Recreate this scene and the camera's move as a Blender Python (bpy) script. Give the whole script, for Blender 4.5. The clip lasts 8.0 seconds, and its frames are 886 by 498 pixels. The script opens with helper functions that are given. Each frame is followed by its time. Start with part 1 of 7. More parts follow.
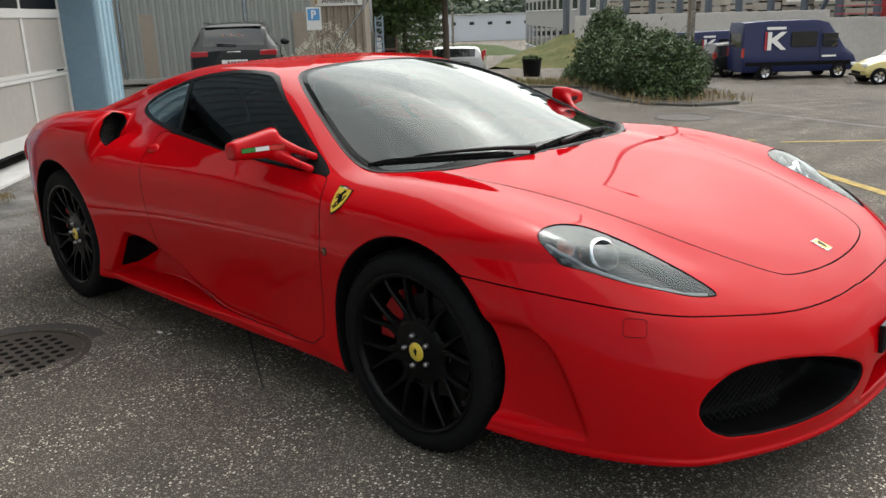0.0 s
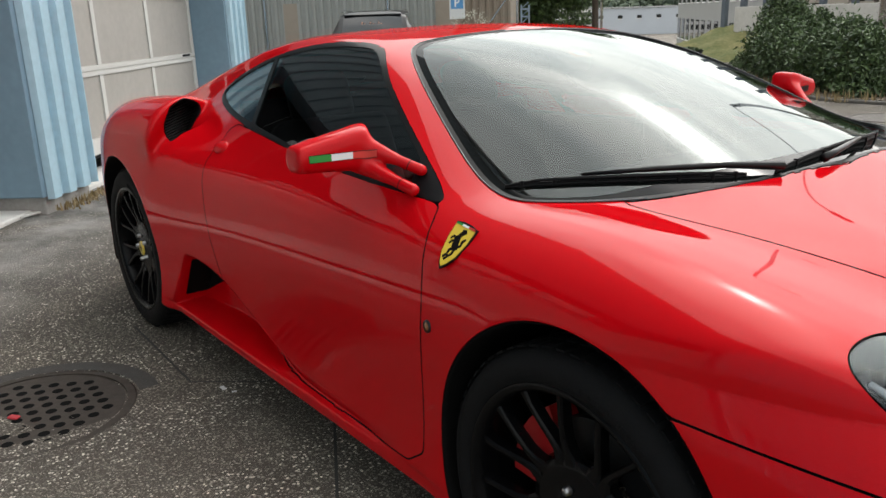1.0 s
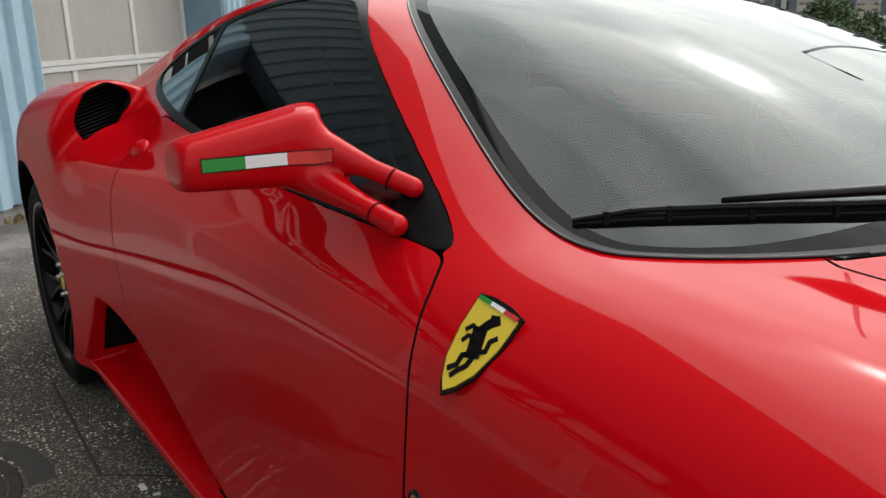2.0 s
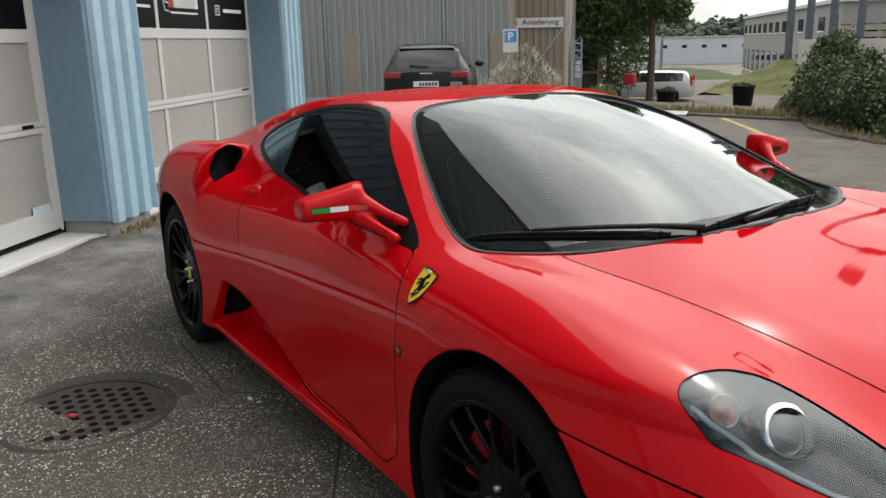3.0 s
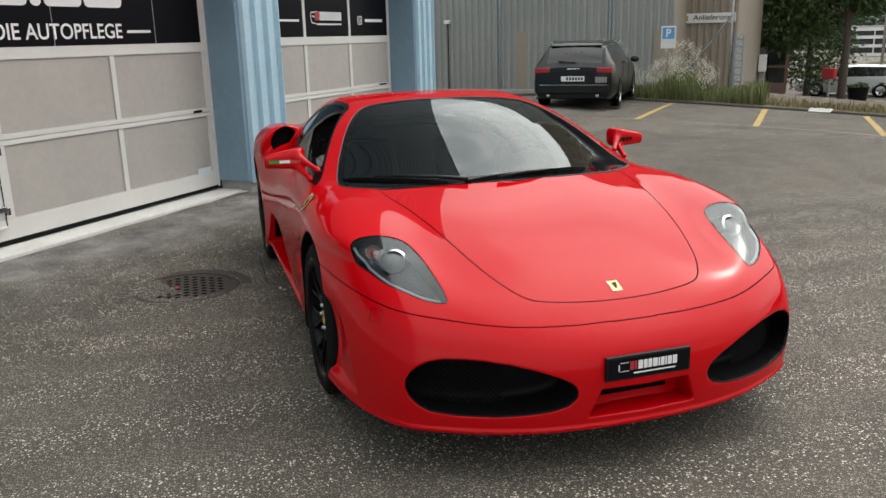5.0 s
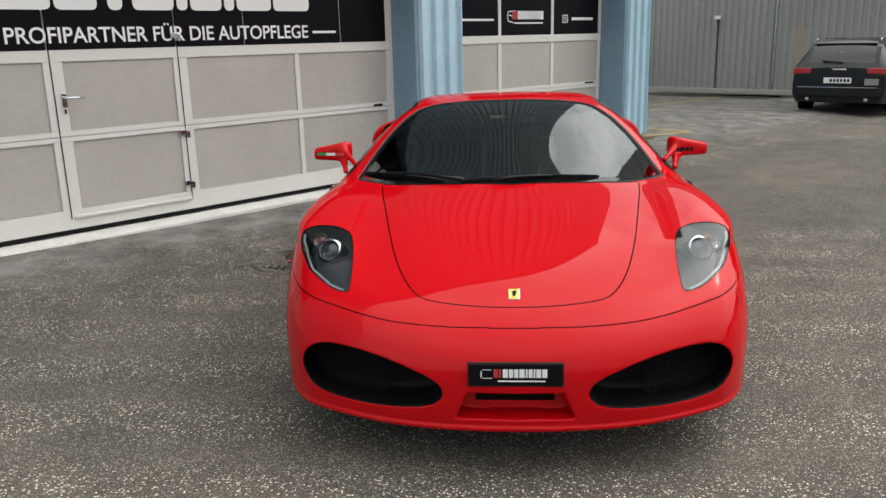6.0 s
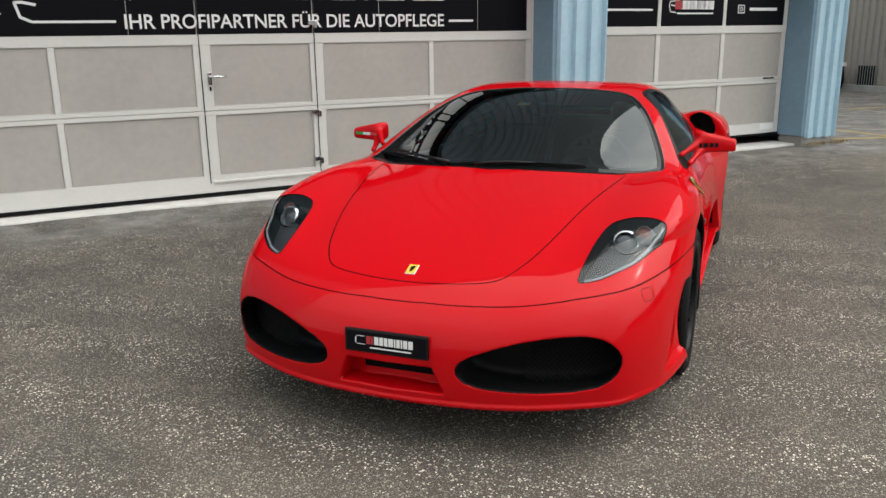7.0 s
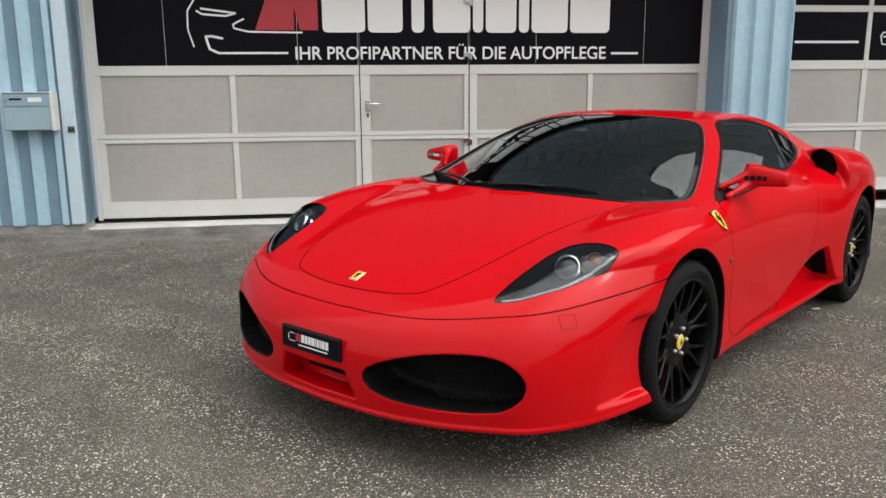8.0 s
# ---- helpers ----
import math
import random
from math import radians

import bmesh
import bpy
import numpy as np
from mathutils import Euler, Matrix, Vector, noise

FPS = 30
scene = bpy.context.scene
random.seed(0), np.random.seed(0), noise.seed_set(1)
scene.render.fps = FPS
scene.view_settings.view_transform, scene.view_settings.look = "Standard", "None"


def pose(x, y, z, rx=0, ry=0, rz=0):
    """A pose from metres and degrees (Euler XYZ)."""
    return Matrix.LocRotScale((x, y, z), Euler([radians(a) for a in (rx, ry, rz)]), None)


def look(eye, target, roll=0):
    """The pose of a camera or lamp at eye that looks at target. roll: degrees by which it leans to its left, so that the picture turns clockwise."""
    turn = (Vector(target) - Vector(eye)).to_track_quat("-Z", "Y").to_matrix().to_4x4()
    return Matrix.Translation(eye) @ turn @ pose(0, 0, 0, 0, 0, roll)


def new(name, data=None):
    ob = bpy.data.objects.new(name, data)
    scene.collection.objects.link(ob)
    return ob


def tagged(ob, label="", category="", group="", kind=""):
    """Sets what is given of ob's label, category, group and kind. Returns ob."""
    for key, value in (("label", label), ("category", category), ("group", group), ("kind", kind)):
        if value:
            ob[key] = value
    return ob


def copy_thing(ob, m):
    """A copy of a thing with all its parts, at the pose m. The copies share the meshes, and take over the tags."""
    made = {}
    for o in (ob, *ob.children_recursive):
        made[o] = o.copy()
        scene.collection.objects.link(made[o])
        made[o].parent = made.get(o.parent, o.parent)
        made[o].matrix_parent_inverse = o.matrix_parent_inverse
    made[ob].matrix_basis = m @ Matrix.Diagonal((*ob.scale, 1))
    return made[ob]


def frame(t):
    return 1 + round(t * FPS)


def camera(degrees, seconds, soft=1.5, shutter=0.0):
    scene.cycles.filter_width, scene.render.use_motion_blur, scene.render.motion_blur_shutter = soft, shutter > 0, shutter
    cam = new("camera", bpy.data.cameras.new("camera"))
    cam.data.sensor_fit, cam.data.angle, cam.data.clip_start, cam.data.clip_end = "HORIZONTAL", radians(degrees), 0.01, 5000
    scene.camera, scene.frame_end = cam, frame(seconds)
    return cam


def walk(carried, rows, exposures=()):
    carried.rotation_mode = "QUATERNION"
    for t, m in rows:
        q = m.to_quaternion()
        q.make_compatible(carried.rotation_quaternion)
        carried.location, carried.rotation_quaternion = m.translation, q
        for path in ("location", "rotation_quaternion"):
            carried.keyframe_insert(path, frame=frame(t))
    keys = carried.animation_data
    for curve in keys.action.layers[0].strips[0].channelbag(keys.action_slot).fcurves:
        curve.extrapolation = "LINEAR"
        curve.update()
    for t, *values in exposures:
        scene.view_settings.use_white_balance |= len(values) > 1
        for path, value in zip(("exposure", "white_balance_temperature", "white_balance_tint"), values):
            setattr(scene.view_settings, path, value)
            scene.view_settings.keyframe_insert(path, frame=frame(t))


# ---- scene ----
cam = camera(57.84, 8.0)
ROWS = [  # seconds, eye, turn
    (0.0, 2.988, -2.573, 1.380, 73.70, 1.65, 43.13),
    (0.5, 2.608, -2.251, 1.276, 73.77, 1.62, 47.45),
    (1.0, 2.179, -1.859, 1.249, 73.61, 1.82, 53.10),
    (1.5, 1.735, -1.516, 1.155, 73.85, 1.55, 53.78),
    (2.0, 1.515, -1.357, 1.099, 74.43, 1.38, 54.37),
    (2.2, 1.627, -1.412, 1.166, 74.73, 1.50, 54.45),
    (3.3, 3.004, -2.041, 1.429, 75.53, 1.03, 58.42),
    (3.5, 3.270, -2.106, 1.453, 75.44, 1.04, 58.67),
    (4.0, 3.875, -2.171, 1.476, 75.18, 1.33, 59.21),
    (4.5, 4.301, -1.834, 1.494, 74.88, 1.55, 61.03),
    (5.0, 4.635, -1.400, 1.535, 75.11, 1.36, 72.49),
    (5.2, 4.815, -1.153, 1.552, 75.25, 1.39, 77.65),
    (6.3, 4.947, 0.342, 1.542, 75.27, 1.19, 99.07),
    (6.5, 4.882, 0.593, 1.534, 75.29, 1.01, 102.77),
    (7.0, 4.822, 1.166, 1.496, 75.06, 0.77, 111.32),
    (7.5, 4.558, 1.697, 1.448, 76.28, 0.71, 120.22),
    (8.0, 4.250, 2.208, 1.388, 78.08, 0.34, 130.53),
]
walk(cam, [(t, pose(x, y, z, rx, ry, rz)) for t, x, y, z, rx, ry, rz in ROWS],
     [(0.0, .08), (1.0, .23), (2.0, .0), (3.5, .06), (4.5, .02), (5.0, .02), (6.5, .05), (8.0, .06)])

# ---- light: a bright, thinly overcast sky ----
SUN_DIR = Vector((-.33, .67, .665)).normalized()
world = bpy.data.worlds.new("sky")
scene.world = world
world.use_nodes = True
wn, wl = world.node_tree.nodes, world.node_tree.links
sky = wn.new("ShaderNodeTexSky")
sky.sky_type, sky.sun_disc = "NISHITA", False
sky.sun_elevation, sky.sun_rotation = math.asin(SUN_DIR.z), math.atan2(SUN_DIR.x, SUN_DIR.y)
sky.air_density, sky.dust_density = 1.0, 2.0
back = wn["Background"]
geo = wn.new("ShaderNodeTexCoord")
mapping = wn.new("ShaderNodeMapping")
mapping.inputs["Scale"].default_value = (1.0, 1.6, 3.2)
clouds = wn.new("ShaderNodeTexNoise")
clouds.inputs["Scale"].default_value, clouds.inputs["Detail"].default_value, clouds.inputs["Roughness"].default_value = 2.0, 7, .55
clouds.inputs["Distortion"].default_value = .6
cramp = wn.new("ShaderNodeValToRGB")
cramp.color_ramp.elements[0].position, cramp.color_ramp.elements[0].color = .38, (6.8, 7.2, 7.25, 1)
cramp.color_ramp.elements[1].position, cramp.color_ramp.elements[1].color = .60, (11.6, 11.4, 11.0, 1)
cmix = wn.new("ShaderNodeMix")
cmix.data_type = "RGBA"
cmix.inputs["Factor"].default_value = .90
wl.new(geo.outputs["Generated"], mapping.inputs["Vector"])
wl.new(mapping.outputs["Vector"], clouds.inputs["Vector"])
wl.new(clouds.outputs["Fac"], cramp.inputs["Fac"])
wl.new(sky.outputs["Color"], cmix.inputs["A"])
wl.new(cramp.outputs["Color"], cmix.inputs["B"])
dot = wn.new("ShaderNodeVectorMath")
dot.operation, dot.inputs[1].default_value = "DOT_PRODUCT", SUN_DIR
halo = wn.new("ShaderNodeMath")
halo.operation, halo.use_clamp, halo.inputs[1].default_value = "POWER", True, 110.0
glare = wn.new("ShaderNodeMath")
glare.operation, glare.inputs[1].default_value = "MULTIPLY", 1.3
soft = wn.new("ShaderNodeVectorMath")
soft.operation = "SCALE"
gain = wn.new("ShaderNodeMath")
gain.operation, gain.inputs[1].default_value = "ADD", 1.0
wl.new(geo.outputs["Generated"], dot.inputs[0])
wl.new(dot.outputs["Value"], halo.inputs[0])
wl.new(halo.outputs[0], glare.inputs[0])
disc = wn.new("ShaderNodeMath")  # the sun's veiled disc behind thin cloud
disc.operation, disc.use_clamp, disc.inputs[1].default_value = "POWER", True, 1300.0
veil = wn.new("ShaderNodeMath")
veil.operation, veil.inputs[1].default_value = "MULTIPLY_ADD", 12.0
wl.new(dot.outputs["Value"], disc.inputs[0])
wl.new(disc.outputs[0], veil.inputs[0])
broad = wn.new("ShaderNodeMath")  # the sunward half of the sky is the brighter
broad.operation, broad.use_clamp, broad.inputs[1].default_value = "POWER", True, 4.0
lean = wn.new("ShaderNodeMath")
lean.operation, lean.inputs[1].default_value = "MULTIPLY_ADD", 1.3
wl.new(dot.outputs["Value"], broad.inputs[0])
wl.new(broad.outputs[0], lean.inputs[0])
wl.new(glare.outputs[0], lean.inputs[2])
wl.new(lean.outputs[0], veil.inputs[2])
wl.new(veil.outputs[0], gain.inputs[0])
height = wn.new("ShaderNodeSeparateXYZ")
grade = wn.new("ShaderNodeMapRange")
grade.inputs["From Min"].default_value, grade.inputs["From Max"].default_value = 0.0, 1.0
grade.inputs["To Min"].default_value, grade.inputs["To Max"].default_value = .45, 1.2  # an overcast sky is darker low down
wl.new(geo.outputs["Generated"], height.inputs[0])
wl.new(height.outputs["Z"], grade.inputs["Value"])
graded = wn.new("ShaderNodeMath")
graded.operation = "MULTIPLY"
wl.new(grade.outputs["Result"], graded.inputs[0])
wl.new(gain.outputs[0], graded.inputs[1])
wl.new(cmix.outputs["Result"], soft.inputs[0])
wl.new(graded.outputs[0], soft.inputs["Scale"])
wl.new(soft.outputs["Vector"], back.inputs["Color"])
back.inputs["Strength"].default_value = .154
sun = new("sun", bpy.data.lights.new("sun", "SUN"))
sun.data.energy, sun.data.angle, sun.data.color = .65, radians(80), (1, .94, .86)
sun.matrix_world = look(SUN_DIR * 50, (0, 0, 0))
scene.view_settings.exposure = 0.0


# ---- materials ----
def material(name, colour, rough=.5, metal=0.0, vary=0.0, scale=20.0, bump=0.0, fine=0.0, coat=0.0, spec=.5, emit=None, second=None, per_object=0.0):
    """Paint-like surface: base colour with two scales of variation and a fine relief."""
    m = bpy.data.materials.new(name)
    m.use_nodes = True
    n, l = m.node_tree.nodes, m.node_tree.links
    b = n["Principled BSDF"]
    b.inputs["Base Color"].default_value = (*colour, 1)
    b.inputs["Roughness"].default_value, b.inputs["Metallic"].default_value = rough, metal
    b.inputs["Specular IOR Level"].default_value = spec
    b.inputs["Coat Weight"].default_value, b.inputs["Coat Roughness"].default_value, b.inputs["Coat IOR"].default_value = coat, .025, 1.39
    if emit:
        b.inputs["Emission Color"].default_value, b.inputs["Emission Strength"].default_value = (*emit[:3], 1), emit[3]
    if vary or bump or fine or per_object:
        tc = n.new("ShaderNodeTexCoord")
        big, small = n.new("ShaderNodeTexNoise"), n.new("ShaderNodeTexNoise")
        big.inputs["Scale"].default_value, big.inputs["Detail"].default_value = scale, 5
        small.inputs["Scale"].default_value, small.inputs["Detail"].default_value = scale * 9, 4
        for x in (big, small):
            l.new(tc.outputs["Object"], x.inputs["Vector"])
        add = n.new("ShaderNodeMath")
        add.operation = "MULTIPLY_ADD"
        add.inputs[1].default_value = .45
        l.new(small.outputs["Fac"], add.inputs[0])
        half = n.new("ShaderNodeMath")
        half.operation = "MULTIPLY"
        half.inputs[1].default_value = .55
        l.new(big.outputs["Fac"], half.inputs[0])
        l.new(half.outputs[0], add.inputs[2])
        fac = add.outputs[0]
        if per_object:
            info = n.new("ShaderNodeObjectInfo")
            k = n.new("ShaderNodeMath")
            k.operation = "MULTIPLY_ADD"
            k.inputs[1].default_value, = (per_object,)
            l.new(info.outputs["Random"], k.inputs[0])
            l.new(fac, k.inputs[2])
            fac = k.outputs[0]
        r = n.new("ShaderNodeMapRange")
        r.inputs["From Min"].default_value, r.inputs["From Max"].default_value = .3, .7
        l.new(fac, r.inputs["Value"])
        mix = n.new("ShaderNodeMix")
        mix.data_type = "RGBA"
        dark = second or tuple(c * (1 - vary) for c in colour)
        mix.inputs["A"].default_value, mix.inputs["B"].default_value = (*dark, 1), (*(min(c * (1 + vary * .4), 1) for c in colour), 1)
        l.new(r.outputs["Result"], mix.inputs["Factor"])
        l.new(mix.outputs["Result"], b.inputs["Base Color"])
        if bump or fine:
            bn = n.new("ShaderNodeBump")
            bn.inputs["Strength"].default_value, bn.inputs["Distance"].default_value = max(bump, fine), .01
            l.new((big if bump else small).outputs["Fac"], bn.inputs["Height"])
            l.new(bn.outputs["Normal"], b.inputs["Normal"])
    return m


def asphalt_material():
    m = bpy.data.materials.new("asphalt")
    m.use_nodes = True
    n, l = m.node_tree.nodes, m.node_tree.links
    b = n["Principled BSDF"]
    b.inputs["Roughness"].default_value = .82
    b.inputs["Specular IOR Level"].default_value = .15
    tc = n.new("ShaderNodeTexCoord")

    def tex(kind, scale, **kw):
        x = n.new(kind)
        x.inputs["Scale"].default_value = scale
        for k, v in kw.items():
            x.inputs[k].default_value = v
        l.new(tc.outputs["Object"], x.inputs["Vector"])
        return x

    def mixed(a, bb, f):
        x = n.new("ShaderNodeMix")
        x.data_type = "RGBA"
        for key, v in (("A", a), ("B", bb), ("Factor", f)):
            if isinstance(v, (tuple, float)):
                x.inputs[key].default_value = v
            else:
                l.new(v, x.inputs[key])
        return x.outputs["Result"]

    def ranged(v, a, bb, lo=0.0, hi=1.0):
        x = n.new("ShaderNodeMapRange")
        x.inputs["From Min"].default_value, x.inputs["From Max"].default_value = a, bb
        x.inputs["To Min"].default_value, x.inputs["To Max"].default_value = lo, hi
        l.new(v, x.inputs["Value"])
        return x.outputs["Result"]

    stones = tex("ShaderNodeTexVoronoi", 96.0)
    wob = tex("ShaderNodeTexNoise", 130.0, Detail=2.0)
    off = n.new("ShaderNodeVectorMath")
    off.operation, off.inputs[1].default_value, off.inputs[2].default_value = "MULTIPLY_ADD", (.008, .008, .008), (0, 0, 0)
    l.new(wob.outputs["Color"], off.inputs[0])
    l.new(tc.outputs["Object"], off.inputs[2])
    l.new(off.outputs["Vector"], stones.inputs["Vector"])
    grit = tex("ShaderNodeTexVoronoi", 210.0)
    patch = tex("ShaderNodeTexNoise", .55, Detail=6.0, Roughness=.6)
    stain = tex("ShaderNodeTexNoise", 3.0, Detail=8.0, Roughness=.65)
    grain = tex("ShaderNodeTexNoise", 320.0, Detail=3.0)
    sep = n.new("ShaderNodeSeparateColor")
    l.new(stones.outputs["Color"], sep.inputs["Color"])
    sep2 = n.new("ShaderNodeSeparateColor")
    l.new(grit.outputs["Color"], sep2.inputs["Color"])
    tar = mixed((.050, .046, .041, 1), (.118, .109, .097, 1), ranged(grain.outputs["Fac"], .35, .65))
    stone_colour = mixed((.105, .097, .088, 1), (.37, .350, .318, 1), ranged(sep.outputs["Red"], .0, 1.0))
    stone_colour = mixed(stone_colour, (.76, .73, .67, 1), ranged(sep.outputs["Blue"], .78, .90))
    pick = n.new("ShaderNodeMath")
    pick.operation = "MULTIPLY"
    l.new(ranged(stones.outputs["Distance"], .46, .36), pick.inputs[0])
    l.new(ranged(sep.outputs["Green"], .26, .34), pick.inputs[1])
    grit_colour = mixed((.118, .111, .102, 1), (.41, .384, .345, 1), ranged(sep2.outputs["Red"], .3, 1.0))
    pick2 = n.new("ShaderNodeMath")
    pick2.operation = "MULTIPLY"
    l.new(ranged(grit.outputs["Distance"], .5, .36), pick2.inputs[0])
    l.new(ranged(sep2.outputs["Green"], .40, .46), pick2.inputs[1])
    c = mixed(tar, grit_colour, pick2.outputs[0])
    c = mixed(c, stone_colour, pick.outputs[0])
    worn = mixed((.90, .885, .865, 1), (1.27, 1.225, 1.155, 1), ranged(patch.outputs["Fac"], .35, .65))
    mul = n.new("ShaderNodeMix")
    mul.data_type, mul.blend_type = "RGBA", "MULTIPLY"
    mul.inputs["Factor"].default_value = 1
    l.new(c, mul.inputs["A"])
    l.new(worn, mul.inputs["B"])
    mul2 = n.new("ShaderNodeMix")
    mul2.data_type, mul2.blend_type = "RGBA", "MULTIPLY"
    mul2.inputs["Factor"].default_value = 1
    l.new(mul.outputs["Result"], mul2.inputs["A"])
    l.new(mixed((.87, .86, .845, 1), (1.10, 1.085, 1.06, 1), ranged(stain.outputs["Fac"], .36, .62)), mul2.inputs["B"])
    # fine dust swept up against the garage front, hiding the stones
    along = n.new("ShaderNodeVectorMath")
    along.operation, along.inputs[1].default_value = "DOT_PRODUCT", (.6632, .7484, 0)
    l.new(tc.outputs["Object"], along.inputs[0])
    dusty = n.new("ShaderNodeMath")
    dusty.operation = "MULTIPLY"
    l.new(ranged(along.outputs["Value"], -2.05, -2.75), dusty.inputs[0])
    smear = tex("ShaderNodeTexNoise", 1.6, Detail=7.0, Roughness=.6, Distortion=.8)
    l.new(ranged(smear.outputs["Fac"], .36, .58, .15, .95), dusty.inputs[1])
    dust = mixed((.12, .116, .110, 1), (.30, .290, .272, 1), ranged(stain.outputs["Fac"], .36, .64))
    l.new(mixed(mul2.outputs["Result"], dust, dusty.outputs[0]), b.inputs["Base Color"])
    h = n.new("ShaderNodeMath")
    h.operation = "MULTIPLY_ADD"
    h.inputs[1].default_value = .6
    l.new(pick2.outputs[0], h.inputs[0])
    l.new(pick.outputs[0], h.inputs[2])
    bn = n.new("ShaderNodeBump")
    bn.inputs["Strength"].default_value, bn.inputs["Distance"].default_value = .9, .005
    l.new(h.outputs[0], bn.inputs["Height"])
    l.new(bn.outputs["Normal"], b.inputs["Normal"])
    return m


def glass_material(name, tint, rough=.0, clear=.5):
    """A pane: mirror-like surface over a tinted, see-through body."""
    m = bpy.data.materials.new(name)
    m.use_nodes = True
    n, l = m.node_tree.nodes, m.node_tree.links
    n.remove(n["Principled BSDF"])
    gloss, clear_, mix, fres = n.new("ShaderNodeBsdfGlossy"), n.new("ShaderNodeBsdfTransparent"), n.new("ShaderNodeMixShader"), n.new("ShaderNodeFresnel")
    gloss.inputs["Roughness"].default_value = rough
    gloss.inputs["Color"].default_value = (.92, .98, .97, 1)
    clear_.inputs["Color"].default_value = (*tint, 1)
    fres.inputs["IOR"].default_value = 1.52
    l.new(fres.outputs["Fac"], mix.inputs["Fac"])
    l.new(clear_.outputs["BSDF"], mix.inputs[1])
    l.new(gloss.outputs["BSDF"], mix.inputs[2])
    l.new(mix.outputs["Shader"], n["Material Output"].inputs["Surface"])
    return m


ASPHALT = asphalt_material()
RED = material("red_paint", (.515, .0022, .0058), rough=.6, coat=.63, spec=0.0)
GLASS = glass_material("tinted_glass", (.34, .385, .38))
DARK_GLASS = glass_material("dark_glass", (.30, .33, .325))
LENS = glass_material("lens_glass", (.88, .9, .92))
BLACK = material("black_plastic", (.005, .005, .0055), rough=.5, spec=.12)
SATIN = material("satin_black", (.005, .005, .0055), rough=.30, spec=.28)
WHEEL_BLACK = material("gloss_black_wheel", (.004, .004, .0045), rough=.24, spec=.13)
RUBBER = material("tyre_rubber", (.0075, .0075, .008), rough=.8, vary=.3, scale=30, fine=.2, spec=.15)
DARK = material("dark_cavity", (.004, .004, .004), rough=.9, spec=.1)
CHROME = material("chrome", (.75, .76, .78), rough=.08, metal=1)
SILVER = material("silver_reflector", (.50, .51, .53), rough=.22, metal=1)
GREY_TRIM = material("lamp_housing", (.25, .255, .26), rough=.45)
AMBER = material("amber_lens", (.24, .06, .03), rough=.25, coat=1)
YELLOW = material("badge_yellow", (.78, .56, .05), rough=.3, coat=1)
SEAL = material("glossy_black_seal", (.004, .004, .0045), rough=.34, spec=.10)
IRON_DISC = material("dark_brake_iron", (.035, .035, .036), rough=.4, metal=.6)
CALIPER = material("red_caliper", (.42, .012, .014), rough=.35)
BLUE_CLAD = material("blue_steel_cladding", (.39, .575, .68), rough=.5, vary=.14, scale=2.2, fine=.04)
# cladding blue darkened in the colour, to dim its reflections on the car
BLUE_HIGH = material("darkened_blue_cladding", (.078, .118, .150), rough=.5, vary=.14, scale=2.2, fine=.04)
BLUE_PALE = material("pale_blue_flashing", (.52, .64, .71), rough=.45, vary=.08, scale=3, fine=.03)
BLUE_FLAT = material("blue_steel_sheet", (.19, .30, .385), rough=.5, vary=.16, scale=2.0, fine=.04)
DOOR_FRAME = material("door_aluminium_frame", (.66, .65, .62), rough=.45, vary=.06, scale=3)
DOOR_PANEL = material("door_translucent_panel", (.43, .405, .372), rough=.5, vary=.13, scale=1.7, fine=.05)
BAND = material("black_foil", (.007, .007, .009), rough=.34, spec=.05)
WHITE = material("white_lettering", (.80, .80, .80), rough=.5)
LOGO_RED = material("red_lettering", (.42, .03, .04), rough=.5)
WHITE_SILL = material("white_painted_concrete", (.66, .65, .62), rough=.8, vary=.18, scale=4, bump=.15)
CONCRETE = material("concrete", (.36, .35, .33), rough=.9, vary=.25, scale=5, bump=.3)
SHED = material("grey_corrugated_steel", (.30, .31, .29), rough=.55, vary=.12, scale=.8)
SHED_DULL = material("dull_brown_grey_steel", (.285, .265, .235), rough=.6, vary=.14, scale=.8)
SHED_BROWN = material("brown_corrugated_steel", (.30, .255, .205), rough=.6, vary=.15, scale=.8)
YELLOW_LINE = material("worn_yellow_road_paint", (.52, .36, .07), rough=.8, vary=.45, scale=9, second=(.16, .12, .06))
RUST_IRON = material("cast_iron", (.060, .048, .039), rough=.7, metal=.3, vary=.35, scale=25, bump=.3)


# ---- helpers for meshes ----
def mesh_of(name, bm):
    me = bpy.data.meshes.new(name)
    bmesh.ops.recalc_face_normals(bm, faces=bm.faces)
    bm.to_mesh(me)
    bm.free()
    return me


def part(name, bm, mat, parent=None, label="", smooth=False):
    """One bmesh (or mesh) as one object, under a thing or a part."""
    me = mesh_of(name, bm) if isinstance(bm, bmesh.types.BMesh) else bm
    if not me.materials:
        me.materials.append(mat)
    if smooth:
        me.polygons.foreach_set("use_smooth", [True] * len(me.polygons))
    ob = new(name, me)
    if parent:
        ob.parent = parent
    return tagged(ob, label)


def thing(name, label, category, at=None, group="", kind=""):
    ob = new(name)
    ob.empty_display_size = .1
    if at is not None:
        ob.matrix_basis = at
    return tagged(ob, label, category, group, kind)


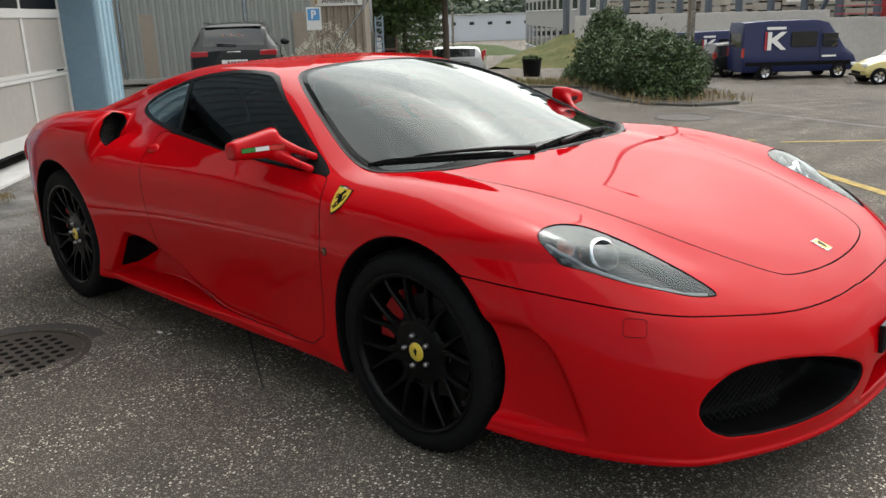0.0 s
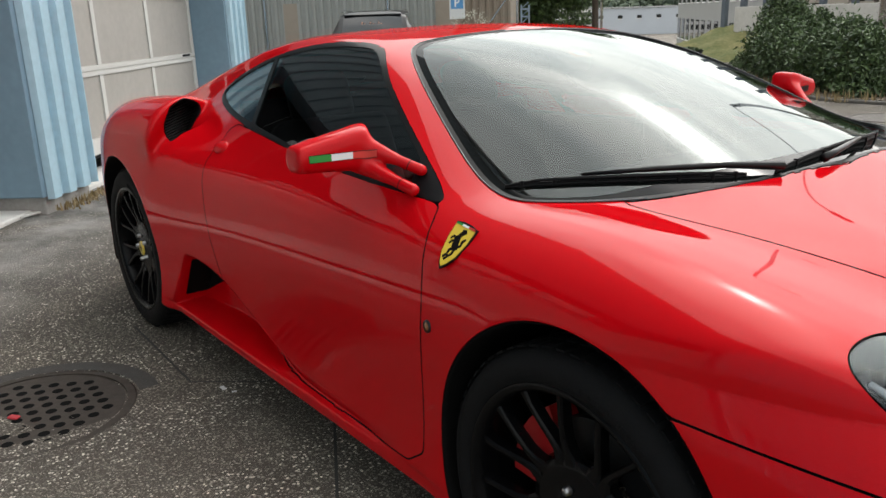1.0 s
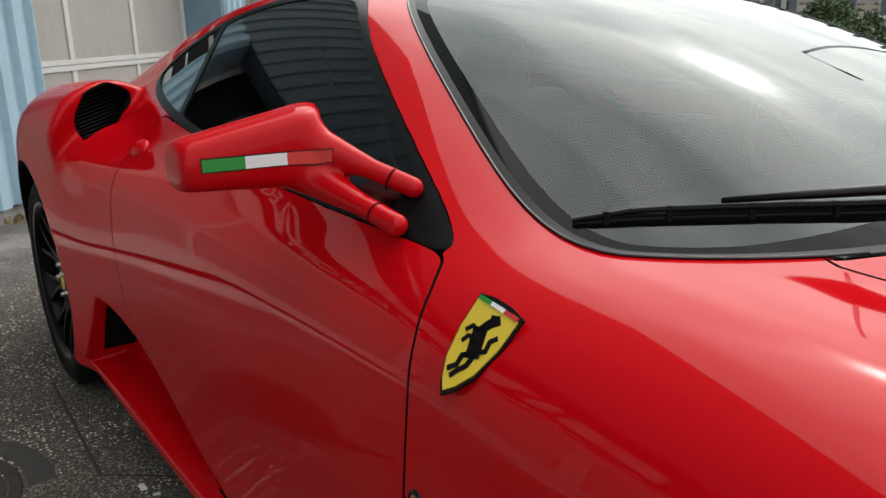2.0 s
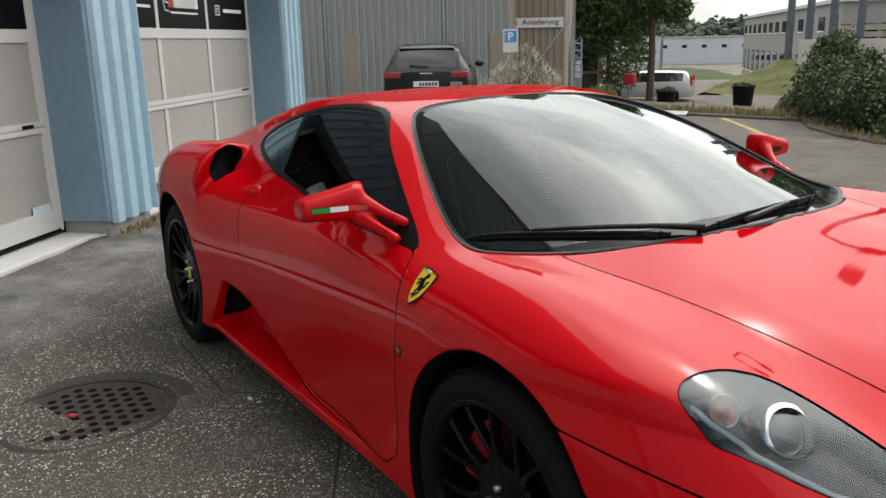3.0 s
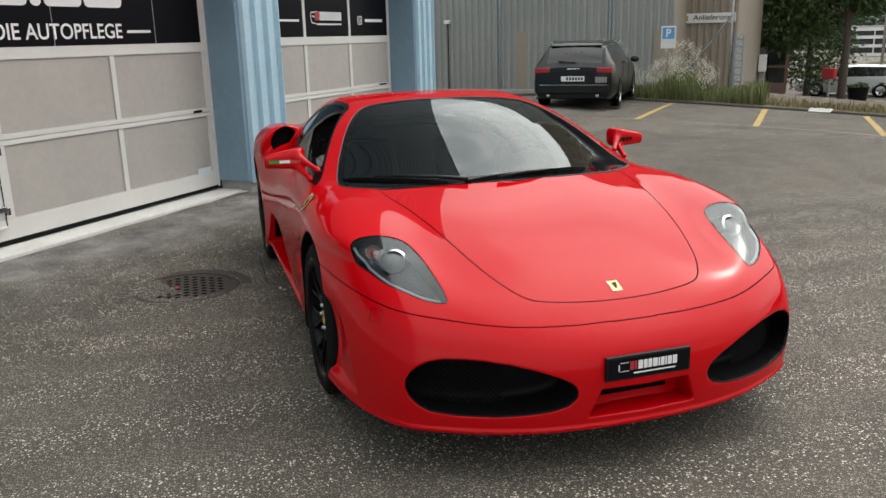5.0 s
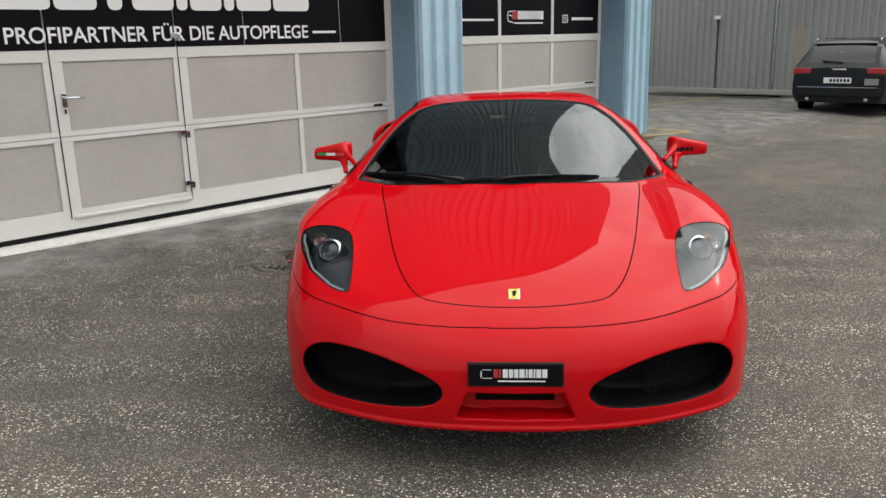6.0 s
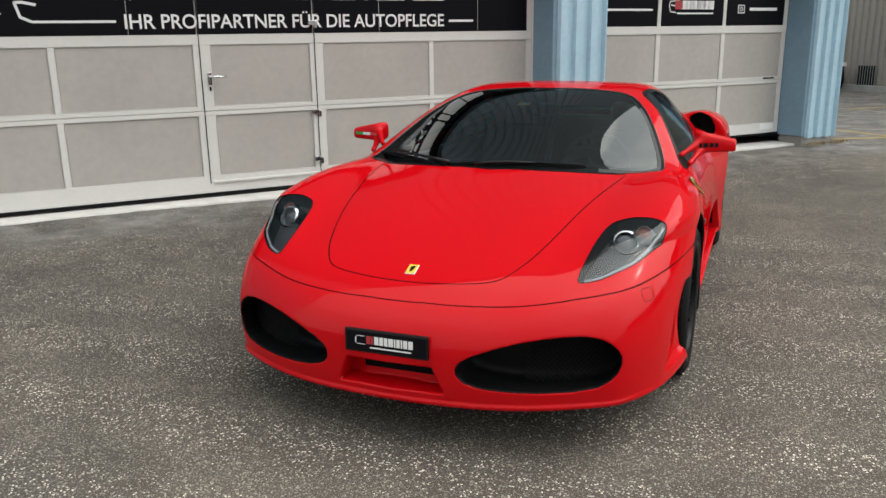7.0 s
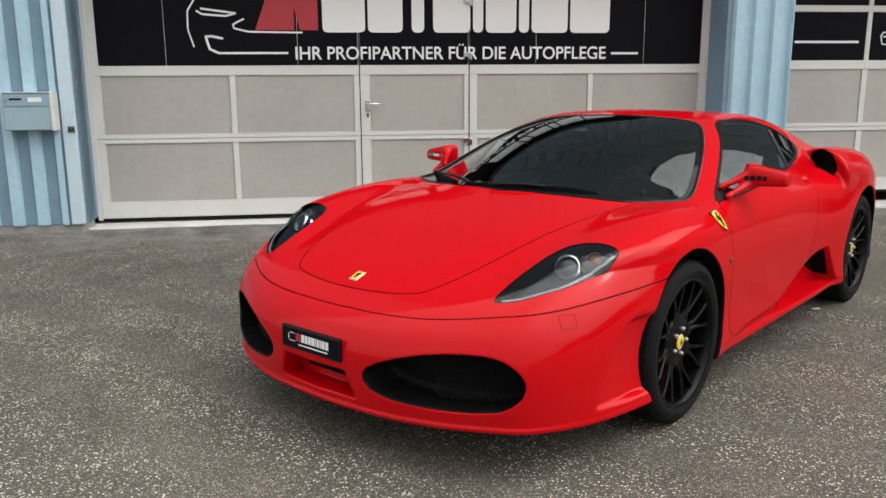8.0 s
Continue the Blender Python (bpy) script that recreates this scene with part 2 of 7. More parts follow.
def block(bm, lo, hi, bevel=0.0, m=None, seg=2):
    """Adds a box, with rounded edges, to bm."""
    lo, hi = Vector(lo), Vector(hi)
    c, s = (lo + hi) / 2, hi - lo
    g = bmesh.ops.create_cube(bm, size=1, matrix=Matrix.LocRotScale(c, None, s))
    vs = g["verts"]
    if bevel:
        es = list({e for v in vs for e in v.link_edges})
        r = bmesh.ops.bevel(bm, geom=es, offset=bevel, segments=seg, affect="EDGES", profile=.5)
        vs = list({v for f in r["faces"] for v in f.verts} | {v for v in vs if v.is_valid})
    if m is not None:
        bmesh.ops.transform(bm, matrix=m, verts=vs)
    return vs


def boxes(*items, bevel=0.0, m=None):
    bm = bmesh.new()
    for lo, hi in items:
        block(bm, lo, hi, bevel, m)
    return bm


def tube(bm, pts, radius, sides=8, closed=False, cap=True):
    """A round bar along a line of points; radius may be a list."""
    pts = [Vector(p) for p in pts]
    n = len(pts)
    rings = []
    for i, p in enumerate(pts):
        a, b = (pts[i - 1], pts[(i + 1) % n]) if closed else (pts[max(i - 1, 0)], pts[min(i + 1, n - 1)])
        d = (b - a).normalized()
        side = d.cross(Vector((0, 0, 1)) if abs(d.z) < .9 else Vector((1, 0, 0))).normalized()
        up = side.cross(d)
        r = radius[i] if isinstance(radius, (list, tuple)) else radius
        rings.append([bm.verts.new(p + (side * math.cos(k * math.tau / sides) + up * math.sin(k * math.tau / sides)) * r) for k in range(sides)])
    for i in range(n if closed else n - 1):
        a, b = rings[i], rings[(i + 1) % n]
        for k in range(sides):
            bm.faces.new((a[k], a[(k + 1) % sides], b[(k + 1) % sides], b[k]))
    if cap and not closed:
        bm.faces.new(rings[0])
        bm.faces.new(rings[-1][::-1])
    return bm


def prism(bm, outline, depth, m):
    """A flat outline in the local xy-plane, given thickness along local z, laid by the pose m."""
    a = [bm.verts.new(m @ Vector((x, y, 0))) for x, y in outline]
    b = [bm.verts.new(m @ Vector((x, y, depth))) for x, y in outline]
    bm.faces.new(a[::-1])
    bm.faces.new(b)
    n = len(outline)
    for i in range(n):
        bm.faces.new((a[i], a[(i + 1) % n], b[(i + 1) % n], b[i]))
    return bm


def lathe(bm, profile, m, sides=48):
    """Turns (radius, height) pairs about the local z axis."""
    rings = [[bm.verts.new(m @ Vector((r * math.cos(k * math.tau / sides), r * math.sin(k * math.tau / sides), h))) for k in range(sides)] for r, h in profile]
    for a, b in zip(rings, rings[1:]):
        for k in range(sides):
            bm.faces.new((a[k], a[(k + 1) % sides], b[(k + 1) % sides], b[k]))
    return bm


def words(text, size, m, mat, name, parent, depth=.002, spacing=1.0, bold=.0, xscale=1.0, align="LEFT"):
    """Lettering in the built-in font as a mesh; m lays its xy-plane."""
    c = bpy.data.curves.new("words", "FONT")
    c.body, c.size, c.extrude, c.space_character, c.offset, c.align_x = text, size, depth, spacing, bold, align
    o = bpy.data.objects.new("words", c)
    scene.collection.objects.link(o)
    me = bpy.data.meshes.new_from_object(o.evaluated_get(bpy.context.evaluated_depsgraph_get()))
    bpy.data.objects.remove(o)
    bpy.data.curves.remove(c)
    me.transform(m @ Matrix.Diagonal((xscale, 1, 1, 1)))
    me.materials.clear()
    return part(name, me, mat, parent)


# ---- the lie of the land ----
U, N = Vector((-.7484, .6632, 0)), Vector((.6632, .7484, 0))  # along the garage's front, and out from it
FRONT = -3.42


def G(s, n, z):
    """A place by metres along the garage front, out from it, and up."""
    return U * s + N * (n + FRONT) + Vector((0, 0, z))


def step(v, a, b):
    t = np.clip((v - a) / (b - a), 0, 1)
    return t * t * (3 - 2 * t)


def land(x, y):
    """Height of the paving and the ground beyond it."""
    n = x * N.x + y * N.y - FRONT
    z = .0186 * np.clip(x, -1.7, 3.0) - .010
    z = z + (.085 - .035 * np.clip((x + .5) / 1.5, 0, 1)) * step(n, 1.7, .3) * step(n, -3.0, -1.0)
    far = np.hypot(x, y)
    z = z - .15 * step(far, 8, 20)
    return z - 1.55 * step(y, 12, 28) - 4.4 * step(far, 52, 125)


def ground_z(x, y):
    return float(land(np.float64(x), np.float64(y)))


def sheet(xs, ys, lift=0.0):
    xx, yy = np.meshgrid(xs, ys, indexing="ij")
    v = np.stack([xx, yy, land(xx, yy) + lift], -1).reshape(-1, 3)
    a = np.arange(len(xs) * len(ys)).reshape(len(xs), len(ys))
    q = np.stack([a[:-1, :-1], a[1:, :-1], a[1:, 1:], a[:-1, 1:]], -1).reshape(-1, 4)
    me = bpy.data.meshes.new("ground")
    me.from_pydata(v.tolist(), [], q.tolist())
    return me


def spread():
    near = np.arange(-30, 30.1, .5)
    out = [33, 37, 42, 50, 60, 80, 110, 160, 260, 500, 1200, 3000]
    return np.array([-v for v in out[::-1]] + list(near) + out, float)


ground = tagged(part("ground", sheet(spread(), spread()), ASPHALT, smooth=True), "dark grey asphalt yard with pale exposed aggregate", "ground", kind="structure")


# ---- the garage ----
def gbox(bm, s0, s1, n0, n1, z0, z1, bevel=0.0):
    m = Matrix((( -U.x, N.x, 0, N.x * FRONT), (-U.y, N.y, 0, N.y * FRONT), (0, 0, 1, 0), (0, 0, 0, 1)))
    block(bm, (-max(s0, s1), min(n0, n1), min(z0, z1)), (-min(s0, s1), max(n0, n1), max(z0, z1)), bevel, m)


def gpart(name, items, mat, parent=None, label="", bevel=0.0):
    bm = bmesh.new()
    for i in items:
        gbox(bm, *i, bevel=bevel)
    return part(name, bm, mat, parent, label)


def ribs(s0, s1, n, z0, z1, pitch=.20, depth=.035, wide=.10):
    """A trapezoid-ribbed sheet along the front, at n, with thickness."""
    out, s = [], s0
    while s < s1 - 1e-6:
        out += [(s, 0), (s + .02, depth), (s + wide, depth), (s + wide + .02, 0)]
        s += pitch
    out = [(min(a, s1), d) for a, d in out] + [(s1, 0)]
    bm = bmesh.new()
    lo = [bm.verts.new(G(a, n + d, z0)) for a, d in out]
    hi = [bm.verts.new(G(a, n + d, z1)) for a, d in out]
    for i in range(len(out) - 1):
        if out[i][0] < out[i + 1][0] - 1e-6 or out[i][1] != out[i + 1][1]:
            bm.faces.new((lo[i], lo[i + 1], hi[i + 1], hi[i]))
    return bm


TOP = 2.62  # underside of the lintel
garage = thing("garage_building", "light blue ribbed steel garage front with sectional doors", "building", kind="structure")
part("cladding", ribs(-14, -4.06, .385, .14, 9.8, .21, .05, .10), BLUE_CLAD, garage)
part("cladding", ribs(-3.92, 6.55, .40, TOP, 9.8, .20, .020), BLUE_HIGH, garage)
gpart("lintel", [(-3.92, 6.55, -.12, .395, TOP, 9.8)], BLUE_FLAT, garage)
gpart("back_wall", [(-14, 6.55, -9.0, -8.8, -.1, 9.8)], BLUE_FLAT, garage)
gpart("end_wall", [(6.35, 6.55, -8.8, -.12, -.1, 9.8), (-14.2, -14, -9.0, .4, -.1, 9.8)], BLUE_FLAT, garage)
gpart("roof", [(-14.2, 6.6, -9.0, .44, 9.8, 9.95)], CONCRETE, garage)
gpart("left_wall", [(-14, -3.92, .1, .395, .14, 9.8)], BLUE_FLAT, garage)
gpart("plinth", [(-14, -3.95, .05, .385, -.2, .14), (2.12, 2.70, .0, .37, -.2, .16), (6.0, 6.5, .0, .37, -.2, .17)], CONCRETE, garage, bevel=.01)


def pillar(s0, s1, z0):
    p = thing("pillar", "blue sheet-steel pillar with a ribbed front", "pillar", group="garage pillars", kind="structure")
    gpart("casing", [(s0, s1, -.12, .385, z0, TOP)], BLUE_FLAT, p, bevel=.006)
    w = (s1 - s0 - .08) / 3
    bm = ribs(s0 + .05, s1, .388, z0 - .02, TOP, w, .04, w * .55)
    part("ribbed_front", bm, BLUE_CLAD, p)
    return p


pillar(2.08, 2.74, .16)
pillar(5.96, 6.55, .17)

door_1 = thing("door_1", "sectional garage door in pale aluminium with black foil band", "garage door", kind="structure")
ROWS_Z = ((.27, .82), (.90, 1.44))
COLS_1 = ((-3.80, -2.64), (-2.59, -1.48), (-1.33, -.41), (-.28, .84), (.89, 2.0))


def sectional(door, s0, s1, cols, rows_z, bottom):
    gpart("door_leaf", [(s0, s1, -.05, -.012, bottom, TOP)], DOOR_FRAME, door)
    for a, b in rows_z:
        for c, d in cols:
            gpart("panel", [(c + .006, d - .006, -.014, -.006, a + .006, b - .006)], DOOR_PANEL, door)
    frames = [(s0, s1, -.014, .008, bottom, rows_z[0][0])]
    for (a, b), (c, d) in zip(rows_z, rows_z[1:]):
        frames.append((s0, s1, -.014, .008, b, (b + c) / 2 - .003))
        frames.append((s0, s1, -.014, .008, (b + c) / 2 + .003, c))
    frames.append((s0, s1, -.014, .008, rows_z[-1][1], rows_z[-1][1] + .09))
    edges = [s0] + [v for c in cols for v in c] + [s1]
    for a, b in zip(edges[::2], edges[1::2]):
        frames += [(a, b, -.014, .006, z0, z1) for z0, z1 in rows_z]
    for f in frames:
        gpart("rail", [f], DOOR_FRAME, door, bevel=.002)
    gpart("door_seal", [(s0, s1, -.04, .012, bottom - .025, bottom)], RUBBER, door)


sectional(door_1, -3.88, 2.06, COLS_1, ROWS_Z, .115)
for a, b in ((-3.80, -1.44), (-1.415, -.375), (-.35, 2.0)):
    gpart("foil", [(a, b, -.010, .010, 1.53, TOP)], BAND, door_1, "black adhesive foil")
gpart("frame_edge", [(-3.92, -3.88, -.06, .02, .1, TOP), (2.06, 2.08, -.06, .02, .1, TOP), (-3.88, -3.80, -.01, .008, 1.53, TOP), (2.0, 2.06, -.01, .008, 1.53, TOP)], DOOR_FRAME, door_1)

door_2 = thing("door_2", "second sectional garage door with black window band", "garage door", kind="structure")
COLS_2 = ((2.84, 3.80), (3.86, 4.83), (4.89, 5.88))
sectional(door_2, 2.76, 5.95, COLS_2, ((.33, .84), (.92, 1.47)), .2)
for a, b in COLS_2:
    gpart("foil", [(a, b, -.010, .004, 1.56, 2.04)], BAND, door_2, "black adhesive foil")
    gpart("foil", [(a, b, -.010, .004, 2.11, TOP)], BAND, door_2, "black adhesive foil")
gpart("rail", [(2.76, 5.95, -.014, .008, 2.045, 2.105)], DOOR_FRAME, door_2)
gpart("rail", [(a, b, -.014, .007, 1.56, TOP) for a, b in ((2.76, 2.835), (3.805, 3.855), (4.835, 4.885), (5.885, 5.95))], DOOR_FRAME, door_2)
sill = gpart("door_sill", [(-3.98, 2.12, -.1, .27, -.1, .072), (2.72, 6.0, -.1, .27, -.1, .072)], WHITE_SILL, bevel=.012)
tagged(sill, "white painted concrete threshold strip along the doors", "threshold", kind="structure")

# ---- the shed that closes the yard ----
SHED_S = 18.2
shed = thing("shed_building", "tall grey-beige corrugated steel shed", "building", kind="structure")


def corrugated(n0, n1, z0, z1, s=SHED_S):
    bm = bmesh.new()
    out, n = [], n0
    while n < n1:
        out += [(n, 0), (n + .03, .045), (n + .10, .045), (n + .13, 0)]
        n += .20
    lo = [bm.verts.new(G(s - d, min(a, n1), z0)) for a, d in out]
    hi = [bm.verts.new(G(s - d, min(a, n1), z1)) for a, d in out]
    for i in range(len(out) - 1):
        bm.faces.new((lo[i], lo[i + 1], hi[i + 1], hi[i]))
    return bm


part("wall_sheet", corrugated(-32, -6.6, .0, 8.0), SHED_DULL, shed)
part("wall_sheet", corrugated(-6.6, 2.08, -.05, 8.0), SHED, shed)
WING_S = 20.6
part("wall_sheet", corrugated(1.56, 3.48, -.3, 8.0, WING_S), SHED_BROWN, shed)
bm = bmesh.new()
gbox(bm, SHED_S + .02, SHED_S + 14, -32, 2.06, -.5, 8.0)
part("core", bm, SHED_BROWN, shed)
bm = bmesh.new()
for z in (-.6, 8.0):
    for a, b in ((WING_S + .02, 2.22), (WING_S + .02, 3.48), (27.0, 3.76), (27.0, 2.22)):
        bm.verts.new(G(a, b, z))
bm.verts.ensure_lookup_table()
for f in ((0, 1, 2, 3), (4, 5, 6, 7), (0, 1, 5, 4), (1, 2, 6, 5), (2, 3, 7, 6), (3, 0, 4, 7)):
    bm.faces.new([bm.verts[i] for i in f])
part("wing_core", bm, SHED_BROWN, shed)
bm = bmesh.new()
gbox(bm, SHED_S - .12, SHED_S + .05, -32, 2.08, -.7, -.02, bevel=.01)
part("base", bm, CONCRETE, shed)


# ---- lettering and fittings of the garage ----
def upright(s, n, z):
    """Local x along the garage front, y up, z outwards."""
    m = Matrix((U, (0, 0, 1), N)).transposed().to_4x4()
    m.translation = G(s, n, z)
    return m


def fit_words(text, width, height, m, mat, name, parent, depth=.001, bold=.0):
    ob = words(text, 1.0, Matrix.Identity(4), mat, name, parent, 0.0, 1.0, bold)
    me = ob.data
    xs, ys = [v.co.x for v in me.vertices], [v.co.y for v in me.vertices]
    a, b = width / (max(xs) - min(xs)), height / (max(ys) - min(ys))
    me.transform(m @ Matrix.Diagonal((a, b, 1, 1)) @ Matrix.Translation((-min(xs), -min(ys), 0)))
    return ob


def stroke(bm, pts, w, m, depth=.002):
    """A flat band along points of the local xy-plane."""
    pts = [Vector((a, b, 0)) for a, b in pts]
    for a, b in zip(pts, pts[1:]):
        d = (b - a).normalized()
        k = Vector((-d.y, d.x, 0)) * w / 2
        q = [a - k - d * w * .2, b - k + d * w * .2, b + k + d * w * .2, a + k - d * w * .2]
        prism(bm, [(v.x, v.y) for v in q], depth, m)


def pieces(name, bm, mat, parent):
    """Links every separate piece of bm as a part of its own."""
    left = set(bm.verts)
    while left:
        todo, group = [left.pop()], []
        while todo:
            v = todo.pop()
            group.append(v)
            for e in v.link_edges:
                o = e.other_vert(v)
                if o in left:
                    left.discard(o)
                    todo.append(o)
        one, index = bmesh.new(), {}
        for v in group:
            index[v] = one.verts.new(v.co)
        for f in {f for v in group for f in v.link_faces}:
            one.faces.new([index[v] for v in f.verts])
        part(name, one, mat, parent)
    bm.free()


slogan = thing("door_lettering", "white slogan and plain logo blocks on the black foil", "lettering")
fit_words("IHR PROFIPARTNER F\u00dcR DIE AUTOPFLEGE", 3.03, .148, upright(-2.02, .0125, 1.580), WHITE, "slogan", slogan, bold=.012)
for line, w in (([(1.07, 1.635), (1.34, 1.635)], .022),
                ([(-2.72, 1.642), (-2.09, 1.642)], .020),
                ([(-2.72, 1.642), (-2.80, 1.68), (-2.83, 1.79), (-2.78, 1.795), (-2.68, 1.775)], .022),
                ([(-2.94, 1.70), (-2.985, 1.85), (-2.98, 2.02), (-2.90, 2.14)], .014),
                ([(-2.90, 2.02), (-2.85, 1.99), (-2.64, 1.975), (-2.55, 2.0), (-2.86, 2.04)], .018),
                ([(-2.48, 1.95), (-2.58, 1.90), (-2.57, 1.865), (-2.44, 1.835), (-1.95, 1.828)], .016)):
    bm = bmesh.new()
    stroke(bm, line, w, upright(0, .0115, 0))
    part("logo_line", bm, WHITE, slogan)
for a, b in ((-2.38, -2.02), (-1.97, -1.80)):
    bm = bmesh.new()
    prism(bm, [(a, 1.85), (b, 1.85), (b + .0, 2.27), (a + (.16 if b < -2 else -.10), 2.27)], .002, upright(0, .0115, 0))
    part("logo_block", bm, LOGO_RED, slogan, "dark red logo block")
a = -1.76
for w, h in ((.40, 0), (.33, 0), (.12, .12), (.36, 0), (.10, 0), (.30, 0), (.10, 0), (.36, 0), (.40, 0)):
    pad = .06 if h else 0
    bm = bmesh.new()
    x0, x1, z0, z1, r = a + pad, a + pad + w, 1.83, 2.27, .045
    out = []
    for cx, cz, a0 in ((x1 - r, z1 - r, 0), (x0 + r, z1 - r, 90), (x0 + r, z0 + r, 180), (x1 - r, z0 + r, 270)):
        out += [(cx + r * math.cos(radians(a0 + k)), cz + r * math.sin(radians(a0 + k))) for k in (0, 30, 60, 90)]
    prism(bm, out, .002, upright(0, .0115, 0))
    part("logo_block", bm, WHITE, slogan, "white logo block")
    a += w + 2 * pad + .026

for s0, z0, kind in ((2.98, 1.70, 0), (3.93, 1.66, 1), (5.0, 1.68, 2)):
    b = thing("window_lettering", "small plain logo bars on the black window band", "lettering", group="window band logos")
    bm = bmesh.new()
    m = upright(0, .0055, 0)
    if kind == 0:
        stroke(bm, [(3.02, 1.745), (3.72, 1.745)], .024, m)
        part("white_bar", bm, WHITE, b)
    elif kind == 1:
        x = 4.18
        for w in (.055, .045, .04, .05, .02, .04, .02, .05, .055):
            stroke(bm, [(x, 1.80), (x + w, 1.80)], .10, m)
            x += w + .012
        stroke(bm, [(4.10, 1.705), (4.66, 1.705)], .018, m)
        stroke(bm, [(4.07, 1.715), (3.99, 1.725), (3.97, 1.80), (3.99, 1.84), (4.12, 1.85)], .012, m)
        stroke(bm, [(4.00, 1.80), (4.06, 1.79)], .014, m)
        pieces("white_bar", bm, WHITE, b)
        bm = bmesh.new()
        stroke(bm, [(4.08, 1.80), (4.16, 1.80)], .10, m)
        part("red_block", bm, LOGO_RED, b)
    else:
        stroke(bm, [(5.28, 1.755), (5.74, 1.755)], .036, m)
        ring = [(5.08, 1.71), (5.18, 1.71), (5.18, 1.80), (5.08, 1.80), (5.08, 1.71)]
        stroke(bm, ring, .012, m)
        stroke(bm, [(5.13 + .022 * math.cos(k * math.tau / 12), 1.755 + .022 * math.sin(k * math.tau / 12)) for k in range(13)], .009, m)
        pieces("white_bar", bm, WHITE, b)

# wicket door: gaps, handle, lock, hinges
gpart("wicket_gap", [(-1.428, -1.420, .009, .0105, .2, TOP), (-.366, -.358, .009, .0105, .2, TOP)], DARK, door_1)
gpart("wicket_sill", [(-1.40, -.37, .008, .034, .205, .228)], DOOR_FRAME, door_1, bevel=.006)
handle = gpart("door_handle", [(-1.375, -1.335, .008, .018, 1.09, 1.20)], CHROME, door_1, "steel lever handle", bevel=.003)
bm = bmesh.new()
tube(bm, [G(-1.355, .018, 1.165), G(-1.355, .055, 1.165), G(-1.33, .062, 1.165), G(-1.215, .060, 1.163)], .009, 8)
part("lever", bm, CHROME, handle, smooth=True)
gpart("keyhole", [(-1.362, -1.348, .008, .0195, 1.04, 1.075)], BLACK, handle, bevel=.003)
for z in (.78, .33, 1.60, 2.10):
    h = gpart("hinge", [(-.42, -.35, .008, .030, z, z + .045), (-.36, -.335, .008, .040, z - .025, z + .035)], SILVER, door_1, "steel hinge", bevel=.004)
gpart("notice_sticker", [(1.78, 1.98, .0085, .0095, .235, .32)], material("pale_sticker", (.62, .70, .72), .5, vary=.1), door_1, "pale notice sticker", bevel=.0)
gpart("maker_plate", [(1.80, 1.92, .0085, .012, .862, .888)], BLACK, door_1, bevel=.001)
gpart("maker_plate", [(5.60, 5.80, .0085, .012, .895, .915)], BLACK, door_2)
gpart("notice_sticker", [(5.62, 5.86, .0085, .0095, .25, .33)], WHITE, door_2)
for s in (-3.2, -2.0, .3, 1.4):
    gpart("foil_seam", [(s, s + .003, .0102, .0108, 1.53, TOP)], DOOR_FRAME, door_1)

mailbox = thing("mailbox", "grey-blue steel letter box with a white name strip", "mailbox")
gpart("box", [(-4.46, -4.06, .43, .56, .985, 1.30)], material("mailbox_paint", (.30, .42, .48), .4, vary=.08, scale=6), mailbox, bevel=.008)
gpart("flap", [(-4.445, -4.075, .560, .566, 1.19, 1.285)], material("mailbox_flap", (.25, .37, .44), .4), mailbox, bevel=.002)
gpart("side_rim", [(-4.075, -4.05, .43, .57, .98, 1.305)], DOOR_FRAME, mailbox, bevel=.003)
gpart("top_rim", [(-4.465, -4.077, .43, .572, 1.301, 1.308)], DOOR_FRAME, mailbox, bevel=.002)
gpart("name_strip", [(-4.25, -4.14, .566, .568, 1.225, 1.262)], WHITE, mailbox)
gpart("name_strip", [(-4.40, -4.30, .566, .568, 1.24, 1.255)], BLACK, mailbox)
gpart("lock", [(-4.435, -4.415, .566, .572, 1.225, 1.245)], CHROME, mailbox)
gpart("socket_plate", [(-3.99, -3.93, .436, .45, .955, 1.01)], material("socket_plate", (.10, .11, .12), .5, vary=.1, scale=30), garage, "small dark grey switch plate", bevel=.004)
for q in (-3.982, -3.958):
    gpart("socket_mark", [(q, q + .018, .45, .4515, .972, .992)], BLACK, garage)
gpart("corner_strip", [(-4.035, -3.925, .385, .438, .14, TOP)], BLUE_PALE, garage, bevel=.006)
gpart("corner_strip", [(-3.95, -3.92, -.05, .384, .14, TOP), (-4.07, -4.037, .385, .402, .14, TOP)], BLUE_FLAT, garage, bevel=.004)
gpart("red_mark", [(-3.9199, -3.9185, .30, .325, 1.42, 1.48)], LOGO_RED, garage)


